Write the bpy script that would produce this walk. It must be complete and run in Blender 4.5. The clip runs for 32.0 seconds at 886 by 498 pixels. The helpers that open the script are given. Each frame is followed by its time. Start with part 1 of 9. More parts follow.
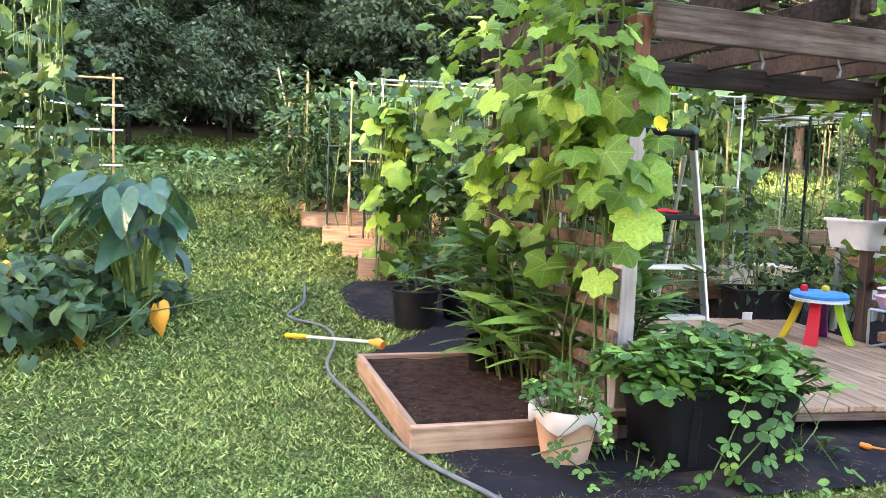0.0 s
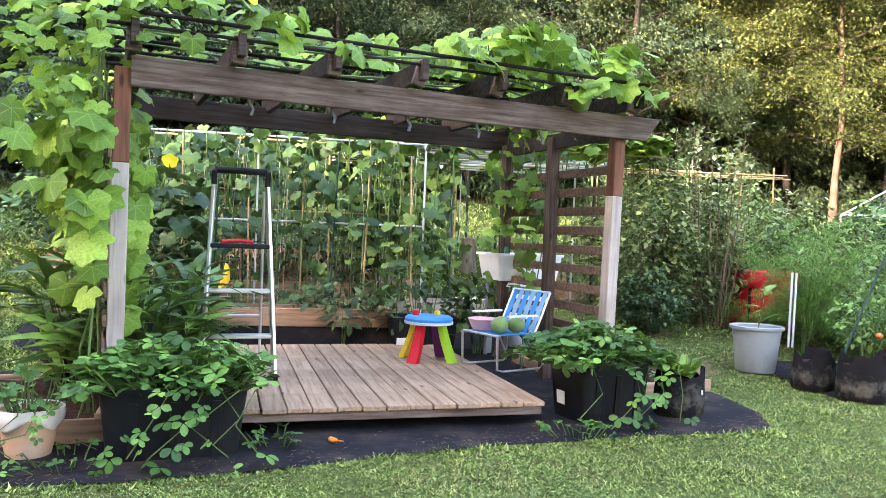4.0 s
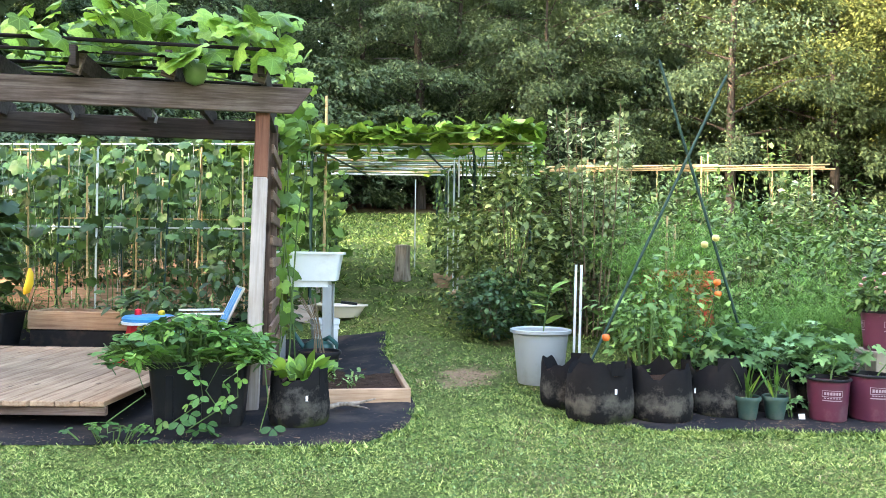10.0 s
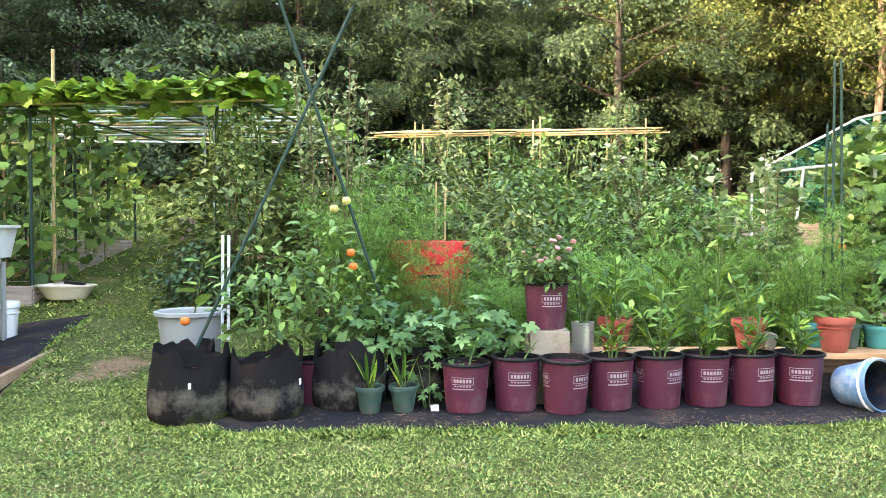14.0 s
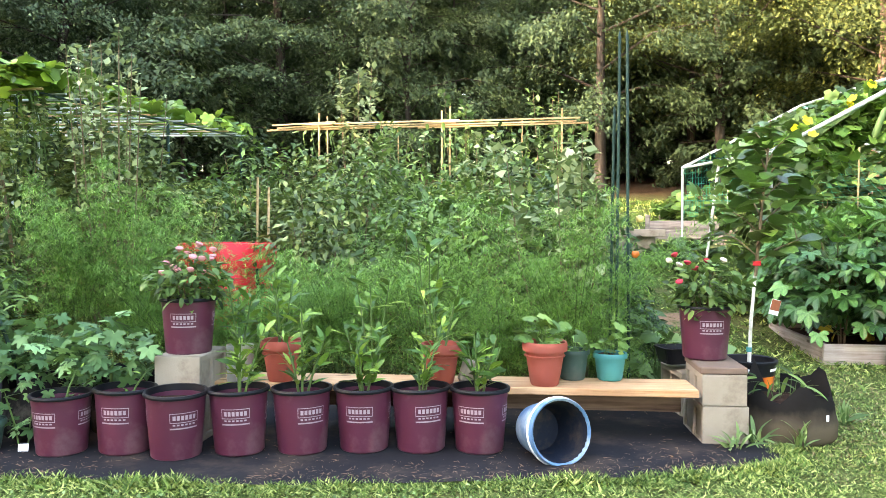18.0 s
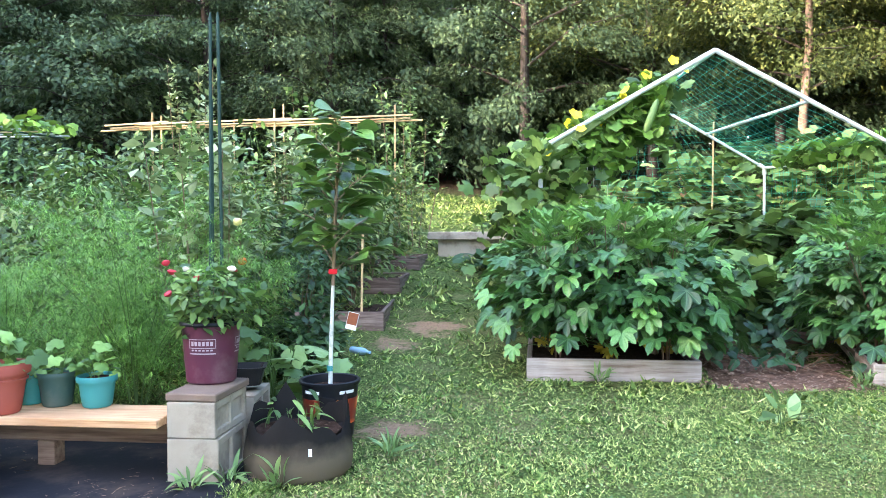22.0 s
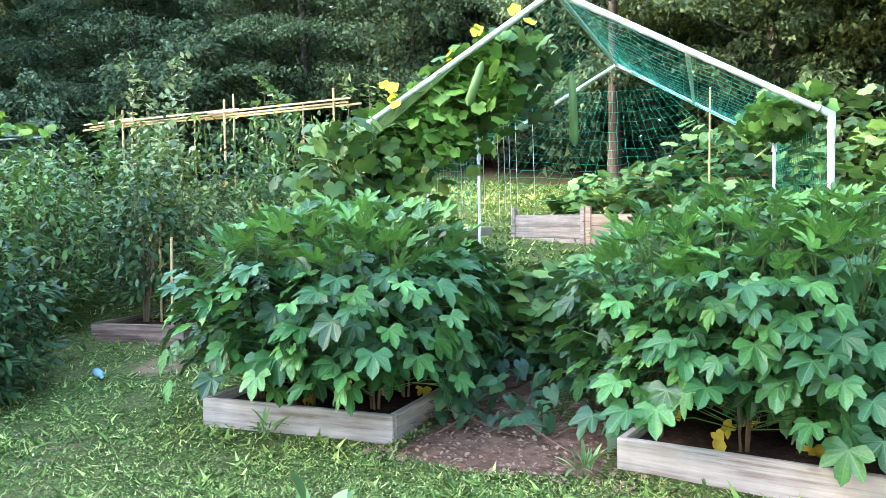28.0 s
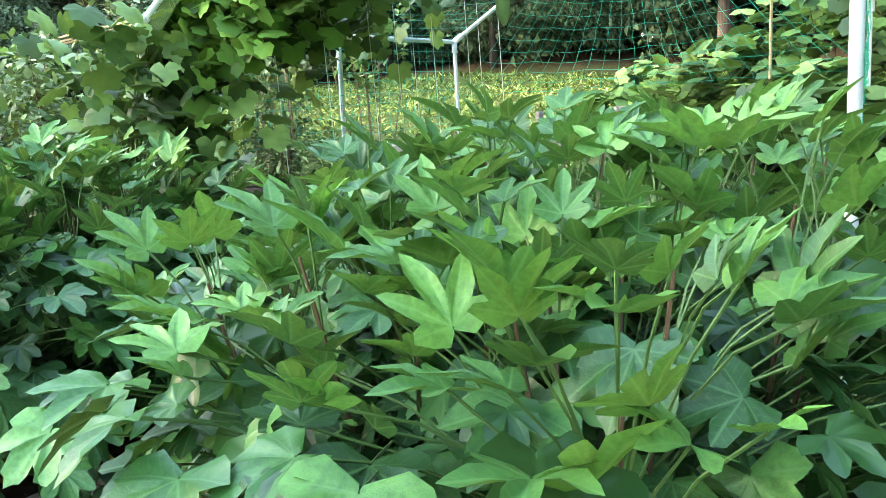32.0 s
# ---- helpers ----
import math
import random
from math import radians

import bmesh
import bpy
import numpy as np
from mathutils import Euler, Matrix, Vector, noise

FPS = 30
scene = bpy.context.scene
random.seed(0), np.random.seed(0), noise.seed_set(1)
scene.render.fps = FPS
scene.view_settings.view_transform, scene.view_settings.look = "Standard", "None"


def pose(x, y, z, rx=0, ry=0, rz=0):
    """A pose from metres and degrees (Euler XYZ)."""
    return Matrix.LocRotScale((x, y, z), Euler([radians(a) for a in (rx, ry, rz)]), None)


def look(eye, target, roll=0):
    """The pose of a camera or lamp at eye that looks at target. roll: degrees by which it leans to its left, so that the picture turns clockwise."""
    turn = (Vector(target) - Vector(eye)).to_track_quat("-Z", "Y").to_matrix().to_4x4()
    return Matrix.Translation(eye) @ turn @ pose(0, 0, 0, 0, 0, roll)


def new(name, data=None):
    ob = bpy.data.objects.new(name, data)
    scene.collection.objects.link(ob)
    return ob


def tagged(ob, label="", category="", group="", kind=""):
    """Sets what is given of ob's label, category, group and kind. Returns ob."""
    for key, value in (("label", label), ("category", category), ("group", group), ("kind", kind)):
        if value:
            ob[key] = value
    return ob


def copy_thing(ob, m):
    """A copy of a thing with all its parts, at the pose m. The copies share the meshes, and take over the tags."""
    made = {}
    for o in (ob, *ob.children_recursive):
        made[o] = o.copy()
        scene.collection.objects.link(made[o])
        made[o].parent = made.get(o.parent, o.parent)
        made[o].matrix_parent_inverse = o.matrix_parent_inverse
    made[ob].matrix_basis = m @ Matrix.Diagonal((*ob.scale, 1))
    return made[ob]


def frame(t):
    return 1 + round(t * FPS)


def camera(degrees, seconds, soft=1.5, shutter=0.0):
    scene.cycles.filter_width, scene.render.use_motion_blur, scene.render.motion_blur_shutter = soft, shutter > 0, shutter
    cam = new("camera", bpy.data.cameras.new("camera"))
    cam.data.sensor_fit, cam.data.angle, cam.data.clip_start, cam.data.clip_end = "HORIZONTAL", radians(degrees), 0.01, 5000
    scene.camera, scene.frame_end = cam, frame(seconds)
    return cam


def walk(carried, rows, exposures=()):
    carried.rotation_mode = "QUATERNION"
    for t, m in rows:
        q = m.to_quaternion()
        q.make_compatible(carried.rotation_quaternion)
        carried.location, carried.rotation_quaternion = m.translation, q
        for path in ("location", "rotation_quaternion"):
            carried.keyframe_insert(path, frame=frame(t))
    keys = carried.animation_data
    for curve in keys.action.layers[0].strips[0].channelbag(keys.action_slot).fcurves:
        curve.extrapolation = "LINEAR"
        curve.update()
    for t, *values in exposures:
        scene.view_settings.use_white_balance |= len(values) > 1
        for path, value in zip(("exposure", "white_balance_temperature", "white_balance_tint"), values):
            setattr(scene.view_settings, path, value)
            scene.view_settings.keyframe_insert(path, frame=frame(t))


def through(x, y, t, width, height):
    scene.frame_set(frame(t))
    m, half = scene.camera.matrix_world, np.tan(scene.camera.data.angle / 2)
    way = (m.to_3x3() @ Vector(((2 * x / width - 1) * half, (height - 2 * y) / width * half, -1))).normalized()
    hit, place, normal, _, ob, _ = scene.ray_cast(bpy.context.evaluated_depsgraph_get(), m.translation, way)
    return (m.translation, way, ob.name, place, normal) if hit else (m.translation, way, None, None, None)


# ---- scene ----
cam = camera(60.2, 32.0, 0.6)
METRES, EYE, TILT, LEAN, TURN = 22.0, 1.39, -5.0, -2.2, 0.0
ROWS = [
    (0.0, 0.0, 0.0, 0.0, 0.0, 0.0, -0.0),
    (0.5, 0.0154, -0.0014, -0.0001, -0.29, 0.17, 0.15),
    (1.0, 0.0311, -0.0076, -0.0014, -1.67, 0.77, 0.82),
    (1.5, 0.0436, -0.0101, -0.0019, -3.89, 1.73, 1.65),
    (2.0, 0.056, -0.0102, -0.0015, -6.09, 2.6, 2.32),
    (2.5, 0.0697, -0.0165, -0.0036, -7.45, 3.25, 2.25),
    (3.0, 0.0833, -0.0231, -0.0048, -7.8, 3.5, 1.65),
    (3.5, 0.0974, -0.0278, -0.0069, -7.26, 3.66, 1.07),
    (5.5, 0.1618, -0.045, -0.0139, -0.26, 4.32, 1.64),
    (6.0, 0.1768, -0.0423, -0.0145, 0.51, 5.84, 2.52),
    (6.5, 0.1938, -0.0378, -0.0163, 1.65, 6.85, 2.61),
    (7.0, 0.2123, -0.0342, -0.0178, 3.37, 5.81, 2.19),
    (7.5, 0.2279, -0.0281, -0.0197, 3.59, 5.4, 2.19),
    (8.0, 0.243, -0.0222, -0.0202, 4.51, 5.63, 1.88),
    (8.5, 0.2606, -0.0175, -0.0207, 5.8, 5.75, 1.83),
    (9.0, 0.2755, -0.0085, -0.021, 7.05, 5.8, 1.53),
    (9.5, 0.2898, -0.0011, -0.0209, 8.34, 5.87, 1.04),
    (10.0, 0.3048, 0.0037, -0.0215, 9.43, 5.81, 0.56),
    (10.5, 0.3153, 0.0109, -0.0219, 10.07, 5.74, 0.18),
    (11.0, 0.3246, 0.019, -0.0216, 10.3, 5.62, 0.2),
    (11.5, 0.3358, 0.0247, -0.0224, 10.01, 5.39, 0.36),
    (12.0, 0.3503, 0.0295, -0.0228, 9.36, 5.12, 0.56),
    (12.5, 0.3623, 0.0361, -0.023, 8.48, 4.86, 0.78),
    (13.0, 0.375, 0.0434, -0.0221, 7.57, 4.61, 0.98),
    (13.5, 0.3915, 0.0503, -0.0223, 6.81, 4.3, 1.39),
    (14.0, 0.4052, 0.0587, -0.0222, 6.36, 3.92, 1.67),
    (14.5, 0.4162, 0.0687, -0.021, 6.11, 3.5, 1.83),
    (15.0, 0.4305, 0.0747, -0.0216, 6.22, 3.23, 1.8),
    (15.5, 0.4439, 0.0791, -0.0208, 6.39, 3.07, 1.77),
    (17.5, 0.4948, 0.1026, -0.0201, 9.44, 3.63, 1.26),
    (18.0, 0.5073, 0.1114, -0.0187, 10.17, 3.62, 1.17),
    (18.5, 0.5233, 0.1166, -0.0191, 10.72, 3.67, 1.28),
    (19.0, 0.5388, 0.1223, -0.0189, 11.01, 3.66, 1.38),
    (19.5, 0.5531, 0.1296, -0.0181, 11.13, 3.65, 1.47),
    (20.0, 0.5692, 0.1343, -0.0195, 11.23, 3.52, 1.62),
    (20.5, 0.5848, 0.1393, -0.02, 11.07, 3.23, 1.84),
    (21.0, 0.5974, 0.1483, -0.0197, 10.87, 3.11, 1.95),
    (21.5, 0.6106, 0.1547, -0.0195, 10.9, 3.28, 1.71),
    (22.0, 0.6261, 0.1593, -0.0187, 11.38, 3.82, 1.33),
    (22.5, 0.6377, 0.1673, -0.0192, 12.37, 4.4, 0.83),
    (23.0, 0.6479, 0.1742, -0.0183, 13.43, 4.77, 0.6),
    (23.5, 0.6625, 0.1795, -0.0188, 14.2, 4.87, 0.77),
    (24.0, 0.6754, 0.1854, -0.0185, 14.45, 4.79, 0.99),
    (24.5, 0.6858, 0.1944, -0.0171, 14.5, 4.67, 1.22),
    (25.0, 0.6975, 0.2027, -0.0169, 14.58, 4.52, 1.3),
    (25.5, 0.7126, 0.21, -0.0165, 15.09, 4.34, 1.53),
    (27.5, 0.7569, 0.2542, -0.0134, 24.17, 3.34, 0.95),
    (28.0, 0.761, 0.2696, -0.0103, 26.83, 3.1, 0.53),
    (28.5, 0.7674, 0.2858, -0.0087, 28.97, 2.78, 0.22),
    (29.0, 0.7721, 0.3015, -0.0061, 30.57, 2.2, 0.23),
    (29.5, 0.7721, 0.3188, -0.0033, 32.17, 1.45, 0.58),
    (30.0, 0.7742, 0.3346, -0.0027, 33.85, 0.52, 1.12),
    (30.5, 0.7777, 0.3497, 0.0005, 35.74, -0.43, 1.55),
    (31.0, 0.7783, 0.3678, 0.0039, 37.13, -1.68, 1.81),
    (31.5, 0.7827, 0.3861, 0.0052, 37.94, -2.91, 2.07),
    (32.0, 0.7856, 0.4023, 0.0057, 38.37, -4.39, 2.18),
]
walk(cam, [(t, pose(0, 0, EYE, TILT, LEAN, TURN) @ pose(METRES * x, METRES * y, METRES * z, 90 + pitch, roll, yaw)) for t, x, y, z, yaw, pitch, roll in ROWS],
     [(0.0, 4.1, 6700, 31), (6.0, 4.1, 6600, 29), (9.0, 4.22, 6600, 21), (13.0, 4.25, 6900, 22), (15.0, 4.2, 7300, 24), (19.0, 4.2, 6800, 22), (23.0, 4.22, 5800, 24), (28.0, 4.27, 5700, 16), (32.0, 4.3, 6300, 12)])

# ---- world, sun and exposure ----
world = bpy.data.worlds.new("world")
scene.world = world
world.use_nodes = True
wn = world.node_tree.nodes
sky = wn.new("ShaderNodeTexSky")
sky.sky_type, sky.sun_disc = "NISHITA", False
SUN_EL, SUN_AZ = 13.0, 230.0
sky.sun_elevation, sky.sun_rotation = radians(SUN_EL), radians(SUN_AZ)
sky.air_density, sky.dust_density, sky.ozone_density = 1.2, 2.5, 1.0
wn["Background"].inputs["Strength"].default_value = 0.15
world.node_tree.links.new(sky.outputs[0], wn["Background"].inputs["Color"])
sun = new("sun", bpy.data.lights.new("sun", "SUN"))
sun.data.energy, sun.data.angle, sun.data.color = 0.95, radians(0.6), (1.0, 0.88, 0.68)
SUN_FROM = Vector((math.sin(radians(SUN_AZ)) * math.cos(radians(SUN_EL)), math.cos(radians(SUN_AZ)) * math.cos(radians(SUN_EL)), math.sin(radians(SUN_EL))))
sun.matrix_world = look(SUN_FROM * 60, (0, 0, 0))

# ---- ground shape ----
def smooth(a, b, x):
    u = min(1.0, max(0.0, (x - a) / (b - a)))
    return u * u * (3 - 2 * u)


def gh(x, y):
    """Height of the lawn: level near the walk, rising gently towards the woods."""
    level = 1.9 * smooth(0.2, 0.8, x) * (1 - smooth(3.4, 5.2, x)) * (1 - smooth(7.7, 9.6, y))
    d = (y - 5.6 - 4.4 * smooth(4, 14, x) - level) / 0.6
    s = 0.6 * (math.log1p(math.exp(d)) if d < 30 else d)
    rise = 0.135 * (s if s < 22 else 22 + 8 * (1 - math.exp(-(s - 22) / 8)))
    return rise


BARE = [(5.85, 6.7, 0.36), (12.15, 11.1, 0.42), (12.62, 7.86, 0.3), (11.95, 10.3, 0.3), (17.6, 10.4, 0.7), (17.6, 21.3, 2.6), (19.5, 18.5, 2.0)]

# ---- mesh tools ----
rnd = random.Random(7)


class Geo:
    """Vertices and faces of one mesh, filled by simple shapes."""

    def __init__(self):
        self.v, self.f = [], []

    def add(self, verts, faces, m=None):
        k = len(self.v)
        self.v += [tuple(m @ Vector(p)) for p in verts] if m is not None else [tuple(p) for p in verts]
        self.f += [tuple(i + k for i in f) for f in faces]
        return self

    def box(self, size, at=(0, 0, 0), bevel=0.004, m=None):
        """A box with cut edges, centred on at."""
        hx, hy, hz = (s / 2 for s in size)
        b = min(bevel, hx * 0.45, hy * 0.45, hz * 0.45)
        vs, ix = [], {}
        for sx in (-1, 1):
            for sy in (-1, 1):
                for sz in (-1, 1):
                    for ax, p in ((0, (hx, hy - b, hz - b)), (1, (hx - b, hy, hz - b)), (2, (hx - b, hy - b, hz))):
                        ix[sx, sy, sz, ax] = len(vs)
                        vs.append((at[0] + sx * p[0], at[1] + sy * p[1], at[2] + sz * p[2]))
        fs = []
        for ax in range(3):
            for s in (-1, 1):
                o = [i for i in range(3) if i != ax]
                loop = []
                for a, c in ((-1, -1), (1, -1), (1, 1), (-1, 1)):
                    k = [0, 0, 0]
                    k[ax], k[o[0]], k[o[1]] = s, a, c
                    loop.append(ix[(*k, ax)])
                flip = (s < 0) != (ax == 1)
                fs.append(tuple(reversed(loop)) if flip else tuple(loop))
        for ax in range(3):
            o = [i for i in range(3) if i != ax]
            for a in (-1, 1):
                for c in (-1, 1):
                    k0, k1 = [0, 0, 0], [0, 0, 0]
                    k0[ax], k1[ax] = -1, 1
                    k0[o[0]] = k1[o[0]] = a
                    k0[o[1]] = k1[o[1]] = c
                    fs.append((ix[(*k0, o[0])], ix[(*k1, o[0])], ix[(*k1, o[1])], ix[(*k0, o[1])]))
        for sx in (-1, 1):
            for sy in (-1, 1):
                for sz in (-1, 1):
                    fs.append(tuple(ix[sx, sy, sz, ax] for ax in range(3)))
        return self.add(vs, fs, m)

    def tube(self, pts, r, n=6, m=None, cap=True):
        """A round bar along points; r is one radius or one a point."""
        pts = [Vector(p) for p in pts]
        rs = r if isinstance(r, (list, tuple)) else [r] * len(pts)
        vs, fs = [], []
        ref = Vector((0.13, 0.21, 1)) if abs((pts[-1] - pts[0]).normalized().z) < 0.9 else Vector((1, 0.2, 0))
        for i, p in enumerate(pts):
            d = (pts[min(i + 1, len(pts) - 1)] - pts[max(i - 1, 0)]).normalized()
            a = d.cross(ref).normalized()
            b = d.cross(a)
            for j in range(n):
                w = 2 * math.pi * j / n
                vs.append(p + (a * math.cos(w) + b * math.sin(w)) * rs[i])
        for i in range(len(pts) - 1):
            for j in range(n):
                k = (j + 1) % n
                fs.append((i * n + j, i * n + k, (i + 1) * n + k, (i + 1) * n + j))
        if cap:
            fs += [tuple(range(n)), tuple(range(len(vs) - 1, len(vs) - 1 - n, -1))]
        return self.add(vs, fs, m)

    def lathe(self, profile, n=24, m=None, wobble=None, cap=True):
        """A turned shape: profile of (radius, height), from the outside foot over the rim to the inside."""
        vs, fs = [], []
        for i, (r, z) in enumerate(profile):
            for j in range(n):
                w = 2 * math.pi * j / n
                k = wobble(w, z) if wobble else 1.0
                vs.append((r * k * math.cos(w), r * k * math.sin(w), z))
        for i in range(len(profile) - 1):
            for j in range(n):
                k = (j + 1) % n
                fs.append((i * n + j, i * n + k, (i + 1) * n + k, (i + 1) * n + j))
        if cap:
            fs.append(tuple(range(n - 1, -1, -1)))
            fs.append(tuple((len(profile) - 1) * n + j for j in range(n)))
        return self.add(vs, fs, m)

    def tray(self, size, height, taper=0.9, wall=0.01, rim=0.02, corner=0.05, m=None):
        """An open tub with rounded corners, tapering to its foot, with a turned-out rim."""
        def ring(w, d, z, c):
            out = []
            for q, (sx, sy) in enumerate(((1, 1), (-1, 1), (-1, -1), (1, -1))):
                for s in range(4):
                    a = math.pi / 2 * (q + s / 3)
                    out.append((sx * (w / 2 - c) + c * math.cos(a), sy * (d / 2 - c) + c * math.sin(a), z))
            return out
        w, d = size
        rings = [ring(w * taper, d * taper, 0, corner), ring(w, d, height - rim, corner), ring(w + 2 * rim, d + 2 * rim, height - rim, corner + rim),
                 ring(w + 2 * rim, d + 2 * rim, height, corner + rim), ring(w - 2 * wall, d - 2 * wall, height, corner), ring(w * taper - 2 * wall, d * taper - 2 * wall, height * 0.6, corner)]
        n = len(rings[0])
        vs = [p for r in rings for p in r]
        fs = [(i * n + j, i * n + (j + 1) % n, (i + 1) * n + (j + 1) % n, (i + 1) * n + j) for i in range(len(rings) - 1) for j in range(n)]
        fs += [tuple(range(n - 1, -1, -1)), tuple((len(rings) - 1) * n + j for j in range(n))]
        return self.add(vs, fs, m)

    def mesh(self, name, smooth_angle=None):
        me = bpy.data.meshes.new(name)
        me.from_pydata(self.v, [], self.f)
        if smooth_angle:
            me.polygons.foreach_set("use_smooth", [True] * len(me.polygons))
            me.set_sharp_from_angle(angle=radians(smooth_angle))
        return me


def thing(name, m, label, category, group="", kind=""):
    ob = new(name)
    ob.matrix_basis = m
    ob.empty_display_size = 0.1
    return tagged(ob, label, category, group, kind)


def part(name, geo, material, parent, label="", m=None, soft=None, kind=""):
    """One mesh under a thing or a part; geo is a Geo or a mesh."""
    me = geo.mesh(name, soft) if isinstance(geo, Geo) else geo
    if not me.materials:
        me.materials.append(material)
    ob = new(name, me)
    ob.parent = parent
    if m is not None:
        ob.matrix_basis = m
    if label:
        ob["label"] = label
    if kind:
        ob["kind"] = kind
    return ob


def single(name, geo, material, m, label, category, group="", kind="", soft=None):
    me = geo.mesh(name, soft) if isinstance(geo, Geo) else geo
    if not me.materials:
        me.materials.append(material)
    ob = new(name, me)
    ob.matrix_basis = m
    return tagged(ob, label, category, group, kind)


def np_mesh(name, verts, faces):
    """A mesh from arrays; faces all with the same number of corners."""
    me = bpy.data.meshes.new(name)
    n, k = faces.shape
    me.vertices.add(len(verts))
    me.vertices.foreach_set("co", np.asarray(verts, dtype=np.float32).ravel())
    me.loops.add(n * k)
    me.loops.foreach_set("vertex_index", np.asarray(faces, dtype=np.int32).ravel())
    me.polygons.add(n)
    me.polygons.foreach_set("loop_start", np.arange(0, n * k, k, dtype=np.int32))
    me.update(calc_edges=True)
    return me


def scatter(name, tv, tf, at, yaw, pitch, roll, size):
    """Many copies of one small leaf (vertices tv, faces tf) joined into one mesh: the leaf points along +y, its face up."""
    tv, tf, at = np.asarray(tv, float), np.asarray(tf), np.asarray(at, float)
    n = len(at)
    cy, sy, cp, sp, cr, sr = np.cos(yaw), np.sin(yaw), np.cos(pitch), np.sin(pitch), np.cos(roll), np.sin(roll)
    p = tv[None] * np.asarray(size).reshape(n, 1, 1)
    x, y, z = p[..., 0], p[..., 1], p[..., 2]
    x, z = x * cr[:, None] + z * sr[:, None], -x * sr[:, None] + z * cr[:, None]
    y, z = y * cp[:, None] - z * sp[:, None], y * sp[:, None] + z * cp[:, None]
    x, y = x * cy[:, None] - y * sy[:, None], x * sy[:, None] + y * cy[:, None]
    v = np.stack([x, y, z], -1) + at[:, None]
    f = tf[None] + (np.arange(n) * len(tv))[:, None, None]
    return np_mesh(name, v.reshape(-1, 3), f.reshape(-1, tf.shape[1]))


def place(x, y, dz=0.0, rz=0.0, rx=0.0, ry=0.0):
    return pose(x, y, gh(x, y) + dz, rx, ry, rz)


# ---- materials ----
def ramp(nt, fac, stops):
    r = nt.nodes.new("ShaderNodeValToRGB")
    e = r.color_ramp.elements
    while len(e) < len(stops):
        e.new(0.5)
    for i, (p, c) in enumerate(stops):
        e[i].position, e[i].color = p, (*c, 1)
    nt.links.new(fac, r.inputs[0])
    return r.outputs[0]


def noise_tex(nt, vec, scale, detail=4.0, rough=0.55):
    n = nt.nodes.new("ShaderNodeTexNoise")
    n.inputs["Scale"].default_value, n.inputs["Detail"].default_value, n.inputs["Roughness"].default_value = scale, detail, rough
    nt.links.new(vec, n.inputs["Vector"])
    return n.outputs[0]


def mixed(nt, fac, a, b, mode="MIX"):
    m = nt.nodes.new("ShaderNodeMix")
    m.data_type, m.blend_type = "RGBA", mode
    for s, v in ((0, fac), (6, a), (7, b)):
        if isinstance(v, (int, float)):
            m.inputs[s].default_value = v
        elif isinstance(v, tuple):
            m.inputs[s].default_value = (*v, 1)
        else:
            nt.links.new(v, m.inputs[s])
    return m.outputs[2]


def basic(name):
    m = bpy.data.materials.new(name)
    m.use_nodes = True
    nt = m.node_tree
    return m, nt, nt.nodes["Principled BSDF"], nt.nodes.new("ShaderNodeTexCoord").outputs["Object"]


def bump(nt, bsdf, height, strength, dist=0.01):
    b = nt.nodes.new("ShaderNodeBump")
    b.inputs["Strength"].default_value, b.inputs["Distance"].default_value = strength, dist
    nt.links.new(height, b.inputs["Height"])
    nt.links.new(b.outputs[0], bsdf.inputs["Normal"])


def vary(nt, col, amount, source="object"):
    """Lightness that differs a little from piece to piece."""
    if source == "object":
        r = nt.nodes.new("ShaderNodeObjectInfo").outputs["Random"]
    else:
        r = nt.nodes.new("ShaderNodeNewGeometry").outputs["Random Per Island"]
    mr = nt.nodes.new("ShaderNodeMapRange")
    mr.inputs[3].default_value, mr.inputs[4].default_value = 1 - amount, 1 + amount
    nt.links.new(r, mr.inputs[0])
    h = nt.nodes.new("ShaderNodeHueSaturation")
    nt.links.new(mr.outputs[0], h.inputs["Value"])
    nt.links.new(col, h.inputs["Color"])
    return h.outputs[0], r


def plain(name, a, b, scale=6.0, rough=0.5, metal=0.0, relief=0.15, dirt=None, dirt_scale=2.5, amount=0.06, spec=0.35):
    """Paint, plastic, metal or clay: two tones, fine grain, and patches of dirt."""
    m, nt, bsdf, co = basic(name)
    n1 = noise_tex(nt, co, scale)
    n2 = noise_tex(nt, co, scale * 14, 3)
    c = mixed(nt, n1, a, b)
    if dirt:
        c = mixed(nt, ramp(nt, noise_tex(nt, co, dirt_scale, 6, 0.65), [(0.5, (0, 0, 0)), (0.72, (1, 1, 1))]), c, dirt)
    c, _ = vary(nt, c, amount)
    nt.links.new(c, bsdf.inputs["Base Color"])
    bsdf.inputs["Roughness"].default_value, bsdf.inputs["Metallic"].default_value = rough, metal
    bsdf.inputs["Specular IOR Level"].default_value = spec
    bump(nt, bsdf, n2, relief, 0.002)
    return m


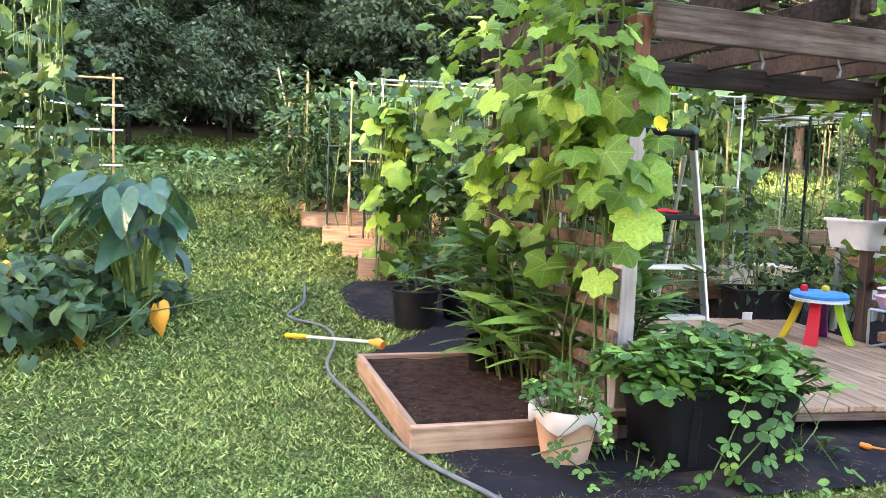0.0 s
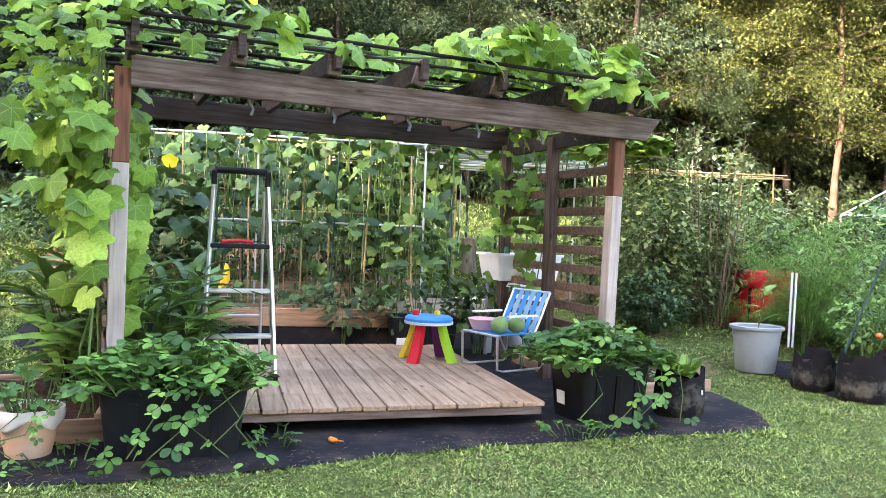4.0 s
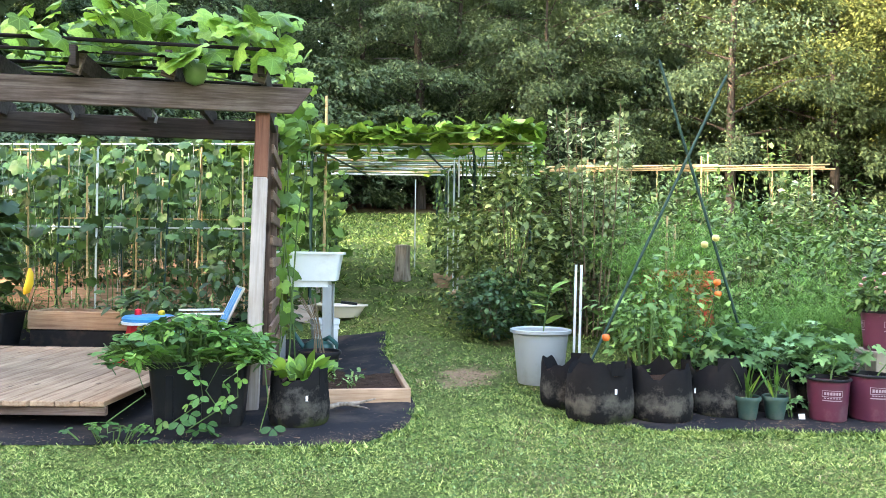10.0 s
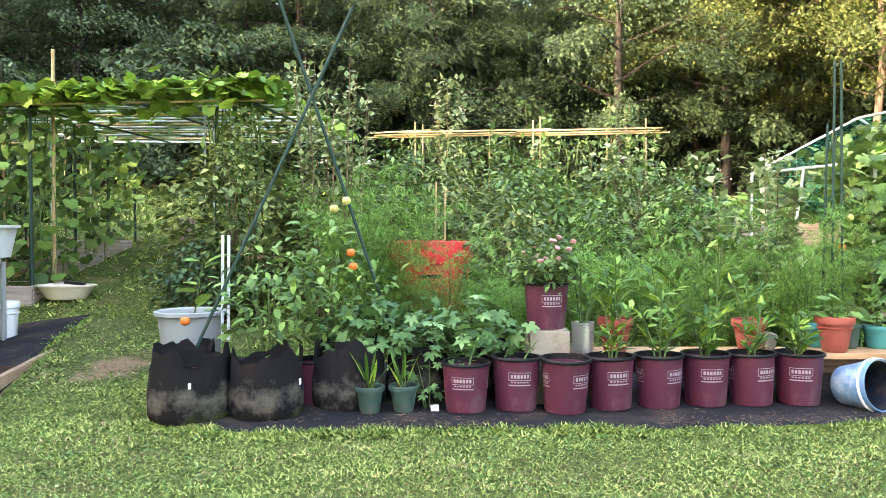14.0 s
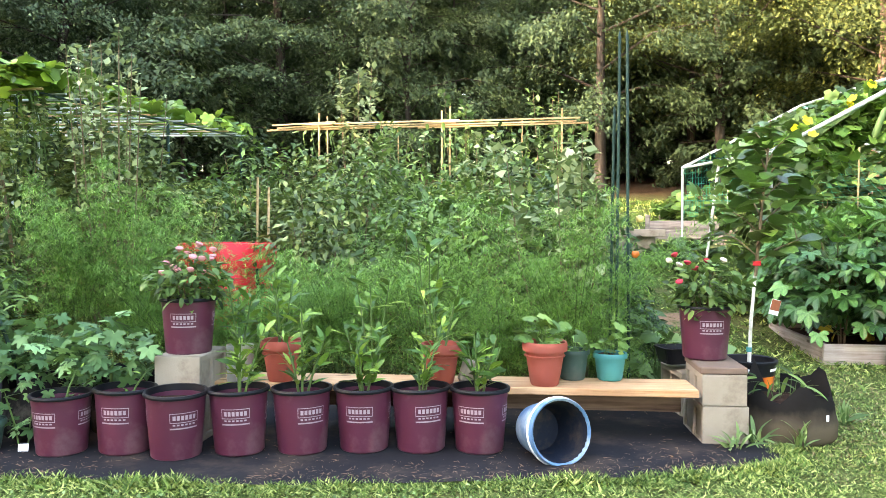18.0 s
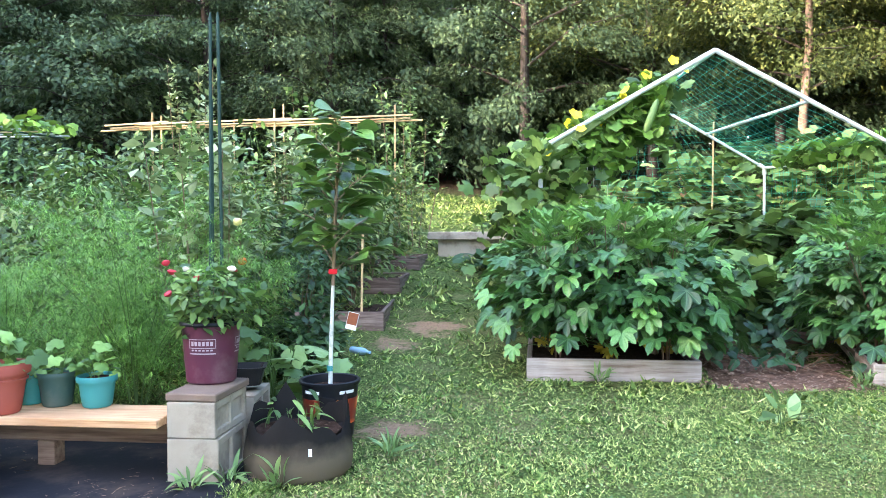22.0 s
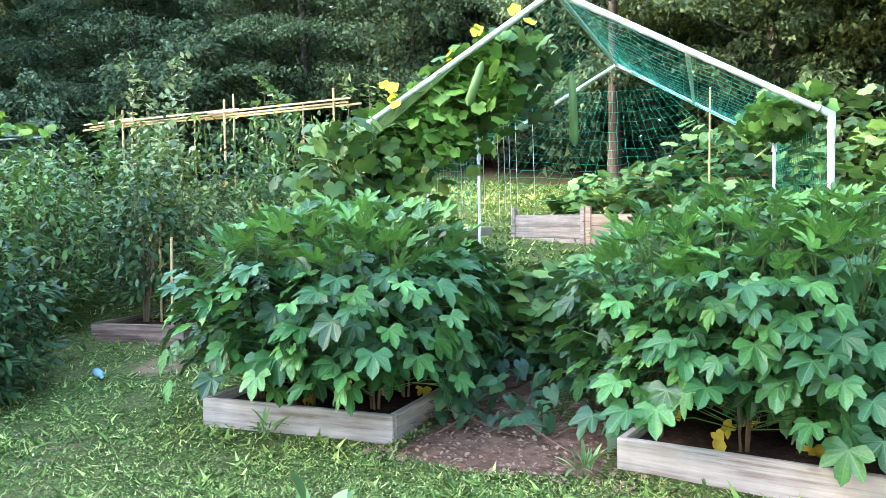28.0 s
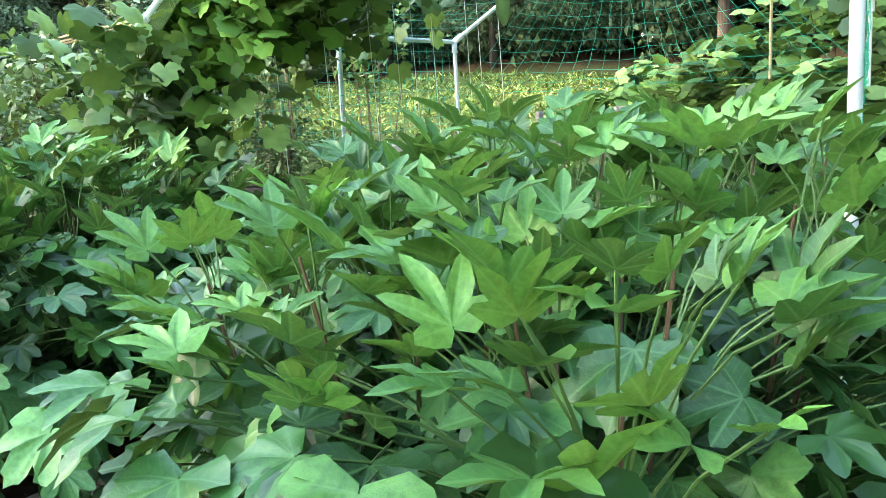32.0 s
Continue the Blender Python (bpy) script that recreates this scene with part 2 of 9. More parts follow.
def wood(name, a, b, dark, axis=0, rough=0.75, amount=0.15, knots=True):
    """Sawn timber with grain along one axis, streaks, weathering and knots."""
    m, nt, bsdf, co = basic(name)
    mp = nt.nodes.new("ShaderNodeMapping")
    s = [22.0, 22.0, 22.0]
    s[axis] = 1.2
    mp.inputs["Scale"].default_value = s
    off = nt.nodes.new("ShaderNodeObjectInfo").outputs["Random"]
    k = nt.nodes.new("ShaderNodeMath")
    k.operation = "MULTIPLY"
    k.inputs[1].default_value = 40
    nt.links.new(off, k.inputs[0])
    nt.links.new(co, mp.inputs["Vector"])
    nt.links.new(k.outputs[0], mp.inputs["Location"])
    g = noise_tex(nt, mp.outputs[0], 1.6, 8, 0.65)
    c = ramp(nt, g, [(0.3, dark), (0.45, a), (0.62, b), (0.8, a)])
    w = noise_tex(nt, co, 1.7, 5, 0.6)
    c = mixed(nt, ramp(nt, w, [(0.42, (0, 0, 0)), (0.75, (0.75, 0.75, 0.75))]), c, dark)
    if knots:
        vo = nt.nodes.new("ShaderNodeTexVoronoi")
        mk = nt.nodes.new("ShaderNodeMapping")
        sk = [9.0, 9.0, 9.0]
        sk[axis] = 3.0
        mk.inputs["Scale"].default_value = sk
        nt.links.new(co, mk.inputs["Vector"])
        nt.links.new(k.outputs[0], mk.inputs["Location"])
        nt.links.new(mk.outputs[0], vo.inputs["Vector"])
        vo.inputs["Scale"].default_value = 0.7
        c = mixed(nt, ramp(nt, vo.outputs["Distance"], [(0.06, (0.8, 0.8, 0.8)), (0.12, (0, 0, 0))]), c, tuple(v * 0.5 for v in dark))
    c, _ = vary(nt, c, amount)
    nt.links.new(c, bsdf.inputs["Base Color"])
    bsdf.inputs["Roughness"].default_value = rough
    bsdf.inputs["Specular IOR Level"].default_value = 0.2
    bump(nt, bsdf, g, 0.5, 0.004)
    return m


def calc(nt, op, a, b=None, c=None):
    n = nt.nodes.new("ShaderNodeMath")
    n.operation = op
    for i, v in enumerate((a, b, c)):
        if v is None:
            continue
        if isinstance(v, (int, float)):
            n.inputs[i].default_value = v
        else:
            nt.links.new(v, n.inputs[i])
    return n.outputs[0]


def vein_mask(nt, co, veins):
    """Thin lines that run from the stalk out along each lobe, with finer side veins."""
    s = nt.nodes.new("ShaderNodeSeparateXYZ")
    nt.links.new(co, s.inputs[0])
    turn = calc(nt, "ABSOLUTE", calc(nt, "ARCTAN2", s.outputs[0], s.outputs[1]))
    far = calc(nt, "POWER", calc(nt, "ADD", calc(nt, "MULTIPLY", s.outputs[0], s.outputs[0]), calc(nt, "MULTIPLY", s.outputs[1], s.outputs[1])), 0.5)
    best = None
    for v in veins:
        off = calc(nt, "MULTIPLY", calc(nt, "ABSOLUTE", calc(nt, "SUBTRACT", turn, v)), far)
        best = off if best is None else calc(nt, "MINIMUM", best, off)
    m = nt.nodes.new("ShaderNodeMapRange")
    m.inputs[1].default_value, m.inputs[2].default_value, m.inputs[3].default_value, m.inputs[4].default_value = 0.006, 0.026, 0.34, 0.0
    nt.links.new(best, m.inputs[0])
    side = calc(nt, "SINE", calc(nt, "MULTIPLY_ADD", calc(nt, "SUBTRACT", far, best), 46.0, 0.0))
    k = nt.nodes.new("ShaderNodeMapRange")
    k.inputs[1].default_value, k.inputs[2].default_value, k.inputs[3].default_value, k.inputs[4].default_value = 0.88, 1.0, 0.0, 0.14
    nt.links.new(side, k.inputs[0])
    return calc(nt, "MAXIMUM", m.outputs[0], k.outputs[0])


def leafy(name, a, b, c3, through=0.35, rough=0.45, source="island", scale=9.0, spread=0.3, spec=0.24, veins=()):
    """Leaves: three greens, lightness and hue from leaf to leaf, light shining through."""
    m, nt, bsdf, co = basic(name)
    n = noise_tex(nt, co, scale, 3)
    if source == "object":
        r = nt.nodes.new("ShaderNodeObjectInfo").outputs["Random"]
    else:
        r = nt.nodes.new("ShaderNodeNewGeometry").outputs["Random Per Island"]
    c = ramp(nt, r, [(0.0, a), (0.55, b), (0.86, c3), (1.0, tuple(min(1, v * 1.25) for v in c3))])
    c = mixed(nt, ramp(nt, n, [(0.35, (0, 0, 0)), (0.75, (0.6, 0.6, 0.6))]), c, tuple(v * 0.6 for v in a))
    c, _ = vary(nt, c, spread, source)
    if veins:
        c = mixed(nt, vein_mask(nt, co, veins), c, tuple(min(1, v * 1.25 + 0.05) for v in c3))
    nt.links.new(c, bsdf.inputs["Base Color"])
    bsdf.inputs["Roughness"].default_value = rough
    bsdf.inputs["Specular IOR Level"].default_value = spec + 0.06
    tr = nt.nodes.new("ShaderNodeBsdfTranslucent")
    bright = mixed(nt, 0.4, c, (0.26, 0.38, 0.05))
    nt.links.new(bright, tr.inputs["Color"])
    mx = nt.nodes.new("ShaderNodeMixShader")
    mx.inputs[0].default_value = through * 0.48
    nt.links.new(bsdf.outputs[0], mx.inputs[1])
    nt.links.new(tr.outputs[0], mx.inputs[2])
    nt.links.new(mx.outputs[0], nt.nodes["Material Output"].inputs["Surface"])
    bump(nt, bsdf, noise_tex(nt, co, scale * 5, 2), 0.2, 0.004)
    return m


def turf(name):
    """Lawn soil and short sward: greens, straw and bare red-brown patches."""
    m, nt, bsdf, _ = basic(name)
    pos = nt.nodes.new("ShaderNodeNewGeometry").outputs["Position"]
    fine = noise_tex(nt, pos, 45, 6, 0.8)
    mid = noise_tex(nt, pos, 2.2, 5, 0.6)
    big = noise_tex(nt, pos, 0.55, 4, 0.6)
    # darkest green in this mottle stands in for shade between the blades
    c = ramp(nt, fine, [(0.38, (0.022, 0.036, 0.009)), (0.5, (0.075, 0.11, 0.028)), (0.6, (0.19, 0.22, 0.075))])
    c = mixed(nt, ramp(nt, mid, [(0.5, (0, 0, 0)), (0.7, (0.45, 0.45, 0.45))]), c, (0.22, 0.18, 0.09))
    c = mixed(nt, ramp(nt, big, [(0.64, (0, 0, 0)), (0.76, (0.6, 0.6, 0.6))]), c, (0.30, 0.21, 0.12))
    worn = None
    for bx, by, r in BARE:
        d = nt.nodes.new("ShaderNodeVectorMath")
        d.operation = "DISTANCE"
        d.inputs[1].default_value = (bx, by, gh(bx, by))
        nt.links.new(pos, d.inputs[0])
        k = nt.nodes.new("ShaderNodeMapRange")
        k.inputs[1].default_value, k.inputs[2].default_value, k.inputs[3].default_value, k.inputs[4].default_value = r * 1.3, r * 0.3, 0.0, 1.0
        nt.links.new(d.outputs["Value"], k.inputs[0])
        if worn is None:
            worn = k.outputs[0]
        else:
            a = nt.nodes.new("ShaderNodeMath")
            a.operation = "MAXIMUM"
            nt.links.new(worn, a.inputs[0])
            nt.links.new(k.outputs[0], a.inputs[1])
            worn = a.outputs[0]
    a = nt.nodes.new("ShaderNodeMath")
    a.operation = "MULTIPLY_ADD"
    a.inputs[1].default_value = 3.4
    nt.links.new(noise_tex(nt, pos, 4.5, 8, 0.75), a.inputs[0])
    nt.links.new(worn, a.inputs[2])
    earth = ramp(nt, fine, [(0.35, (0.17, 0.10, 0.06)), (0.55, (0.36, 0.235, 0.15)), (0.66, (0.2, 0.19, 0.075))])
    shift = nt.nodes.new("ShaderNodeMath")
    shift.operation = "SUBTRACT"
    shift.inputs[1].default_value = 1.95
    nt.links.new(a.outputs[0], shift.inputs[0])
    c = mixed(nt, ramp(nt, shift.outputs[0], [(0.15, (0, 0, 0)), (0.65, (1, 1, 1))]), c, earth)
    litter = nt.nodes.new("ShaderNodeSeparateXYZ")
    nt.links.new(pos, litter.inputs[0])
    b = nt.nodes.new("ShaderNodeMath")
    b.operation = "MULTIPLY_ADD"
    b.inputs[1].default_value = 3.0
    nt.links.new(big, b.inputs[0])
    nt.links.new(litter.outputs[1], b.inputs[2])
    k = nt.nodes.new("ShaderNodeMapRange")
    k.inputs[1].default_value, k.inputs[2].default_value = 25.0, 28.0
    nt.links.new(b.outputs[0], k.inputs[0])
    c = mixed(nt, k.outputs[0], c, ramp(nt, fine, [(0.35, (0.04, 0.025, 0.015)), (0.6, (0.11, 0.07, 0.04))]))
    nt.links.new(c, bsdf.inputs["Base Color"])
    bsdf.inputs["Roughness"].default_value = 0.95
    bsdf.inputs["Specular IOR Level"].default_value = 0.05
    bump(nt, bsdf, fine, 0.8, 0.03)
    return m


def soil(name, a, b, chips=(0.3, 0.24, 0.17)):
    m, nt, bsdf, _ = basic(name)
    pos = nt.nodes.new("ShaderNodeNewGeometry").outputs["Position"]
    n = noise_tex(nt, pos, 14, 8, 0.7)
    c = ramp(nt, n, [(0.35, a), (0.6, b)])
    c = mixed(nt, ramp(nt, noise_tex(nt, pos, 55, 2), [(0.68, (0, 0, 0)), (0.72, (0.8, 0.8, 0.8))]), c, chips)
    nt.links.new(c, bsdf.inputs["Base Color"])
    bsdf.inputs["Roughness"].default_value = 0.95
    bsdf.inputs["Specular IOR Level"].default_value = 0.08
    bump(nt, bsdf, n, 1.0, 0.03)
    return m


WEATHERED = wood("weathered_wood", (0.14, 0.095, 0.075), (0.27, 0.205, 0.17), (0.05, 0.033, 0.025))
# weathered wood again, with the shade under the pergola roof in its colour
SHADED_WOOD = wood("roof_shaded_wood", (0.045, 0.032, 0.025), (0.08, 0.06, 0.05), (0.018, 0.013, 0.01))
WEATHERED_Z = wood("weathered_wood_upright", (0.10, 0.065, 0.05), (0.19, 0.135, 0.11), (0.045, 0.03, 0.022), axis=2)
GREY_WOOD_Z = wood("grey_painted_wood", (0.42, 0.37, 0.33), (0.52, 0.46, 0.41), (0.28, 0.23, 0.19), axis=2, amount=0.05)
RED_WOOD_Z = wood("red_stained_wood", (0.24, 0.10, 0.06), (0.32, 0.15, 0.09), (0.12, 0.05, 0.03), axis=2)
SLAT_WOOD = wood("slat_wood", (0.15, 0.095, 0.065), (0.25, 0.17, 0.12), (0.07, 0.04, 0.028))
DECK_WOOD = wood("deck_wood", (0.37, 0.245, 0.155), (0.49, 0.35, 0.23), (0.19, 0.115, 0.07), axis=1)
DARK_STEEL = plain("dull_grey_steel", (0.12, 0.12, 0.12), (0.2, 0.2, 0.2), 8, 0.5, 0.6, relief=0.1)
BED_WOOD = wood("bed_wood", (0.37, 0.24, 0.15), (0.49, 0.335, 0.22), (0.22, 0.13, 0.08))
GREY_BED = wood("grey_bed_wood", (0.43, 0.365, 0.32), (0.59, 0.515, 0.46), (0.21, 0.155, 0.12))
BENCH_WOOD = wood("bench_wood", (0.55, 0.33, 0.17), (0.67, 0.44, 0.25), (0.34, 0.18, 0.085))
BAMBOO = wood("bamboo", (0.50, 0.36, 0.18), (0.62, 0.48, 0.27), (0.30, 0.2, 0.09), knots=False)
BARK = wood("bark", (0.035, 0.028, 0.022), (0.065, 0.054, 0.043), (0.014, 0.011, 0.008), axis=2, knots=False)
# bark again, lightened to hold the sunlight that falls on one trunk
BARK_SUNLIT = wood("sunlit_bark", (0.17, 0.115, 0.08), (0.25, 0.175, 0.125), (0.035, 0.023, 0.016), axis=2, knots=False)
STUMP = wood("stump_wood", (0.25, 0.2, 0.15), (0.36, 0.3, 0.24), (0.1, 0.08, 0.06), axis=2)
PVC = plain("white_pipe", (0.55, 0.60, 0.60), (0.66, 0.70, 0.70), 3, 0.35, dirt=(0.36, 0.42, 0.38), relief=0.05)
BLACK_PLASTIC = plain("black_plastic", (0.007, 0.008, 0.010), (0.012, 0.013, 0.016), 5, 0.45, dirt=(0.022, 0.021, 0.02), relief=0.1, spec=0.16)
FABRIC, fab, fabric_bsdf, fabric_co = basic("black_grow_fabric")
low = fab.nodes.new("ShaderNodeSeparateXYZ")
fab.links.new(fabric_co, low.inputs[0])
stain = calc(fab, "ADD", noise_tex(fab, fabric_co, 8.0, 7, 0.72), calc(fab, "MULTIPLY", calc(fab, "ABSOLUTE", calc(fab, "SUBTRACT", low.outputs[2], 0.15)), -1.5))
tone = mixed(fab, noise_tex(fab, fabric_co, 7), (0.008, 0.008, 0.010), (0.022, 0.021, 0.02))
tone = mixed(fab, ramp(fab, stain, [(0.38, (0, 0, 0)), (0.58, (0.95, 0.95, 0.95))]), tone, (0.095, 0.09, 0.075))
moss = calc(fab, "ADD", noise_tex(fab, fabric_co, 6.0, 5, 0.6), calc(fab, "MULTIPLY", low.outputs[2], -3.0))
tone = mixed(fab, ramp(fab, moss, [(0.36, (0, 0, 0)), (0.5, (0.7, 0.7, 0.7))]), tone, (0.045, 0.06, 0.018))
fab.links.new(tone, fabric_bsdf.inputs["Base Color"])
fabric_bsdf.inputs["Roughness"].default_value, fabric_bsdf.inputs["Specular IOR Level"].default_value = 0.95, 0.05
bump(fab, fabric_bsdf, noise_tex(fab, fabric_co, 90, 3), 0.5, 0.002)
STRAP = plain("black_strap", (0.008, 0.008, 0.009), (0.018, 0.018, 0.018), 20, 0.9, relief=0.3, spec=0.05)
FADED, fad, faded_bsdf, faded_co = basic("faded_grow_fabric")
low = fad.nodes.new("ShaderNodeSeparateXYZ")
fad.links.new(faded_co, low.inputs[0])
wash = calc(fad, "ADD", calc(fad, "MULTIPLY", noise_tex(fad, faded_co, 7.0, 5, 0.6), 0.14), calc(fad, "MULTIPLY", low.outputs[2], -1.0))
tone = mixed(fad, noise_tex(fad, faded_co, 9), (0.010, 0.010, 0.010), (0.022, 0.020, 0.018))
tone = mixed(fad, ramp(fad, calc(fad, "ADD", wash, 0.5), [(0.37, (0, 0, 0)), (0.47, (0.9, 0.9, 0.9))]), tone, (0.115, 0.095, 0.065))
fad.links.new(tone, faded_bsdf.inputs["Base Color"])
faded_bsdf.inputs["Roughness"].default_value, faded_bsdf.inputs["Specular IOR Level"].default_value = 0.95, 0.05
bump(fad, faded_bsdf, noise_tex(fad, faded_co, 90, 3), 0.5, 0.002)
MAT = plain("landscape_fabric", (0.010, 0.010, 0.012), (0.022, 0.022, 0.025), 3, 0.85, relief=0.5, dirt=(0.06, 0.045, 0.035), dirt_scale=3, spec=0.12)
PRINT = plain("faded_print", (0.28, 0.22, 0.26), (0.40, 0.33, 0.37), 20, 0.6, relief=0.05)
PURPLE = plain("maroon_plastic", (0.074, 0.016, 0.034), (0.095, 0.023, 0.046), 5, 0.45, relief=0.1, dirt=(0.13, 0.07, 0.08), dirt_scale=5)
TERRA = plain("terracotta", (0.31, 0.065, 0.042), (0.37, 0.09, 0.06), 6, 0.7, relief=0.2, dirt=(0.31, 0.11, 0.08))
CLAY = plain("pale_clay", (0.56, 0.33, 0.20), (0.66, 0.42, 0.27), 5, 0.8, relief=0.2, dirt=(0.62, 0.5, 0.4))
GREY_PLASTIC = plain("grey_plastic", (0.30, 0.33, 0.33), (0.37, 0.40, 0.40), 4, 0.5, relief=0.08, dirt=(0.24, 0.25, 0.22))
WHITE_PLASTIC = plain("white_plastic", (0.72, 0.76, 0.78), (0.80, 0.83, 0.84), 3, 0.35, relief=0.05, dirt=(0.58, 0.6, 0.58))
TEAL = plain("teal_plastic", (0.03, 0.20, 0.20), (0.05, 0.27, 0.26), 5, 0.45, relief=0.08)
DARK_GREEN = plain("dark_green_plastic", (0.025, 0.06, 0.05), (0.04, 0.085, 0.07), 5, 0.5, relief=0.08, dirt=(0.1, 0.11, 0.09))
CONCRETE = plain("concrete", (0.27, 0.235, 0.18), (0.37, 0.33, 0.26), 9, 0.9, relief=0.7, dirt=(0.15, 0.12, 0.085), dirt_scale=4)
STEEL = plain("aluminium", (0.68, 0.69, 0.70), (0.78, 0.79, 0.80), 4, 0.32, 0.85, relief=0.05)
RED = plain("red_plastic", (0.60, 0.010, 0.022), (0.70, 0.016, 0.03), 4, 0.45, relief=0.1)
YELLOW = plain("yellow_plastic", (0.72, 0.50, 0.02), (0.8, 0.58, 0.04), 4, 0.4, relief=0.05)
LIME = plain("lime_plastic", (0.36, 0.70, 0.03), (0.42, 0.76, 0.05), 4, 0.4, relief=0.05)
VIOLET = plain("violet_plastic", (0.18, 0.02, 0.2), (0.22, 0.03, 0.25), 4, 0.4, relief=0.05)
BLUE = plain("blue_plastic", (0.03, 0.26, 0.62), (0.05, 0.32, 0.7), 4, 0.4, relief=0.05)
PINK = plain("pink_plastic", (0.75, 0.42, 0.45), (0.8, 0.5, 0.52), 4, 0.4, relief=0.05)
CREAM = plain("cream_plastic", (0.68, 0.6, 0.5), (0.75, 0.68, 0.58), 4, 0.4, relief=0.05)
ORANGE = plain("orange_plastic", (0.75, 0.24, 0.03), (0.82, 0.32, 0.05), 4, 0.4, relief=0.05)
LABEL_WHITE = plain("white_label", (0.75, 0.75, 0.73), (0.82, 0.82, 0.8), 8, 0.6, relief=0.05)
STEEL_GREEN = plain("green_painted_steel", (0.018, 0.045, 0.036), (0.035, 0.07, 0.058), 8, 0.55, relief=0.1, spec=0.15)
BLACK_RAIL = plain("black_rail", (0.012, 0.010, 0.009), (0.025, 0.02, 0.017), 8, 0.8, relief=0.2, spec=0.1)
HOSE = plain("grey_hose", (0.10, 0.12, 0.12), (0.17, 0.18, 0.18), 8, 0.5, relief=0.2)
NET_GREEN = plain("green_net", (0.02, 0.31, 0.19), (0.03, 0.39, 0.24), 8, 0.6, relief=0.05)
STRING = plain("string", (0.6, 0.6, 0.55), (0.7, 0.7, 0.65), 8, 0.8, relief=0.05)
TOMATO = plain("tomato_skin", (0.66, 0.10, 0.03), (0.75, 0.22, 0.04), 4, 0.25, relief=0.02)
MELON = plain("melon_rind", (0.10, 0.20, 0.05), (0.25, 0.36, 0.12), 12, 0.35, relief=0.05)
SOIL = soil("potting_soil", (0.02, 0.011, 0.007), (0.06, 0.035, 0.024), (0.2, 0.14, 0.09))
DIRT = soil("mulch", (0.09, 0.05, 0.032), (0.20, 0.12, 0.08), (0.36, 0.27, 0.19))
STRAW = plain("dry_straw", (0.13, 0.08, 0.05), (0.24, 0.16, 0.10), 5, 0.9, relief=0.2)
CHIP = plain("wood_chip", (0.20, 0.13, 0.085), (0.32, 0.22, 0.15), 9, 0.9, relief=0.3)
TURF = turf("turf")
STEM = plain("green_stem", (0.06, 0.12, 0.03), (0.10, 0.17, 0.045), 10, 0.6, relief=0.1)
STEM_BROWN = plain("brown_stem", (0.13, 0.09, 0.05), (0.2, 0.15, 0.09), 10, 0.7, relief=0.2)
STEM_RED = plain("reddish_stem", (0.10, 0.045, 0.03), (0.13, 0.09, 0.045), 10, 0.5, relief=0.1)
LEAF_OKRA = leafy("okra_leaf", (0.03, 0.10, 0.027), (0.049, 0.148, 0.035), (0.086, 0.205, 0.045), 0.22, 0.36, "object", spread=0.4, spec=0.32, veins=(0.0, 0.7, 1.47))
LEAF_VINE = leafy("vine_leaf", (0.08, 0.18, 0.02), (0.15, 0.30, 0.035), (0.27, 0.43, 0.06), 0.45, 0.5)
LEAF_VINE_OB = leafy("vine_leaf_large", (0.10, 0.22, 0.025), (0.18, 0.36, 0.04), (0.30, 0.48, 0.065), 0.6, 0.5, "object", veins=(0.0, 0.87, 1.85))
LEAF_CUKE = leafy("cucumber_leaf", (0.02, 0.06, 0.014), (0.034, 0.09, 0.019), (0.064, 0.132, 0.026), 0.14, 0.45, "object", veins=(0.0, 0.87, 1.85))
LEAF_TOMATO = leafy("tomato_leaf", (0.065, 0.145, 0.035), (0.12, 0.235, 0.05), (0.2, 0.33, 0.08), 0.35, 0.5, spread=0.35)
LEAF_BEAN = leafy("bean_leaf", (0.03, 0.08, 0.028), (0.058, 0.135, 0.038), (0.12, 0.22, 0.055), 0.25, 0.45, spread=0.35)
LEAF_DARK = leafy("dark_leaf", (0.026, 0.068, 0.027), (0.045, 0.105, 0.037), (0.085, 0.155, 0.052), 0.25, 0.45)
LEAF_DARK_OB = leafy("dark_leaf_large", (0.02, 0.06, 0.026), (0.035, 0.09, 0.035), (0.06, 0.12, 0.045), 0.25, 0.4, "object")
LEAF_MID = leafy("garden_leaf", (0.045, 0.10, 0.028), (0.085, 0.17, 0.04), (0.17, 0.27, 0.07), 0.35, 0.5, spread=0.35)
LEAF_OKRA_YOUNG = leafy("young_okra_leaf", (0.055, 0.15, 0.035), (0.08, 0.21, 0.04), (0.13, 0.29, 0.052), 0.42, 0.42, "object", spread=0.25, spec=0.3, veins=(0.0, 0.7, 1.47))
LEAF_SPIRE = leafy("pale_spire_leaf", (0.16, 0.23, 0.11), (0.25, 0.33, 0.15), (0.36, 0.42, 0.23), 0.35, 0.6)
LEAF_OLIVE = leafy("olive_leaf", (0.06, 0.105, 0.03), (0.115, 0.17, 0.05), (0.22, 0.27, 0.09), 0.35, 0.55, spread=0.4)
LEAF_BERRY = leafy("strawberry_leaf", (0.042, 0.13, 0.03), (0.08, 0.21, 0.042), (0.15, 0.31, 0.06), 0.3, 0.45, "object")
LEAF_FERN = leafy("fern_needle", (0.10, 0.24, 0.04), (0.155, 0.345, 0.058), (0.24, 0.43, 0.09), 0.4, 0.6)
LEAF_PALE = leafy("pale_green_leaf", (0.10, 0.20, 0.06), (0.16, 0.28, 0.09), (0.25, 0.36, 0.14), 0.35, 0.55)
LEAF_MELON = leafy("melon_leaf", (0.06, 0.15, 0.05), (0.10, 0.22, 0.075), (0.17, 0.31, 0.115), 0.35, 0.55)
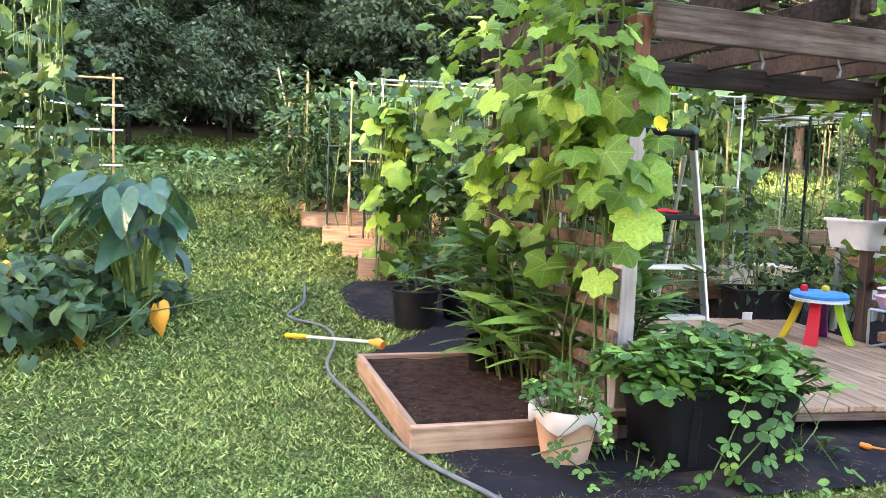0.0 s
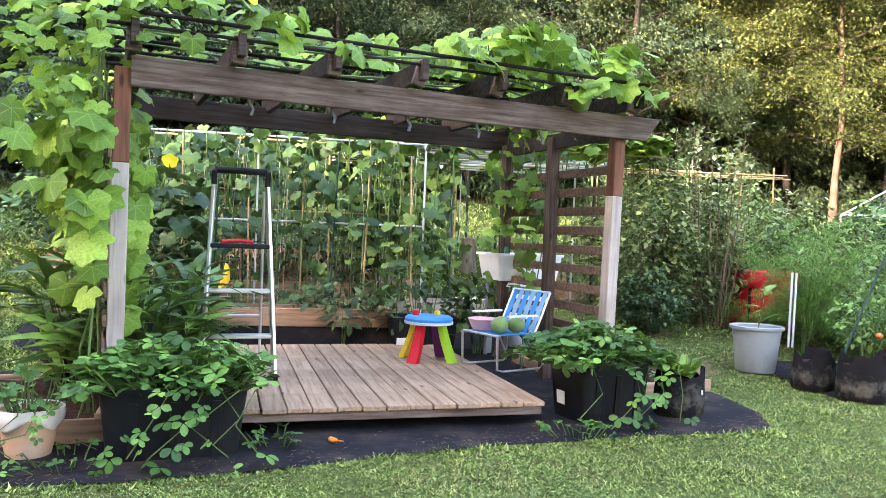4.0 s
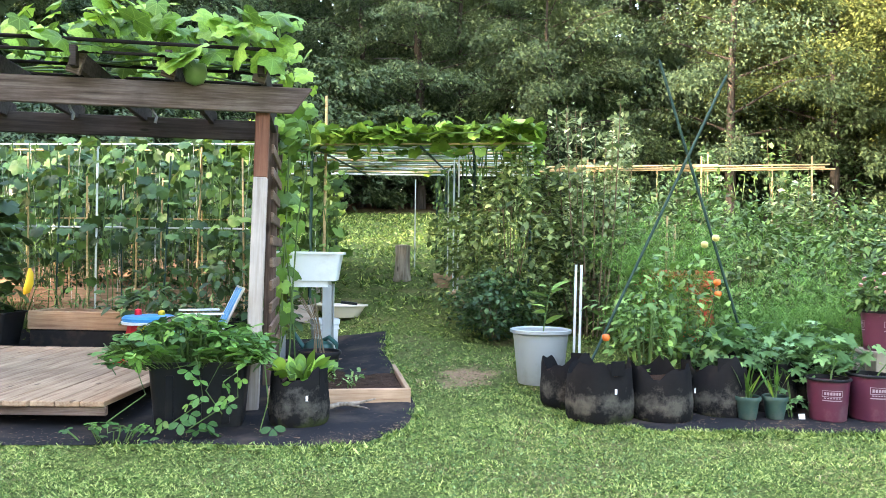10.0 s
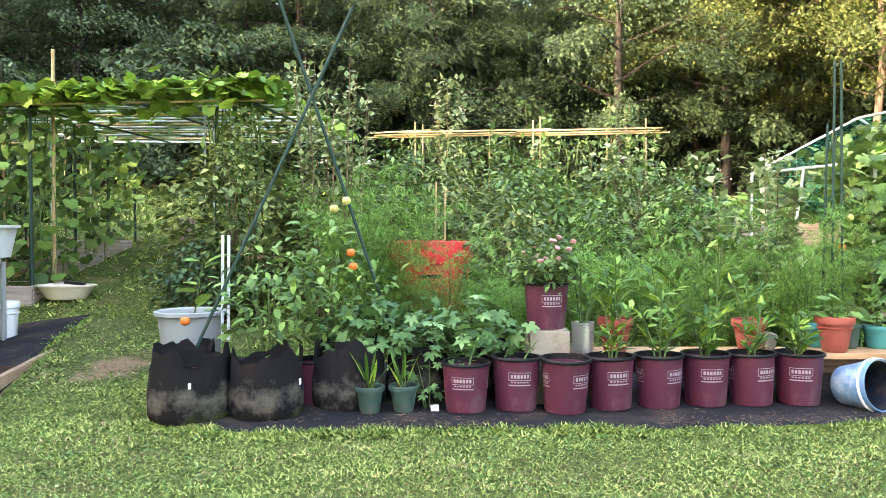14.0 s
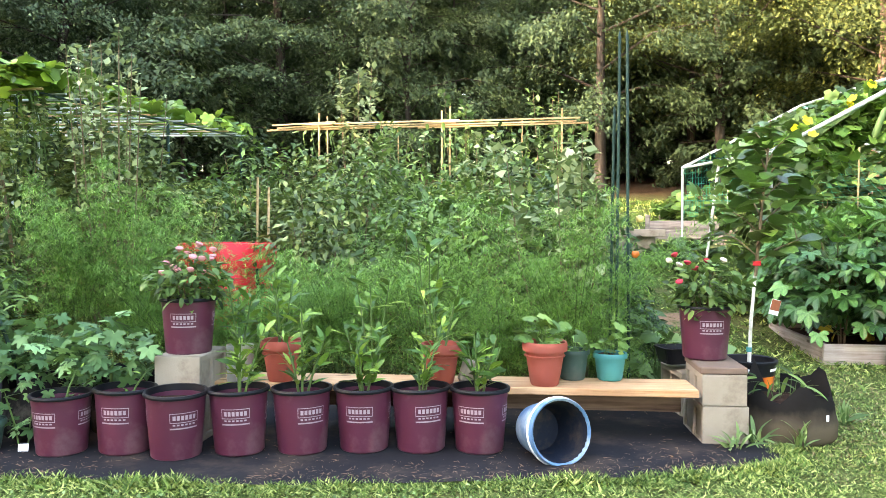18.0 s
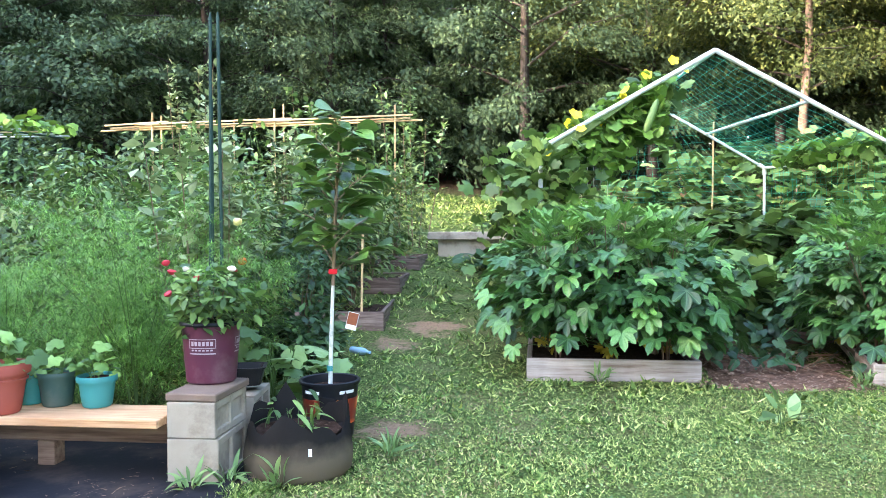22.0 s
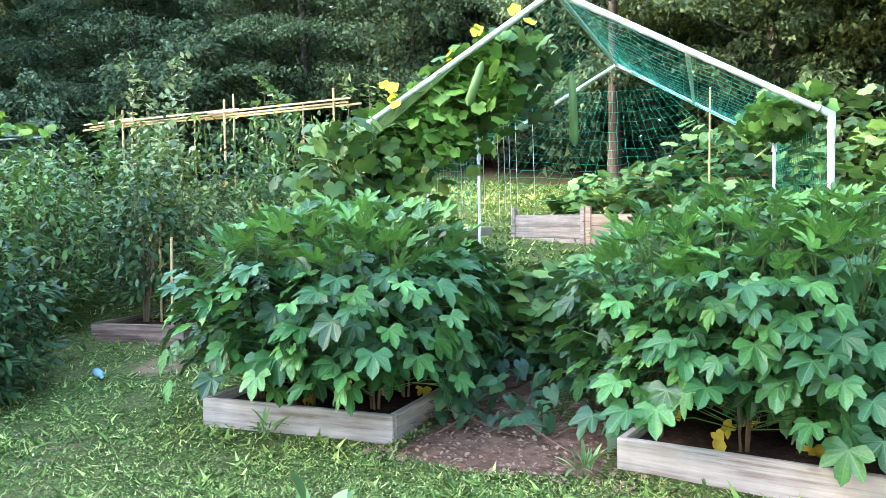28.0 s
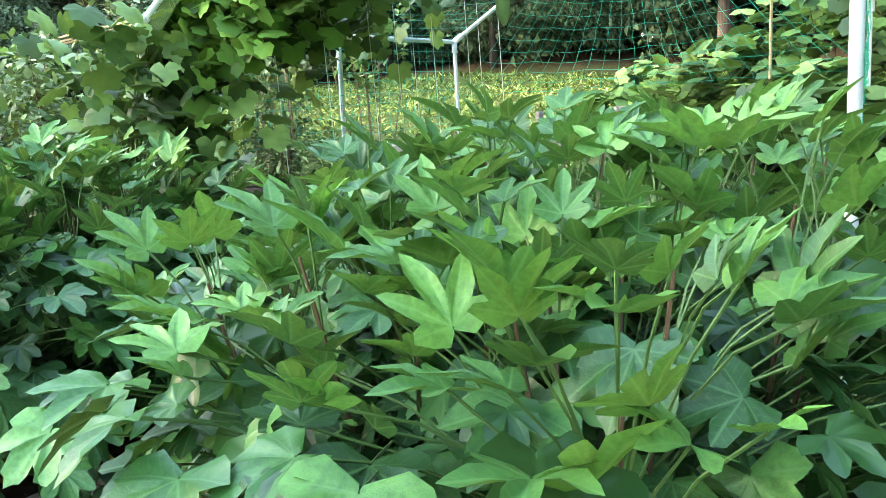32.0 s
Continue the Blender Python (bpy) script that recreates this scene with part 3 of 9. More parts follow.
LEAF_GREY = leafy("grey_green_leaf", (0.06, 0.10, 0.05), (0.10, 0.15, 0.072), (0.16, 0.21, 0.105), 0.3, 0.6)
LEAF_TREE = leafy("tree_leaf", (0.036, 0.066, 0.034), (0.06, 0.098, 0.046), (0.10, 0.145, 0.066), 0.3, 0.6, scale=0.6, spread=0.2, spec=0.12)
LEAF_TREE2 = leafy("tree_leaf_light", (0.05, 0.074, 0.023), (0.086, 0.114, 0.032), (0.15, 0.17, 0.048), 0.35, 0.6, scale=0.6, spread=0.2, spec=0.12)
LEAF_YELLOW = plain("yellowed_leaf", (0.40, 0.29, 0.025), (0.52, 0.40, 0.05), 12, 0.6)
PETAL = plain("yellow_petal", (0.80, 0.62, 0.01), (0.85, 0.7, 0.03), 8, 0.6)
PETAL_RED = plain("red_petal", (0.45, 0.02, 0.04), (0.6, 0.05, 0.07), 8, 0.6)
PETAL_PINK = plain("pink_petal", (0.55, 0.2, 0.22), (0.7, 0.35, 0.35), 8, 0.6)
GRASS = leafy("grass_blade", (0.07, 0.15, 0.03), (0.185, 0.30, 0.06), (0.38, 0.41, 0.13), 0.3, 0.6, scale=2.2, spread=0.6, spec=0.12)
DRY_GRASS = leafy("dry_blade", (0.17, 0.135, 0.065), (0.27, 0.215, 0.105), (0.38, 0.32, 0.18), 0.2, 0.85, scale=3.0, spread=0.4, spec=0.03)
WOODLAND = soil("woodland_floor", (0.05, 0.035, 0.02), (0.12, 0.075, 0.04), (0.2, 0.12, 0.06))

# ---- leaf shapes: each points along +y from its stalk, face up ----
DIAMOND = ([(0, 0, 0), (0.34, 0.48, 0.07), (0, 1, -0.08), (-0.34, 0.48, 0.07)], [(0, 1, 2), (0, 2, 3)])
SPRIG = ([(0, 0, 0), (0.42, 0.55, 0.06), (-0.2, 1.0, -0.08)], [(0, 1, 2)])
BLADE = ([(-0.06, 0, 0), (0.06, 0, 0), (0.045, 0.55, 0.02), (0.0, 1, -0.1)], [(0, 1, 2), (0, 2, 3)])
NEEDLE = ([(-0.02, 0, 0), (0.02, 0, 0), (0, 1, 0)], [(0, 1, 2)])


def fan(radius, n=26, droop=0.25, fold=0.12, start=(0, 0.0)):
    """A leaf round its stalk: radius(angle from the tip) gives the outline."""
    vs, fs = [(start[0], start[1], 0)], []
    for i in range(n):
        a = -math.pi + 2 * math.pi * (i + 0.5) / n
        for k in (0.55, 1.0):
            r = radius(a) * k
            x, y = r * math.sin(a), r * math.cos(a)
            vs.append((x, y, fold * abs(x) * (1 if k < 1 else 0.6) - droop * r * r))
    for i in range(n - 1):
        a, b = 1 + 2 * i, 3 + 2 * i
        fs += [(0, b, a), (a, b, b + 1), (a, b + 1, a + 1)]
    return vs, fs


def lobes(count, depth, sharp=1.0, back=0.35):
    def radius(a):
        w = abs(math.cos(a * count / 2.0)) ** sharp
        return (1 - depth + depth * w) * (back + (1 - back) * (0.5 + 0.5 * math.cos(a)) ** 0.5)
    return radius


def blade_leaf(width, n=5, droop=0.3, fold=0.15):
    """A long leaf in a strip of quads, two across."""
    vs, fs = [], []
    for i in range(n + 1):
        t = i / n
        w = width * math.sin(math.pi * min(1, 0.12 + t * 0.88)) ** 0.8 * (1 if i < n else 0.05)
        z = 0.15 * t - droop * t * t
        vs += [(-w, t, z + fold * w), (0, t, z), (w, t, z + fold * w)]
    for i in range(n):
        k = 3 * i
        fs += [(k, k + 1, k + 4, k + 3), (k + 1, k + 2, k + 5, k + 4)]
    return vs, fs


def trifoliate():
    vs, fs = [], []
    for turn, s in ((0, 1.0), (1.25, 0.92), (-1.25, 0.92)):
        k = len(vs)
        pts = [(0, 0.08, 0), (0.2, 0.3, 0.05), (0.3, 0.6, 0.06), (0.2, 0.88, 0.02), (0, 0.98, -0.05), (-0.2, 0.88, 0.02), (-0.3, 0.6, 0.06), (-0.2, 0.3, 0.05), (0, 0.5, -0.02)]
        c, q = math.cos(turn), math.sin(turn)
        vs += [((x * c - y * q) * s, (x * q + y * c) * s, z) for x, y, z in pts]
        fs += [(k + i, k + (i + 1) % 8, k + 8) for i in range(8)]
    return vs, fs


def outline(half, droop, fold, vee=0.0):
    """A leaf from one half of its outline, as angles in degrees from the tip and radii; the other half mirrors it."""
    full = [(-a, r) for a, r in reversed(half[1:])] + list(half)
    vs, fs = [(0, 0, 0)], []
    for i, (deg, r) in enumerate(full):
        a = radians(deg)
        for k in (0.5, 1.0):
            x, y = r * k * math.sin(a), r * k * math.cos(a)
            vs.append((x, y, fold * r * k * (1 if k < 1 else 0.8) * (1.0 - 1.3 * (r > 0.75)) - droop * (r * k) ** 2 + vee * abs(x)))
    for i in range(len(full) - 1):
        a, b = 1 + 2 * i, 3 + 2 * i
        fs += [(0, b, a), (a, b, b + 1), (a, b + 1, a + 1)]
    return vs, fs


PALM = outline([(0, 1.05), (6, 0.95), (12, 0.9), (18, 0.77), (23, 0.62), (28, 0.74), (35, 0.9), (41, 0.98), (49, 0.9), (57, 0.76), (65, 0.6), (74, 0.7), (86, 0.76), (102, 0.66), (128, 0.5), (170, 0.1)], 0.24, 0.1, 0.26)
PALM_YOUNG = outline([(0, 1.12), (5, 1.0), (10, 0.84), (15, 0.62), (20, 0.42), (27, 0.6), (34, 0.86), (40, 0.98), (47, 0.82), (56, 0.58), (64, 0.4), (76, 0.52), (90, 0.56), (110, 0.4), (140, 0.28), (172, 0.06)], 0.16, 0.1, 0.34)
VINE = outline([(0, 1.0), (12, 0.9), (22, 0.82), (30, 0.78), (42, 0.9), (50, 0.95), (64, 0.8), (78, 0.7), (96, 0.82), (106, 0.84), (126, 0.68), (150, 0.56), (170, 0.2)], 0.22, 0.09)
HALF = ((0, 1.0), (24, 0.82), (47, 0.93), (75, 0.72), (104, 0.82), (140, 0.6), (168, 0.22))
RING = [(-a, r) for a, r in HALF[:0:-1]] + list(HALF)
LOBED = ([(0, 0, 0)] + [(r * math.sin(radians(a)), r * math.cos(radians(a)), 0.08 * r - 0.22 * r * r) for a, r in RING], [(0, i + 1, i) for i in range(1, len(RING))])
HEART = outline([(0, 1.0), (8, 0.9), (18, 0.76), (32, 0.64), (52, 0.57), (78, 0.53), (105, 0.53), (130, 0.56), (150, 0.56), (166, 0.4), (176, 0.12)], 0.32, 0.1)
LONG = blade_leaf(0.09, 6, 0.45)
OVAL = blade_leaf(0.24, 4, 0.25)
LEAFLET = blade_leaf(0.23, 2, 0.25)
TRI = trifoliate()
CUT_HALF = ((0, 1.0), (14, 0.72), (26, 0.5), (38, 0.8), (50, 0.92), (64, 0.62), (78, 0.44), (95, 0.72), (112, 0.6), (150, 0.3))
CUT_RING = [(-a, r) for a, r in CUT_HALF[:0:-1]] + list(CUT_HALF)
CUT = ([(0, 0, 0)] + [(r * math.sin(radians(a)), r * math.cos(radians(a)), 0.1 * r - 0.25 * r * r) for a, r in CUT_RING], [(0, i + 1, i) for i in range(1, len(CUT_RING))])


def leaf_mesh(name, shape, seed=0, bend=0.08):
    """One leaf as a mesh of its own, a little uneven."""
    q = random.Random(seed)
    me = bpy.data.meshes.new(name)
    ph, a = q.uniform(0, 6), q.uniform(0.5, 1.2) * bend
    me.from_pydata([(x * q.uniform(0.96, 1.04), y * q.uniform(0.97, 1.03), z + a * math.sin(5 * x + ph) * abs(y) + q.uniform(-0.01, 0.01)) for x, y, z in shape[0]], [], shape[1])
    me.polygons.foreach_set("use_smooth", [True] * len(me.polygons))
    return me


def leaves(name, shape, pts, size, material, parent, tilt=0.5, spread=0.35, out=None, seed=1, label="", droop=0.0):
    """A joined mass of leaves at pts; they lean outwards from out (x, y) when it is given."""
    g = np.random.RandomState(seed)
    pts = np.asarray(pts, float)
    n = len(pts)
    if out is None:
        yaw = g.uniform(0, 2 * np.pi, n)
    else:
        yaw = np.arctan2(pts[:, 1] - out[1], pts[:, 0] - out[0]) - np.pi / 2 + g.normal(0, 0.7, n)
    me = scatter(name, *shape, pts, yaw, g.normal(-droop, tilt, n), g.normal(0, tilt * 0.7, n), size * g.uniform(1 - spread, 1 + spread, n))
    return part(name, me, material, parent, label, kind="stuff")


def inside(x, y, poly):
    hit = False
    for i in range(len(poly)):
        (x0, y0), (x1, y1) = poly[i - 1], poly[i]
        if (y0 > y) != (y1 > y) and x < x0 + (y - y0) * (x1 - x0) / (y1 - y0):
            hit = not hit
    return hit


# ---- ground ----
MAT_DECK = [(-0.02, 3.86), (0.14, 3.42), (0.36, 3.2), (1.2, 3.28), (2.2, 3.6), (2.95, 3.92), (3.72, 4.12), (4.41, 4.32), (5.2, 4.4), (5.5, 4.5), (5.68, 4.98), (5.62, 5.6), (5.0, 7.2), (4.75, 8.2), (3.2, 8.3), (-0.9, 7.9), (-1.0, 7.47), (-0.68, 6.6), (-0.1, 6.4), (-0.55, 5.6), (-0.15, 4.0)]
MAT_POTS = [(6.75, 5.42), (7.38, 5.3), (7.8, 5.36), (8.5, 5.5), (9.28, 5.6), (9.85, 5.66), (10.6, 5.83), (11.4, 6.05), (12.05, 6.3), (12.22, 6.45), (12.25, 6.9), (11.8, 7.6), (9, 7.4), (6.6, 7.1)]
MULCH = [(14.66, 9.4), (15.1, 9.3), (15.82, 9.45), (15.88, 11.6), (14.6, 11.6)]
BED_1, BED_2 = [(13.27, 9.42), (14.6, 9.42), (14.45, 11.0), (13.2, 11.0)], [(15.82, 9.55), (17.05, 9.45), (17.1, 11.1), (15.9, 11.2)]


def lawn_at(x, y):
    if any(inside(x, y, p) for p in (MAT_DECK, MAT_POTS, MULCH, BED_1, BED_2)):
        return 0.0
    k = 1.0
    for bx, by, r in BARE:
        k = min(k, max(0.08, 0.55 * (math.hypot(x - bx, y - by) / r) ** 2 - 0.1 + 0.6 * noise.noise((x * 5, y * 5, 1.7))))
    return k


xs = np.concatenate([-np.geomspace(400, 10.5, 22), np.arange(-10, 24, 0.4), np.geomspace(24.5, 400, 22)])
ys = np.concatenate([-np.geomspace(400, 4.5, 18), np.arange(-4, 30, 0.4), np.geomspace(30.5, 400, 22)])
gv = [(x, y, gh(x, y) + 0.025 * noise.noise((x * 0.9, y * 0.9, 0.3)) - 0.008) for y in ys for x in xs]
nx = len(xs)
gf = np.array([(j * nx + i, j * nx + i + 1, (j + 1) * nx + i + 1, (j + 1) * nx + i) for j in range(len(ys) - 1) for i in range(nx - 1)])
ground_mesh = np_mesh("ground", gv, gf)
ground_mesh.polygons.foreach_set("use_smooth", [True] * len(gf))
single("ground", ground_mesh, TURF, Matrix(), "mown lawn with straw and bare red-brown patches", "ground", kind="structure")


def sheet(name, poly, material, label, lift=0.012, category="ground cover"):
    """A thin cover lying on the ground, draped over its rise, with a soft uneven edge."""
    x0, x1 = min(p[0] for p in poly), max(p[0] for p in poly)
    y0, y1 = min(p[1] for p in poly), max(p[1] for p in poly)
    g, step, ids = Geo(), 0.06, {}
    nxs, nys = int((x1 - x0) / step) + 2, int((y1 - y0) / step) + 2
    for j in range(nys):
        for i in range(nxs):
            cx, cy = x0 + (i + 0.5) * step, y0 + (j + 0.5) * step
            if inside(cx + 0.05 * noise.noise((cx * 3, cy * 3, 1)), cy + 0.05 * noise.noise((cx * 3, cy * 3, 5)), poly):
                loop = []
                for a, b in ((i, j), (i + 1, j), (i + 1, j + 1), (i, j + 1)):
                    if (a, b) not in ids:
                        px, py = x0 + a * step, y0 + b * step
                        qx, qy = px + 0.04 * noise.noise((px * 5, py * 5, 2)), py + 0.04 * noise.noise((px * 5, py * 5, 7))
                        ids[a, b] = len(g.v)
                        g.v.append((qx, qy, gh(qx, qy) + lift + 0.012 * abs(noise.noise((px * 2.3, py * 2.3, 4))) + 0.018))
                    loop.append(ids[a, b])
                g.f.append(tuple(loop))
    used = [0] * len(g.v)
    for f in g.f:
        for i in f:
            used[i] += 1
    for i, (x, y, z) in enumerate(g.v):
        if used[i] < 4:
            best = None
            for (ax, ay), (bx, by) in zip(poly, poly[1:] + poly[:1]):
                dx, dy = bx - ax, by - ay
                u = min(1.0, max(0.0, ((x - ax) * dx + (y - ay) * dy) / (dx * dx + dy * dy)))
                d = math.hypot(ax + dx * u - x, ay + dy * u - y)
                if best is None or d < best[0]:
                    best = (d, ax + dx * u, ay + dy * u)
            g.v[i] = (best[1] + 0.012 * noise.noise((x * 6, y * 6, 3)), best[2] + 0.02 * noise.noise((x * 5, y * 5, 9)), z - 0.012)
    return single(name, g, material, Matrix(), label, category, kind="structure", soft=60)


sheet("landscape_fabric", MAT_DECK, MAT, "black woven landscape fabric strewn with dirt round the pergola")
sheet("landscape_fabric", MAT_POTS, MAT, "black woven landscape fabric under the row of pots")
sheet("mulch", MULCH, DIRT, "brown wood-chip mulch between the okra beds", -0.02)

# ---- lawn blades ----
cg = np.random.RandomState(4)
cp = []
while len(cp) < 900:
    x, y = cg.uniform(14.5, 16.0), 9.25 + 1.3 * cg.rand() ** 1.3
    if not (inside(x, y, BED_1) or inside(x, y, BED_2)):
        cp.append((x, y, gh(x, y) + 0.028 + 0.012 * cg.rand()))
n = len(cp)
single("wood_chips", scatter("wood_chips", *DIAMOND, cp, cg.uniform(0, 6.3, n), cg.normal(0, 0.3, n), cg.normal(0, 0.3, n), cg.uniform(0.012, 0.038, n)), CHIP, Matrix(), "loose pale wood chips between the okra beds", "wood chips", kind="stuff")
gr = np.random.RandomState(3)
lp = []
while len(lp) < 3600:
    poly = (MAT_DECK, MAT_POTS)[len(lp) % 2]
    if gr.rand() < 0.5:
        i = gr.randint(len(poly) - 1)
        u, (x0, y0), (x1, y1) = gr.rand(), poly[i], poly[i + 1]
        x, y = x0 + (x1 - x0) * u, y0 + (y1 - y0) * u + abs(gr.normal(0, 0.18))
    else:
        x, y = gr.uniform(poly[0][0], 12), gr.uniform(3.3, 8)
    if inside(x, y, poly) and noise.noise((x * 2, y * 2, 8)) > -0.15:
        lp.append((x, y, gh(x, y) + 0.036 + 0.006 * gr.rand()))
for bx, by, r in BARE[:4]:
    for k in range(420):
        x, y = bx + gr.normal(0, r * 0.6), by + gr.normal(0, r * 0.6)
        lp.append((x, y, gh(x, y) + 0.016 + 0.01 * gr.rand()))
n = len(lp)
single("dry_litter", scatter("dry_litter", [(-0.05, 0, 0), (0.05, 0, 0), (0.06, 0.5, 0.03), (0.0, 1, 0.0)], BLADE[1], lp, gr.uniform(0, 6.3, n), gr.normal(0, 0.12, n), gr.normal(0, 0.3, n), gr.uniform(0.012, 0.045, n)), STRAW, Matrix(), "dry straw and leaf scraps on the black fabric and bare earth", "litter", kind="stuff")


def blades(count, draw, seed, size, label, material=None, patchy=-1.0):
    """A sward of short blades in little tufts, leaning every way, thin where the lawn is worn."""
    q = np.random.RandomState(seed)
    pts, sz = [], []
    for k in range(count):
        x, y, d = draw(q)
        if q.rand() > lawn_at(x, y) and draw is not edge_side:
            continue
        if noise.noise((x * 0.8, y * 0.8, 5)) + 0.5 * noise.noise((x * 3, y * 3, 6)) < patchy:
            continue
        lump = min(1.5, 0.95 + 0.45 * noise.noise((x * 1.3, y * 1.3, 0)) + 0.5 * noise.noise((x * 5.5, y * 5.5, 2)))
        for b in range(4):
            px, py = x + q.normal(0, 0.018), y + q.normal(0, 0.018)
            pts.append((px, py, gh(px, py) + 0.012 * q.rand()))
            sz.append(max(0.4, lump) * size(d) * (0.65 + 0.6 * q.rand()))
    n = len(pts)
    me = scatter("grass", [(-0.15, 0, 0), (0.15, 0, 0.02), (0.04, 1.0, 0.05)], [(0, 1, 2)], pts, q.uniform(0, 6.3, n), q.uniform(0.0, 0.85, n), q.normal(0, 0.4, n), np.array(sz))
    single("grass", me, material or GRASS, Matrix(), label, "grass", kind="stuff")


def edge_side(q):
    poly = (MAT_DECK, MAT_POTS, MAT_POTS)[q.randint(3)]
    i = q.randint(len(poly) - 1)
    (x0, y0), (x1, y1) = poly[i], poly[i + 1]
    u = q.rand()
    return x0 + (x1 - x0) * u + q.normal(0, 0.035), y0 + (y1 - y0) * u - abs(q.normal(0, 0.05)) + 0.03, 5


def walk_side(q):
    x = q.uniform(-1.5, 19.5)
    base = -0.5 + 0.22 * max(0, x) + (1.6 if x > 14 else 0)
    d = 2.5 + abs(q.normal(0, 1)) * 2.3
    return x, base + d, d


def path_side(q):
    x, y = q.uniform(-5, 0.6), 2.4 + abs(q.normal(0, 1)) * 5.0
    return x, y, y


def slope_side(q):
    x, y = q.uniform(-9, 18), q.uniform(8, 24)
    return x, y, y


blades(205000, walk_side, 31, lambda d: 0.013 + 0.0022 * d, "short mixed lawn grass beside the pots and beds")
blades(36000, path_side, 32, lambda d: 0.02 + 0.0048 * d, "short lawn grass on the path by the raised beds")
blades(26000, slope_side, 33, lambda d: 0.035 + 0.004 * d, "rougher grass on the slope below the woods")

blades(30000, walk_side, 35, lambda d: 0.014 + 0.0028 * d, "dry straw-coloured grass in worn patches of the lawn", DRY_GRASS, 0.03)
blades(14000, edge_side, 34, lambda d: 0.042, "ragged grass along the edges of the fabric")
bp = []
for k in range(34000):
    x = gr.uniform(-4.5, 19)
    y = -0.5 + 0.22 * max(0, x) + 2.4 + abs(gr.normal(0, 2.4)) + (1.6 if x > 14 else 0)
    if lawn_at(x, y) > 0.5 and noise.noise((x * 0.8, y * 0.8, 3)) > -0.1:
        bp.append((x, y, gh(x, y) + 0.012 + 0.02 * gr.rand()))
n = len(bp)
single("clover", scatter("clover", *DIAMOND, bp, gr.uniform(0, 6.3, n), gr.normal(0.1, 0.5, n), gr.normal(0, 0.5, n), gr.uniform(0.01, 0.024, n)), LEAF_PALE, Matrix(),
       "low broad-leaved clover and weeds in the lawn", "weeds", kind="stuff")

# ---- woods ----
def tree(seed, height, reach, low, boughs, per, size, material, m, label, conifer=False, bark=None):
    q, g = random.Random(seed), np.random.RandomState(seed)
    ob = thing("tree", m, label, "tree", "woodland trees")
    limbs, trunk, wob = Geo(), Geo(), [(q.uniform(-0.45, 0.45), q.uniform(-0.45, 0.45)) for _ in range(7)]
    r0 = height * 0.008 + 0.04
    spine = [(wob[i][0] * i / 6, wob[i][1] * i / 6, height * i / 6 - (0.3 if i == 0 else 0)) for i in range(7)]
    trunk.tube(spine, [r0 * (1.25 if i == 0 else 1 - 0.14 * i) for i in range(7)], 8)
    pts, yaws = [], []
    for b in range(boughs):
        t = low + (0.97 - low) * (b + q.random()) / boughs
        z, a = t * height, b * 2.4 + q.uniform(-0.5, 0.5)
        k = (1 - t) ** 0.55 if conifer else min(1.0, 2.6 * (1 - t)) ** 0.7 * (0.65 + 0.5 * q.random())
        ln = reach * k
        rise = q.uniform(-0.05, 0.3) * ln
        end = Vector((math.cos(a) * ln, math.sin(a) * ln, z + rise))
        base = Vector((0, 0, z))
        mid = base.lerp(end, 0.5) + Vector((0, 0, 0.1 * ln))
        limbs.tube([base, mid, end], [r0 * 0.3 * (1 - 0.6 * t), r0 * 0.16, 0.01], 4, cap=False)
        if conifer:
            s = 0.08 + 0.92 * np.sqrt(g.rand(per))
            side = g.normal(0, 0.26, per) * ln * (1.1 - 0.55 * s)
            puff = np.zeros((per, 3))
        else:
            nc = 9
            own = g.randint(0, nc, per)
            cs, cw = 0.25 + 0.75 * np.sqrt(g.rand(nc)), g.normal(0, 0.24, nc) * ln
            fat = (0.09 + 0.08 * g.rand(nc)) * ln + 0.12
            ball = g.normal(0, 1, (per, 3))
            ball *= ((0.45 + 0.55 * g.rand(per) ** 0.5) / np.linalg.norm(ball, axis=1))[:, None]
            puff = ball * fat[own][:, None] * np.array([1.0, 1.0, 0.55])
            s, side = cs[own], cw[own] * (1.1 - 0.55 * cs[own])
        clump = 0.12 * np.sin(s * 14 + b) * np.cos(side * 5 + b)
        x = math.cos(a) * ln * s - math.sin(a) * side
        y = math.sin(a) * ln * s + math.cos(a) * side
        zz = z + rise * s + 0.12 * ln * np.sin(np.pi * s) - 0.32 * s * s * ln * 0.5 - np.abs(side) * 0.25 + clump + g.normal(0, 0.05, per)
        pts.append(np.stack([x, y, zz], -1) + puff)
        yaws.append(np.full(per, a - math.pi / 2))
    part("trunk", trunk, bark or BARK, ob, soft=60)
    part("branchwork", limbs, BARK, ob, soft=60, kind="stuff")
    k = per * (5 if low < 0.15 else 8)
    t = g.uniform(max(low * 1.3, 0.12), 0.95, k)
    a, r = g.uniform(0, 6.3, k), reach * (0.06 + 0.3 * g.rand(k))
    pts.append(np.stack([np.cos(a) * r, np.sin(a) * r, t * height + 0.4 * np.sin(a * 3 + t * 40)], -1))
    yaws.append(a - math.pi / 2)
    pts = np.concatenate(pts)
    n = len(pts)
    me = scatter("crown", *SPRIG, pts, np.concatenate(yaws) + g.normal(0, 0.8, n), g.normal(-0.55, 0.45, n), g.normal(0, 0.45, n), size * g.uniform(0.6, 1.35, n))
    part("crown", me, material, ob)
    return ob


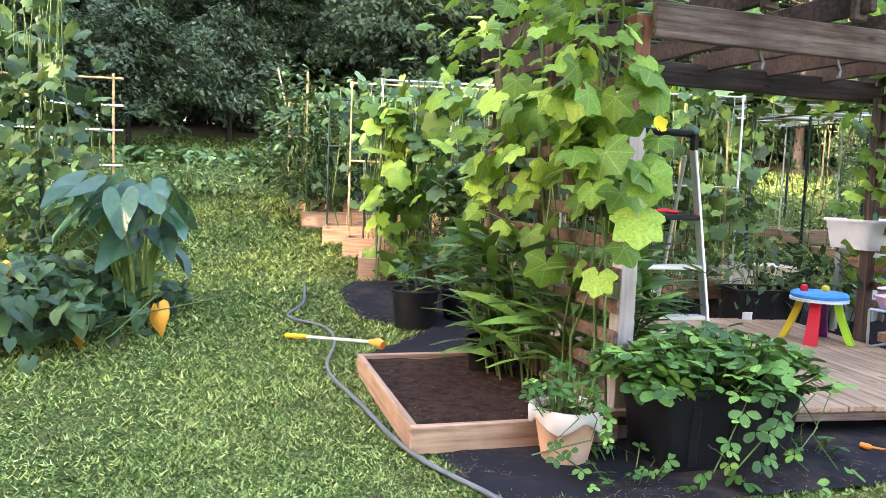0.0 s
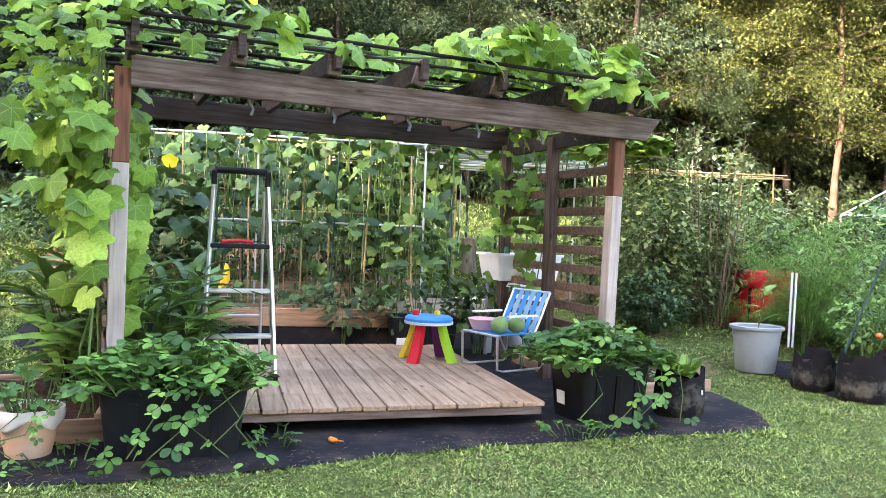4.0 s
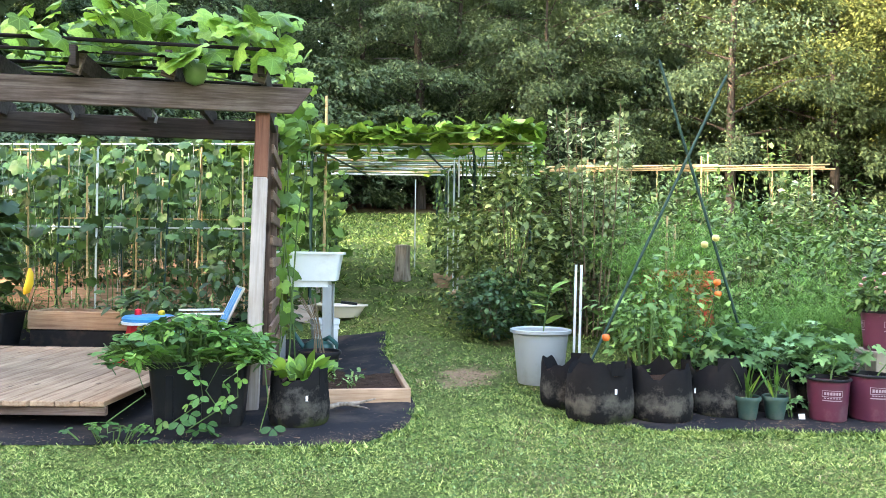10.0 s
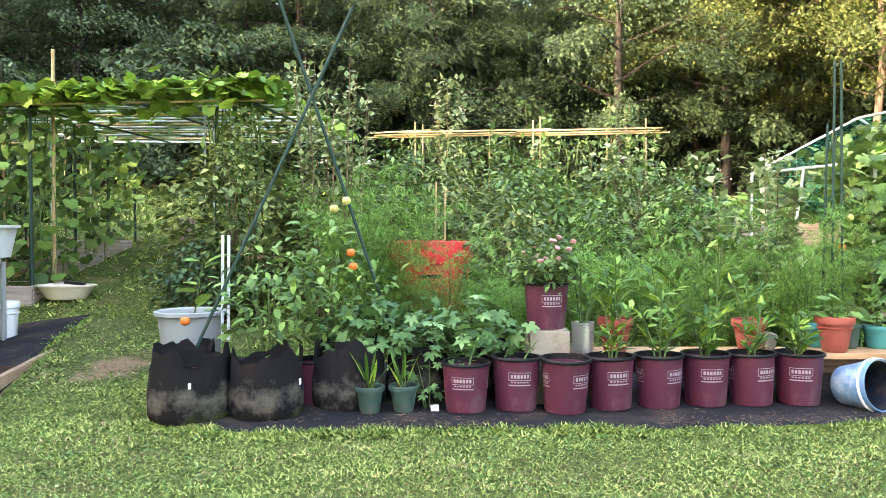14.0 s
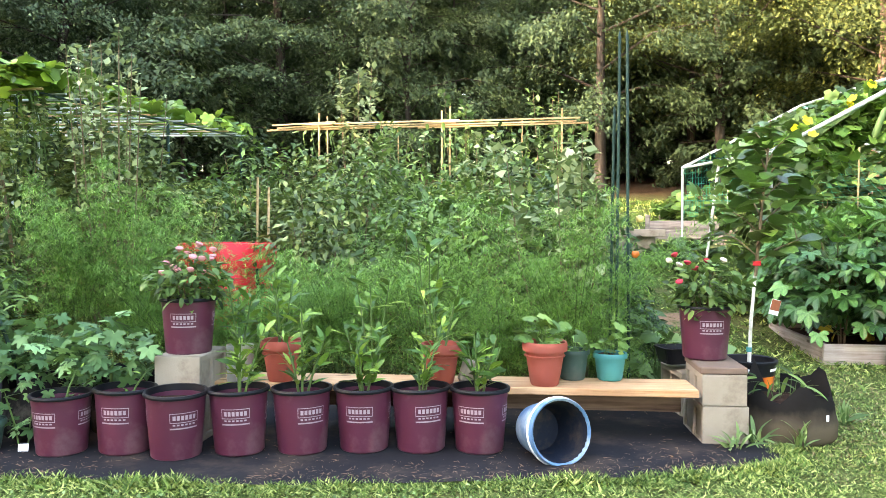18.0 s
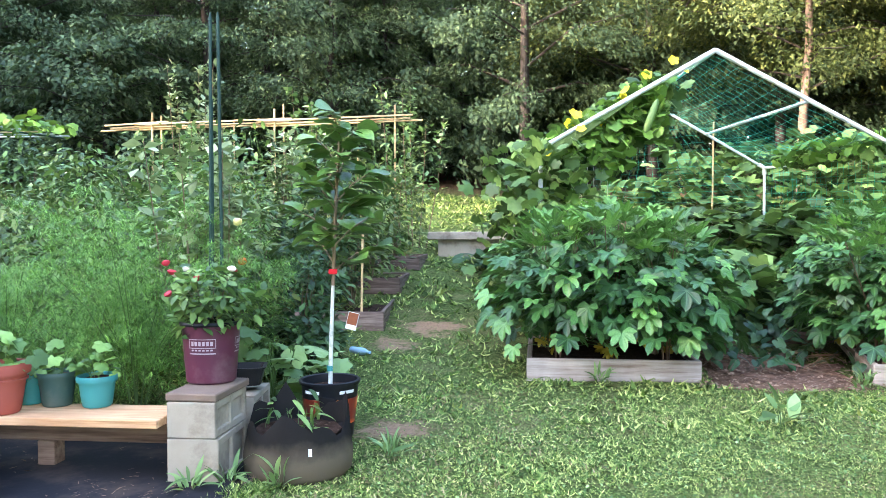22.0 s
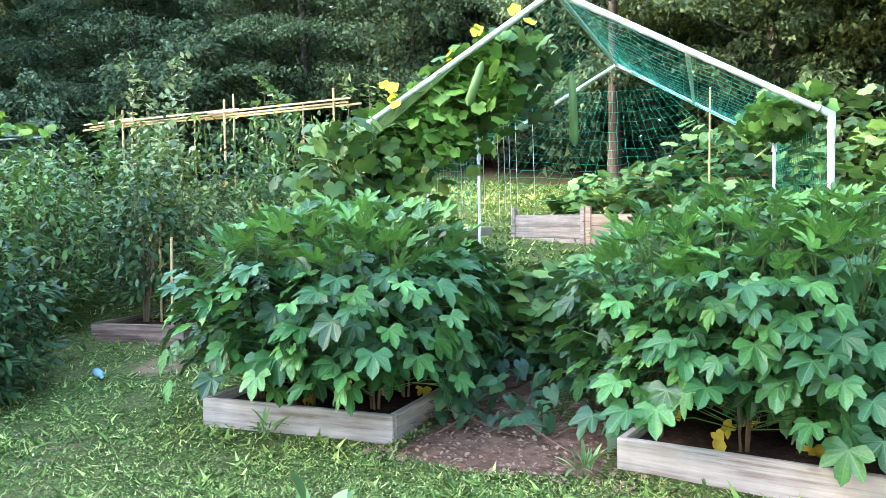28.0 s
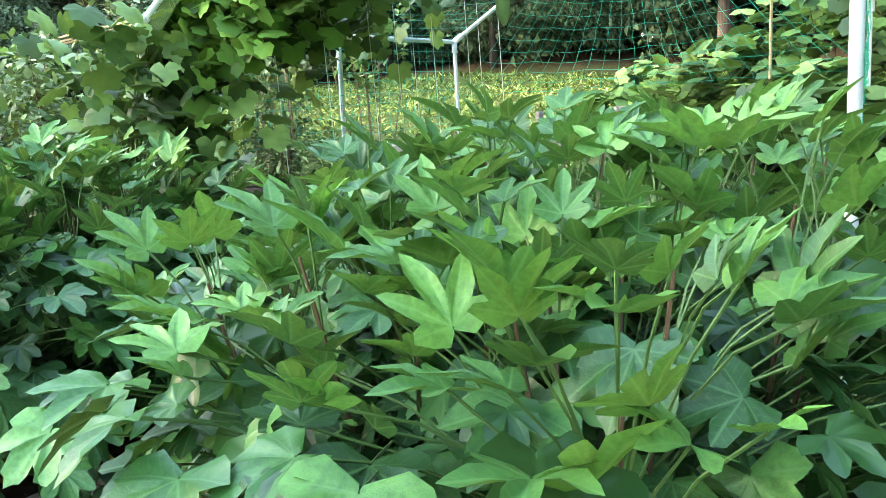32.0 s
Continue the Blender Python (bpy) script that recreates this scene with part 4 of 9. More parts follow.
fa = tree(11, 16, 4.3, 0.12, 34, 1176, 0.129, LEAF_TREE, place(-7, 27), "tall broadleaf tree with layered dark green boughs")
fb = tree(12, 18, 3.9, 0.08, 36, 1080, 0.125, LEAF_TREE, place(1.5, 26.5), "tall dark green tree with drooping layered boughs", True)
fc = tree(13, 15, 4.7, 0.2, 34, 1128, 0.129, LEAF_TREE2, place(15.5, 27.5), "broadleaf tree with yellow-green leaves")
td = tree(14, 9, 3.4, 0.06, 32, 744, 0.12, LEAF_TREE, place(6.0, 25.5), "low understorey tree with spreading leafy boughs")
te = tree(15, 12, 3.6, 0.22, 34, 744, 0.129, LEAF_TREE2, place(19.07, 24.93), "tall straight tree with a yellow-green crown and sunlight coloured into its bare trunk", bark=BARK_SUNLIT)
tf = tree(17, 18, 4.1, 0.18, 36, 912, 0.129, LEAF_TREE2, place(23.0, 27.5), "tall straight tree with a yellow-green crown")
ta = tree(21, 16, 4.4, 0.13, 32, 330, 0.27, LEAF_TREE, place(-9, 33), "tall dark broadleaf tree deep in the woods")
tb = tree(22, 18, 4.0, 0.08, 34, 330, 0.27, LEAF_TREE, place(4, 33), "tall dark tree with drooping boughs deep in the woods", True)
tx = tree(24, 17, 4.6, 0.06, 34, 70, 0.9, LEAF_TREE, place(-14, 39), "tall dark tree of the deep woods and of unseen rows casting shade")
tc = tree(23, 15, 4.8, 0.14, 32, 330, 0.27, LEAF_TREE2, place(24, 33), "tall yellow-green broadleaf tree deep in the woods")
q = random.Random(5)
for k, (kinds, ring) in enumerate((((fa, fb, td), (-20, 14, 4.6, 27)), ((ta, tb, ta, tb), (-32, 20, 4.2, 32.5)), ((tx, tx), (-36, 44, 4.6, 39)), ((fc, tf, fc, td), (15, 31, 4.2, 28.5)), ((tf, tc, tb), (13, 40, 4.2, 33)))):
    x = ring[0]
    while x < ring[1]:
        y = ring[3] + q.uniform(-1.4, 1.4)
        s = q.uniform(0.8, 1.15)
        copy_thing(q.choice(kinds), place(x + q.uniform(-0.8, 0.8), y, -0.1, q.uniform(0, 360)) @ Matrix.Diagonal((s, s, s * q.uniform(0.9, 1.1), 1)))
        x += ring[2]
# west row, partly out of view, added to keep low sun off the garden
for k in range(1, 12):
    x, y = -15.5 - 3.2 * (k % 3) + q.uniform(-1, 1), 2 + 2.2 * k + q.uniform(-0.6, 0.6)
    copy_thing(tx, place(x, y, -0.1, q.uniform(0, 360)))
# unseen trees behind the walk, added as shade casters; the gap lets sun in
for k in range(28):
    if k in (0, 1, 2, 3):
        continue
    x, y = -19 + 1.35 * k - 2.6 * (k % 2), -2 - 1.35 * k - 2.6 * (k % 2)
    copy_thing(tx, place(x, y, -0.1, q.uniform(0, 360)))
# two more unseen trees, added to hold sun off the pergola
for x, y in ((-18.0, -14.4), (-16.8, -15.8)):
    copy_thing(tx, place(x, y, -0.1, q.uniform(0, 360)))
for k in range(9):
    x, y = 27 + 3.2 * (k % 2) + q.uniform(-1, 1), 1 + 3.0 * k
    copy_thing((tc, tx, tx)[k % 3], place(x, y, -0.1, q.uniform(0, 360)))

tu = tree(16, 5.2, 3.0, 0.03, 30, 420, 0.19, LEAF_TREE, place(-1.0, 24.6), "leafy understorey bush at the foot of the woods")
for k in range(15):
    x = -24 + 3.7 * k
    copy_thing(tu, place(x + q.uniform(-0.7, 0.7), 28.5 + q.uniform(-1.0, 3.5), -0.2, q.uniform(0, 360)) @ Matrix.Diagonal((1, 1, q.uniform(0.7, 1.3), 1)))

# far understorey closing the woods
g = np.random.RandomState(8)
n = 46000
u = g.uniform(-62, 66, n)
far = np.stack([u, 44 + g.normal(0, 1.6, n) + 0.01 * (u - 3) ** 2 * -0.2, 2.4 + g.rand(n) ** 1.5 * 19], -1)
single("far_woods", scatter("far_woods", *DIAMOND, far, g.uniform(0, 6.3, n), g.normal(0, 0.6, n), g.normal(0, 0.6, n), g.uniform(0.5, 1.1, n)), LEAF_TREE, Matrix(), "dense dark woodland closing the distance", "woods", kind="stuff")
n = 9000
far = np.stack([-27 + g.normal(0, 1.2, n), g.uniform(-25, 45, n), g.rand(n) ** 1.4 * 9], -1)
single("far_woods", scatter("far_woods_west", *DIAMOND, far, g.uniform(0, 6.3, n), g.normal(0, 0.6, n), g.normal(0, 0.6, n), g.uniform(0.5, 1.0, n)), LEAF_TREE, Matrix(), "dense dark woodland beside the lawn", "woods", kind="stuff")

# ---- pergola ----
PA = 18.65
PM = pose(1.0, 4.11, 0.0, 0, 0, PA)


def pergola_at(u, v, z=0.0, rz=0.0):
    return PM @ pose(u, v, z, 0, 0, rz)


def timber(size, bevel=0.006):
    return Geo().box(size, (0, 0, 0), bevel)


pergola = thing("pergola", PM, "weathered wooden pergola with two slatted sides and a vine-covered roof", "pergola")
PW, PD, PH = 3.66, 1.82, 2.18
for u, v, two_tone in ((0, 0, 1), (PW, 0, 1), (0, PD, 0), (PW + 0.06, PD, 0), (0, PD * 0.53, 0), (PW + 0.06, PD * 0.53, 0)):
    if two_tone:
        zs = (0, 1.72, PH + 0.12)
        post = part("post", timber((0.1, 0.1, zs[1])), GREY_WOOD_Z, pergola, "post painted grey below and bare red-brown above", pose(u, v, 0) @ pose(0, 0, 0, 0, 1.3 if u else 0.0, 0) @ pose(0, 0, zs[1] / 2))
        part("upper_post", timber((0.098, 0.098, zs[2] - zs[1])), RED_WOOD_Z, post, "bare red-brown wood", pose(0, 0, zs[2] / 2))
    else:
        part("post", timber((0.095, 0.095, PH + 0.12)), WEATHERED_Z, pergola, "", pose(u, v, (PH + 0.12) / 2))
mitre = timber((4.02, 0.045, 0.185))
mitre.v = [(x - 0.13 if x > 1.9 and z < 0 else x, y, z) for x, y, z in mitre.v]
front = part("beam", mitre, WEATHERED, pergola, "wide weathered front beam with cut ends", pose(2.05, -0.075, PH + 0.093))
# back beam, side beams and rafters carry the roof's shade in their colour
part("beam", timber((3.95, 0.045, 0.19)), SHADED_WOOD, pergola, "", pose(PW / 2, PD + 0.07, PH + 0.17))
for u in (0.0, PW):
    part("side_beam", timber((0.045, PD - 0.02, 0.14)), SHADED_WOOD, pergola, "", pose(u + 0.075, PD / 2 + 0.05, PH + 0.08))
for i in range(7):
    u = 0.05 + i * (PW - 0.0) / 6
    part("rafter", timber((0.045, PD + 0.55, 0.14), 0.004), SHADED_WOOD, pergola, "", pose(u, PD / 2 - 0.02, PH + 0.27 + 0.02, 0, 0, 0))
    part("rafter_end", timber((0.09, 0.045, 0.17), 0.004), WEATHERED, pergola, "short upright block", pose(u, -0.2, PH + 0.27, 0, 16 if i > 2 else 4, 0))
for i in range(5):
    part("roof_rail", Geo().tube([(-0.1, v, PH + 0.38) for v in (0,)] + [(PW + 0.15, 0.0, PH + 0.38)], 0.013, 6), BLACK_RAIL, pergola, "thin dark roof rail", pose(0, -0.24 + i * 0.5 + (0.1 if i == 1 else 0), 0.03 * (i == 0)))
part("roof_rail", Geo().tube([(-0.1, -0.24, PH + 0.33), (PW + 0.15, -0.24, PH + 0.33)], 0.011, 6), BLACK_RAIL, pergola, "thin dark roof rail")
for i in range(10):
    z = 0.42 + i * 0.17
    part("slat", timber((0.022, PD - 0.06, 0.075)), SLAT_WOOD, pergola, "", pose(PW + 0.114, PD / 2 + 0.12, z))
    part("slat", timber((0.022, PD + 0.12, 0.075)), SLAT_WOOD, pergola, "orange-brown slat", pose(-0.064, PD / 2, z))
for i in range(5):
    hook = Geo().tube([(0, 0, 0), (0.01, 0, -0.03), (0.03, 0, -0.06), (0.02, 0, -0.1)], 0.012, 6)
    part("hook", hook, DARK_STEEL, pergola, "small metal hook", pose(0.75 + i * 0.55, -0.04, PH))

# deck
DA = 10.0
DM = pose(0.92, 4.02, 0.0, 0, 0, DA)
deck = thing("deck", DM, "low weathered deck of bare boards with gaps between them", "deck", kind="structure")
DW, DD, NB = 2.93, 2.78, 18
part("joist", timber((DW - 0.02, 0.045, 0.06)), WEATHERED, deck, "", pose(DW / 2, 0.04, 0.14))
part("joist", timber((DW - 0.02, 0.045, 0.1)), WEATHERED, deck, "", pose(DW / 2, DD / 2, 0.12))
part("joist", timber((DW - 0.02, 0.045, 0.1)), WEATHERED, deck, "", pose(DW / 2, DD - 0.05, 0.12))
bw = DW / NB
for i in range(NB):
    q = rnd.uniform(-0.012, 0.012)
    part("plank", timber((bw - 0.009, DD + 0.03, 0.035), 0.005), DECK_WOOD, deck, "", pose((i + 0.5) * bw, DD / 2 + q, 0.19 + rnd.uniform(-0.003, 0.003), 0, rnd.uniform(-0.5, 0.5), rnd.uniform(-0.12, 0.12)))

# ---- raised beds ----
def raised_bed(w, d, h, m, label, material=BED_WOOD, earth=SOIL, board=0.04, fill=0.75, rows=1, kind_of="raised bed"):
    """A frame of boards on edge, butted at the corners, filled with soil; m is its front left corner."""
    ob = thing("raised_bed", m, label, kind_of, "raised beds")
    for r in range(rows):
        z, hh = h * (r + 0.5) / rows, h / rows - 0.004
        part("board", timber((w, board, hh)), material, ob, "", pose(w / 2, board / 2, z))
        part("board", timber((w, board, hh)), material, ob, "", pose(w / 2, d - board / 2, z))
        part("board", timber((d - 2 * board - 0.004, board, hh)), material, ob, "", pose(board / 2, d / 2, z, 0, 0, 90))
        part("board", timber((d - 2 * board - 0.004, board, hh)), material, ob, "", pose(w - board / 2, d / 2, z, 0, 0, 90))
    g, k = Geo(), 12
    for j in range(k + 1):
        for i in range(k + 1):
            x, y = board + (w - 2 * board) * i / k, board + (d - 2 * board) * j / k
            g.v.append((x, y, h * fill + 0.03 * noise.noise((x * 4, y * 4, w))))
    g.f = [(j * (k + 1) + i, j * (k + 1) + i + 1, (j + 1) * (k + 1) + i + 1, (j + 1) * (k + 1) + i) for j in range(k) for i in range(k)]
    part("soil", g, earth, ob, soft=80)
    return ob


raised_bed(1.15, 1.62, 0.15, place(-0.11, 3.71, 0.02, 16), "low timber bed of dark soil under a hose wand", BED_WOOD)
raised_bed(1.05, 1.7, 0.14, place(4.57, 5.32, 0.02, 18), "low timber bed of dark soil beside the pergola", BED_WOOD)
for i, (x, y, w) in enumerate(((-0.86, 8.0, 3.6), (-1.15, 8.95, 4.0), (-1.5, 9.65, 4.2), (-1.95, 10.6, 4.2), (-2.3, 11.6, 4.2))):
    raised_bed(w, 0.75, 0.24, place(x, y, 0.0, 6), "raised bed of orange-brown boards on the sloping lawn", BED_WOOD)
back_bed = raised_bed(1.86, 0.46, 0.2, pose(0.99, 7.43, 0.32, 0, 0, 6), "raised bed of tan boards on a black liner behind the deck", BED_WOOD)
part("liner", Geo().box((1.84, 0.44, 0.34), (0.93, 0.235, -0.172), 0.01), MAT, back_bed, "black liner under the boards")
raised_bed(1.33, 1.5, 0.19, pose(13.27, 9.44, 0.0, 0, 0, 4), "weathered grey board bed full of okra", GREY_BED)
raised_bed(1.22, 1.55, 0.19, pose(15.83, 9.62, 0.0, 0, 0, -6), "weathered grey board bed with its okra spilling over", GREY_BED)
raised_bed(0.98, 1.45, 0.2, place(10.76, 10.64, -0.06, 10), "grey-brown board bed with staked tomato plants", WEATHERED)
raised_bed(0.9, 1.2, 0.2, place(10.6, 12.25, -0.05, 8), "grey-brown board bed behind the tomatoes", WEATHERED)
raised_bed(0.9, 1.1, 0.2, place(10.5, 13.75, -0.05, 6), "grey-brown board bed far up the grass path", WEATHERED)

# ---- pots, tubs and buckets ----
def soil_disc(r, z, parent, material=SOIL):
    g = Geo()
    g.v.append((0, 0, z + 0.01))
    for ring, k in ((0.55, 12), (1.0, 12)):
        for j in range(12):
            a = 2 * math.pi * j / 12
            g.v.append((r * ring * math.cos(a), r * ring * math.sin(a), z + rnd.uniform(-0.008, 0.008)))
    g.f = [(0, 1 + j, 1 + (j + 1) % 12) for j in range(12)] + [(1 + j, 13 + j, 13 + (j + 1) % 12, 1 + (j + 1) % 12) for j in range(12)]
    part("soil", g, material, parent, soft=80)


def band(r0, slope, z0, z1, a0, a1, n=6, lift=0.0015):
    g = Geo()
    for i in range(n + 1):
        a = a0 + (a1 - a0) * i / n
        for z in (z0, z1):
            r = r0 + slope * z + lift
            g.v.append((r * math.cos(a), r * math.sin(a), z))
    g.f = [(2 * i, 2 * i + 2, 2 * i + 3, 2 * i + 1) for i in range(n)]
    return g


def pot(name, r_foot, r_rim, h, material, m, label, rim=0.012, lip=0.02, fill=0.86, category="pot", group="", soil_mat=SOIL, rolled=False):
    ob = thing(name, m, label, category, group)
    prof = [(r_foot * 0.93, 0), (r_foot, 0.008)]
    prof += [(r_foot + (r_rim - r_foot) * k, h * k) for k in (0.3, 0.6, 1 - lip / h)]
    prof += [(r_rim + rim, h - lip), (r_rim + rim + 0.002, h - lip * 0.4), (r_rim + rim * 0.6, h), (r_rim - 0.004, h - 0.003), (r_rim * 0.94, h * fill - 0.02)]
    part("body", Geo().lathe(prof, 28), material, ob, soft=35)
    soil_disc(r_rim * 0.95, h * fill, ob, soil_mat)
    return ob


def maroon_pot(m, label):
    """Nursery pot with a black rim, printed marks in a ruled box."""
    ob = pot("nursery_pot", 0.118, 0.14, 0.275, PURPLE, m, label, 0.0, 0.004, 0.84, group="maroon nursery pots")
    ring = Geo().lathe([(0.141, 0.264), (0.149, 0.263), (0.151, 0.272), (0.147, 0.279), (0.136, 0.279), (0.134, 0.25)], 28, cap=False)
    part("rim", ring, BLACK_PLASTIC, ob, "black rolled rim", soft=40)
    slope = 0.022 / 0.275
    for a0 in (-2.0, -0.2, 2.2):
        for i in range(6):
            b = a0 - 0.4 + i * 0.14
            part("print_mark", band(0.118, slope, 0.178, 0.197, b, b + 0.1, 2), PRINT, ob)
            part("print_mark", band(0.118, slope, 0.154, 0.161, b, b + 0.09, 2), PRINT, ob)
        w = 0.5
        for z0, z1, b0, b1 in ((0.205, 0.208, -w, w), (0.166, 0.169, -w, w), (0.166, 0.208, -w, -w + 0.02), (0.166, 0.208, w - 0.02, w)):
            part("print_line", band(0.118, slope, z0, z1, a0 + b0, a0 + b1), PRINT, ob)
        part("print_line", band(0.118, slope, 0.139, 0.145, a0 - 0.5, a0 + 0.5), PRINT, ob, "faint line of small print")
    return ob


POT_AT = [(8.566, 5.91, 20), (8.87, 5.99, 35), (9.17, 5.97, 70), (9.46, 6.09, 42), (9.77, 6.17, 65), (10.076, 6.266, 30), (10.372, 6.31, 55), (10.675, 6.353, 12)]
LARGER = Matrix.Diagonal((1.03, 1.03, 1.09, 1))
first_pot = maroon_pot(place(*POT_AT[0][:2], 0.03, POT_AT[0][2]) @ LARGER, "maroon plastic nursery pot with black rim and dusty foot")
maroon_pots = [first_pot] + [copy_thing(first_pot, place(x, y, 0.03, a, rnd.uniform(-1.5, 1.5), rnd.uniform(-1.5, 1.5)) @ LARGER) for x, y, a in POT_AT[1:]]
tagged(copy_thing(first_pot, pose(9.065, 6.3, 0.5, 0, 0, 40)), "maroon nursery pot with a pink rose on concrete blocks")
tagged(copy_thing(first_pot, pose(11.9, 6.99, 0.443, 0, 0, 33)), "maroon nursery pot with a rose on concrete blocks")
tagged(copy_thing(first_pot, place(7.6, 6.02, 0.0, 90)), "maroon nursery pot half hidden behind black grow bags")


def block(m, label="grey hollow concrete block", size=(0.25, 0.4, 0.215), closed=False):
    """A hollow block lying with its two cores across."""
    w, d, h = size
    ob = thing("concrete_block", m, label, "block", "concrete blocks")
    for y in (-d / 2 + 0.016, d / 2 - 0.016, 0):
        part("web", Geo().box((w, 0.032, h), (0, y, h / 2), 0.004), CONCRETE, ob)
    for z in (0.018, h - 0.018):
        part("shell", Geo().box((w - 0.002, d - 0.002, 0.036), (0, 0, z), 0.004), CONCRETE, ob)
    if closed:
        part("core_fill", Geo().box((w - 0.03, d - 0.01, h - 0.01), (0, 0, h / 2), 0.004), CONCRETE, ob)
    return ob


block(place(9.07, 6.32, 0.03, 3), size=(0.25, 0.4, 0.232), closed=True)
block(place(9.07, 6.32, 0.265, 5), size=(0.25, 0.38, 0.232), closed=True)
block(place(11.94, 6.88, 0.0, 7), "concrete block stained green at the end of the bench", (0.245, 0.4, 0.23), True)
block(place(11.94, 6.88, 0.233, 5), "pale concrete block on another block", (0.235, 0.4, 0.168), True)
single("paving_slab", Geo().box((0.25, 0.41, 0.038), (0, 0, 0.019), 0.006), plain("brown_slab", (0.13, 0.09, 0.065), (0.19, 0.14, 0.105), 9, 0.9, relief=0.6), place(11.94, 6.89, 0.402, 4), "thin brown concrete slab on the blocks", "slab")
bench = thing("plank_bench", pose(10.42, 6.64, 0.285, 0, 0, 5.5), "pale new plank bench carried by concrete blocks", "bench")
part("plank", Geo().box((2.78, 0.3, 0.04), (0, 0, 0.02), 0.004), BENCH_WOOD, bench)
part("apron", Geo().box((2.2, 0.03, 0.13), (0.25, 0.1, -0.068), 0.004), SLAT_WOOD, bench, "dark board under the plank")
part("leg", Geo().box((0.09, 0.09, 0.2), (0.7, 0.12, -0.232), 0.004), SLAT_WOOD, bench, "short wooden stub")
BZ = 0.327
for x, y, r, h in ((9.53, 6.48, 0.11, 0.23), (10.43, 6.58, 0.105, 0.22), (11.0, 6.63, 0.115, 0.24)):
    ob = pot("clay_pot", r * 0.68, r, h, TERRA, pose(x, y, BZ, 0, 0, x * 90), "red terracotta-coloured pot with a banded rim on the bench", 0.008, 0.05, 0.84, group="terracotta pots")
    part("ridge", Geo().lathe([(r * 0.9, h * 0.66), (r * 0.93 + 0.006, h * 0.665), (r * 0.93 + 0.006, h * 0.69), (r * 0.9, h * 0.7)], 24, cap=False), TERRA, ob, soft=40)
pot("green_pot", 0.07, 0.09, 0.17, DARK_GREEN, pose(11.15, 6.82, BZ), "small dark green plastic pot on the bench", 0.006, 0.025)
pot("teal_pot", 0.07, 0.09, 0.155, TEAL, pose(11.36, 6.84, BZ), "small teal plastic pot on the bench", 0.006, 0.03)
pot("teal_pot", 0.07, 0.09, 0.155, TEAL, pose(10.98, 6.84, BZ), "small teal pot behind a terracotta pot", 0.006, 0.03)
can = thing("tin_can", pose(9.31, 6.42, BZ), "ribbed bare metal can with a seedling on the bench", "can")
prof = [(0.072, 0)]
for i in range(9):
    prof += [(0.072, 0.012 + i * 0.02), (0.075, 0.022 + i * 0.02)]
part("body", Geo().lathe(prof + [(0.077, 0.198), (0.077, 0.203), (0.07, 0.203), (0.069, 0.12)], 24), STEEL, can, soft=40)
single("stone", Geo().box((0.09, 0.06, 0.13), (0, 0, 0.06), 0.02), CONCRETE, pose(10.56, 6.62, BZ, 0, 18, 30), "rough pale stone on the bench", "stone")

# grow bags of black felt
def grow_bag(r, h, m, label, seed, sag=0.12, tags=True, cloth=None, peaks=()):
    q = random.Random(seed)
    ph = [q.uniform(0, 6) for _ in range(4)]
    ob = thing("grow_bag", m, label, "grow bag", "black grow bags")

    def wobble(w, z):
        return 1 + sag * (0.4 * math.sin(2 * w + ph[0]) + 0.35 * math.sin(5 * w + ph[1]) * z / h + 0.2 * math.sin(9 * w + ph[2]) * z / h)
    prof = [(r * 0.92, 0.0), (r * 1.03, h * 0.12), (r * 1.05, h * 0.4), (r * 0.99, h * 0.7), (r * 0.97, h * 0.9), (r * 0.93, h), (r * 0.9, h * 0.96), (r * 0.88, h * 0.7)]
    g = Geo().lathe(prof, 30, wobble=wobble)
    g.v = [(x, y, z + (0.05 * math.sin(3 * math.atan2(y, x) + ph[3]) + 0.03 * math.sin(7 * math.atan2(y, x) + ph[0])) * max(0, z / h - 0.6) * 2.2) for x, y, z in g.v]
    for at, up in peaks:
        g.v = [(x, y, z + up * max(0.0, z / h - 0.45) * 1.8 * max(0.0, math.cos(math.atan2(y, x) - at)) ** 24) for x, y, z in g.v]
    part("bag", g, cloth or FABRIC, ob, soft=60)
    a = ph[1]
    part("handle", Geo().box((0.11, 0.006, 0.1), (0, 0, 0), 0.002), STRAP, ob, "black cloth handle", pose(r * 0.95 * math.cos(a), r * 0.95 * math.sin(a), h + 0.0, 0, 0, math.degrees(a) + 90))
    soil_disc(r * 0.86, h * 0.8, ob)
    if tags:
        part("tag", Geo().box((0.016, 0.004, 0.035), (0, 0, 0), 0.001), LABEL_WHITE, ob, "tiny white tag", pose(r * 0.25, -r * 1.06, h * 0.62))
    return ob


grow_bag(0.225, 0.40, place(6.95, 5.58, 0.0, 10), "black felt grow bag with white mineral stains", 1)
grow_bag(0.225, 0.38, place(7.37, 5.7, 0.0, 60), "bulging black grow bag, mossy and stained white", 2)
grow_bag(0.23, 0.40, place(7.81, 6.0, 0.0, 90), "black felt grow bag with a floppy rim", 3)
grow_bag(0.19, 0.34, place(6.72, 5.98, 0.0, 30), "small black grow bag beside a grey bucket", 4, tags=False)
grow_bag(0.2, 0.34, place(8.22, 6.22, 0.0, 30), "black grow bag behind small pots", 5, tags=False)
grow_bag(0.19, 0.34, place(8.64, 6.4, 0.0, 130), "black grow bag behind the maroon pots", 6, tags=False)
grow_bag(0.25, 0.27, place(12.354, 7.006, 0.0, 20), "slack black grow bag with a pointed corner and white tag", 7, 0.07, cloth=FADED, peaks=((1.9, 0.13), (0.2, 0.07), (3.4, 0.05)))
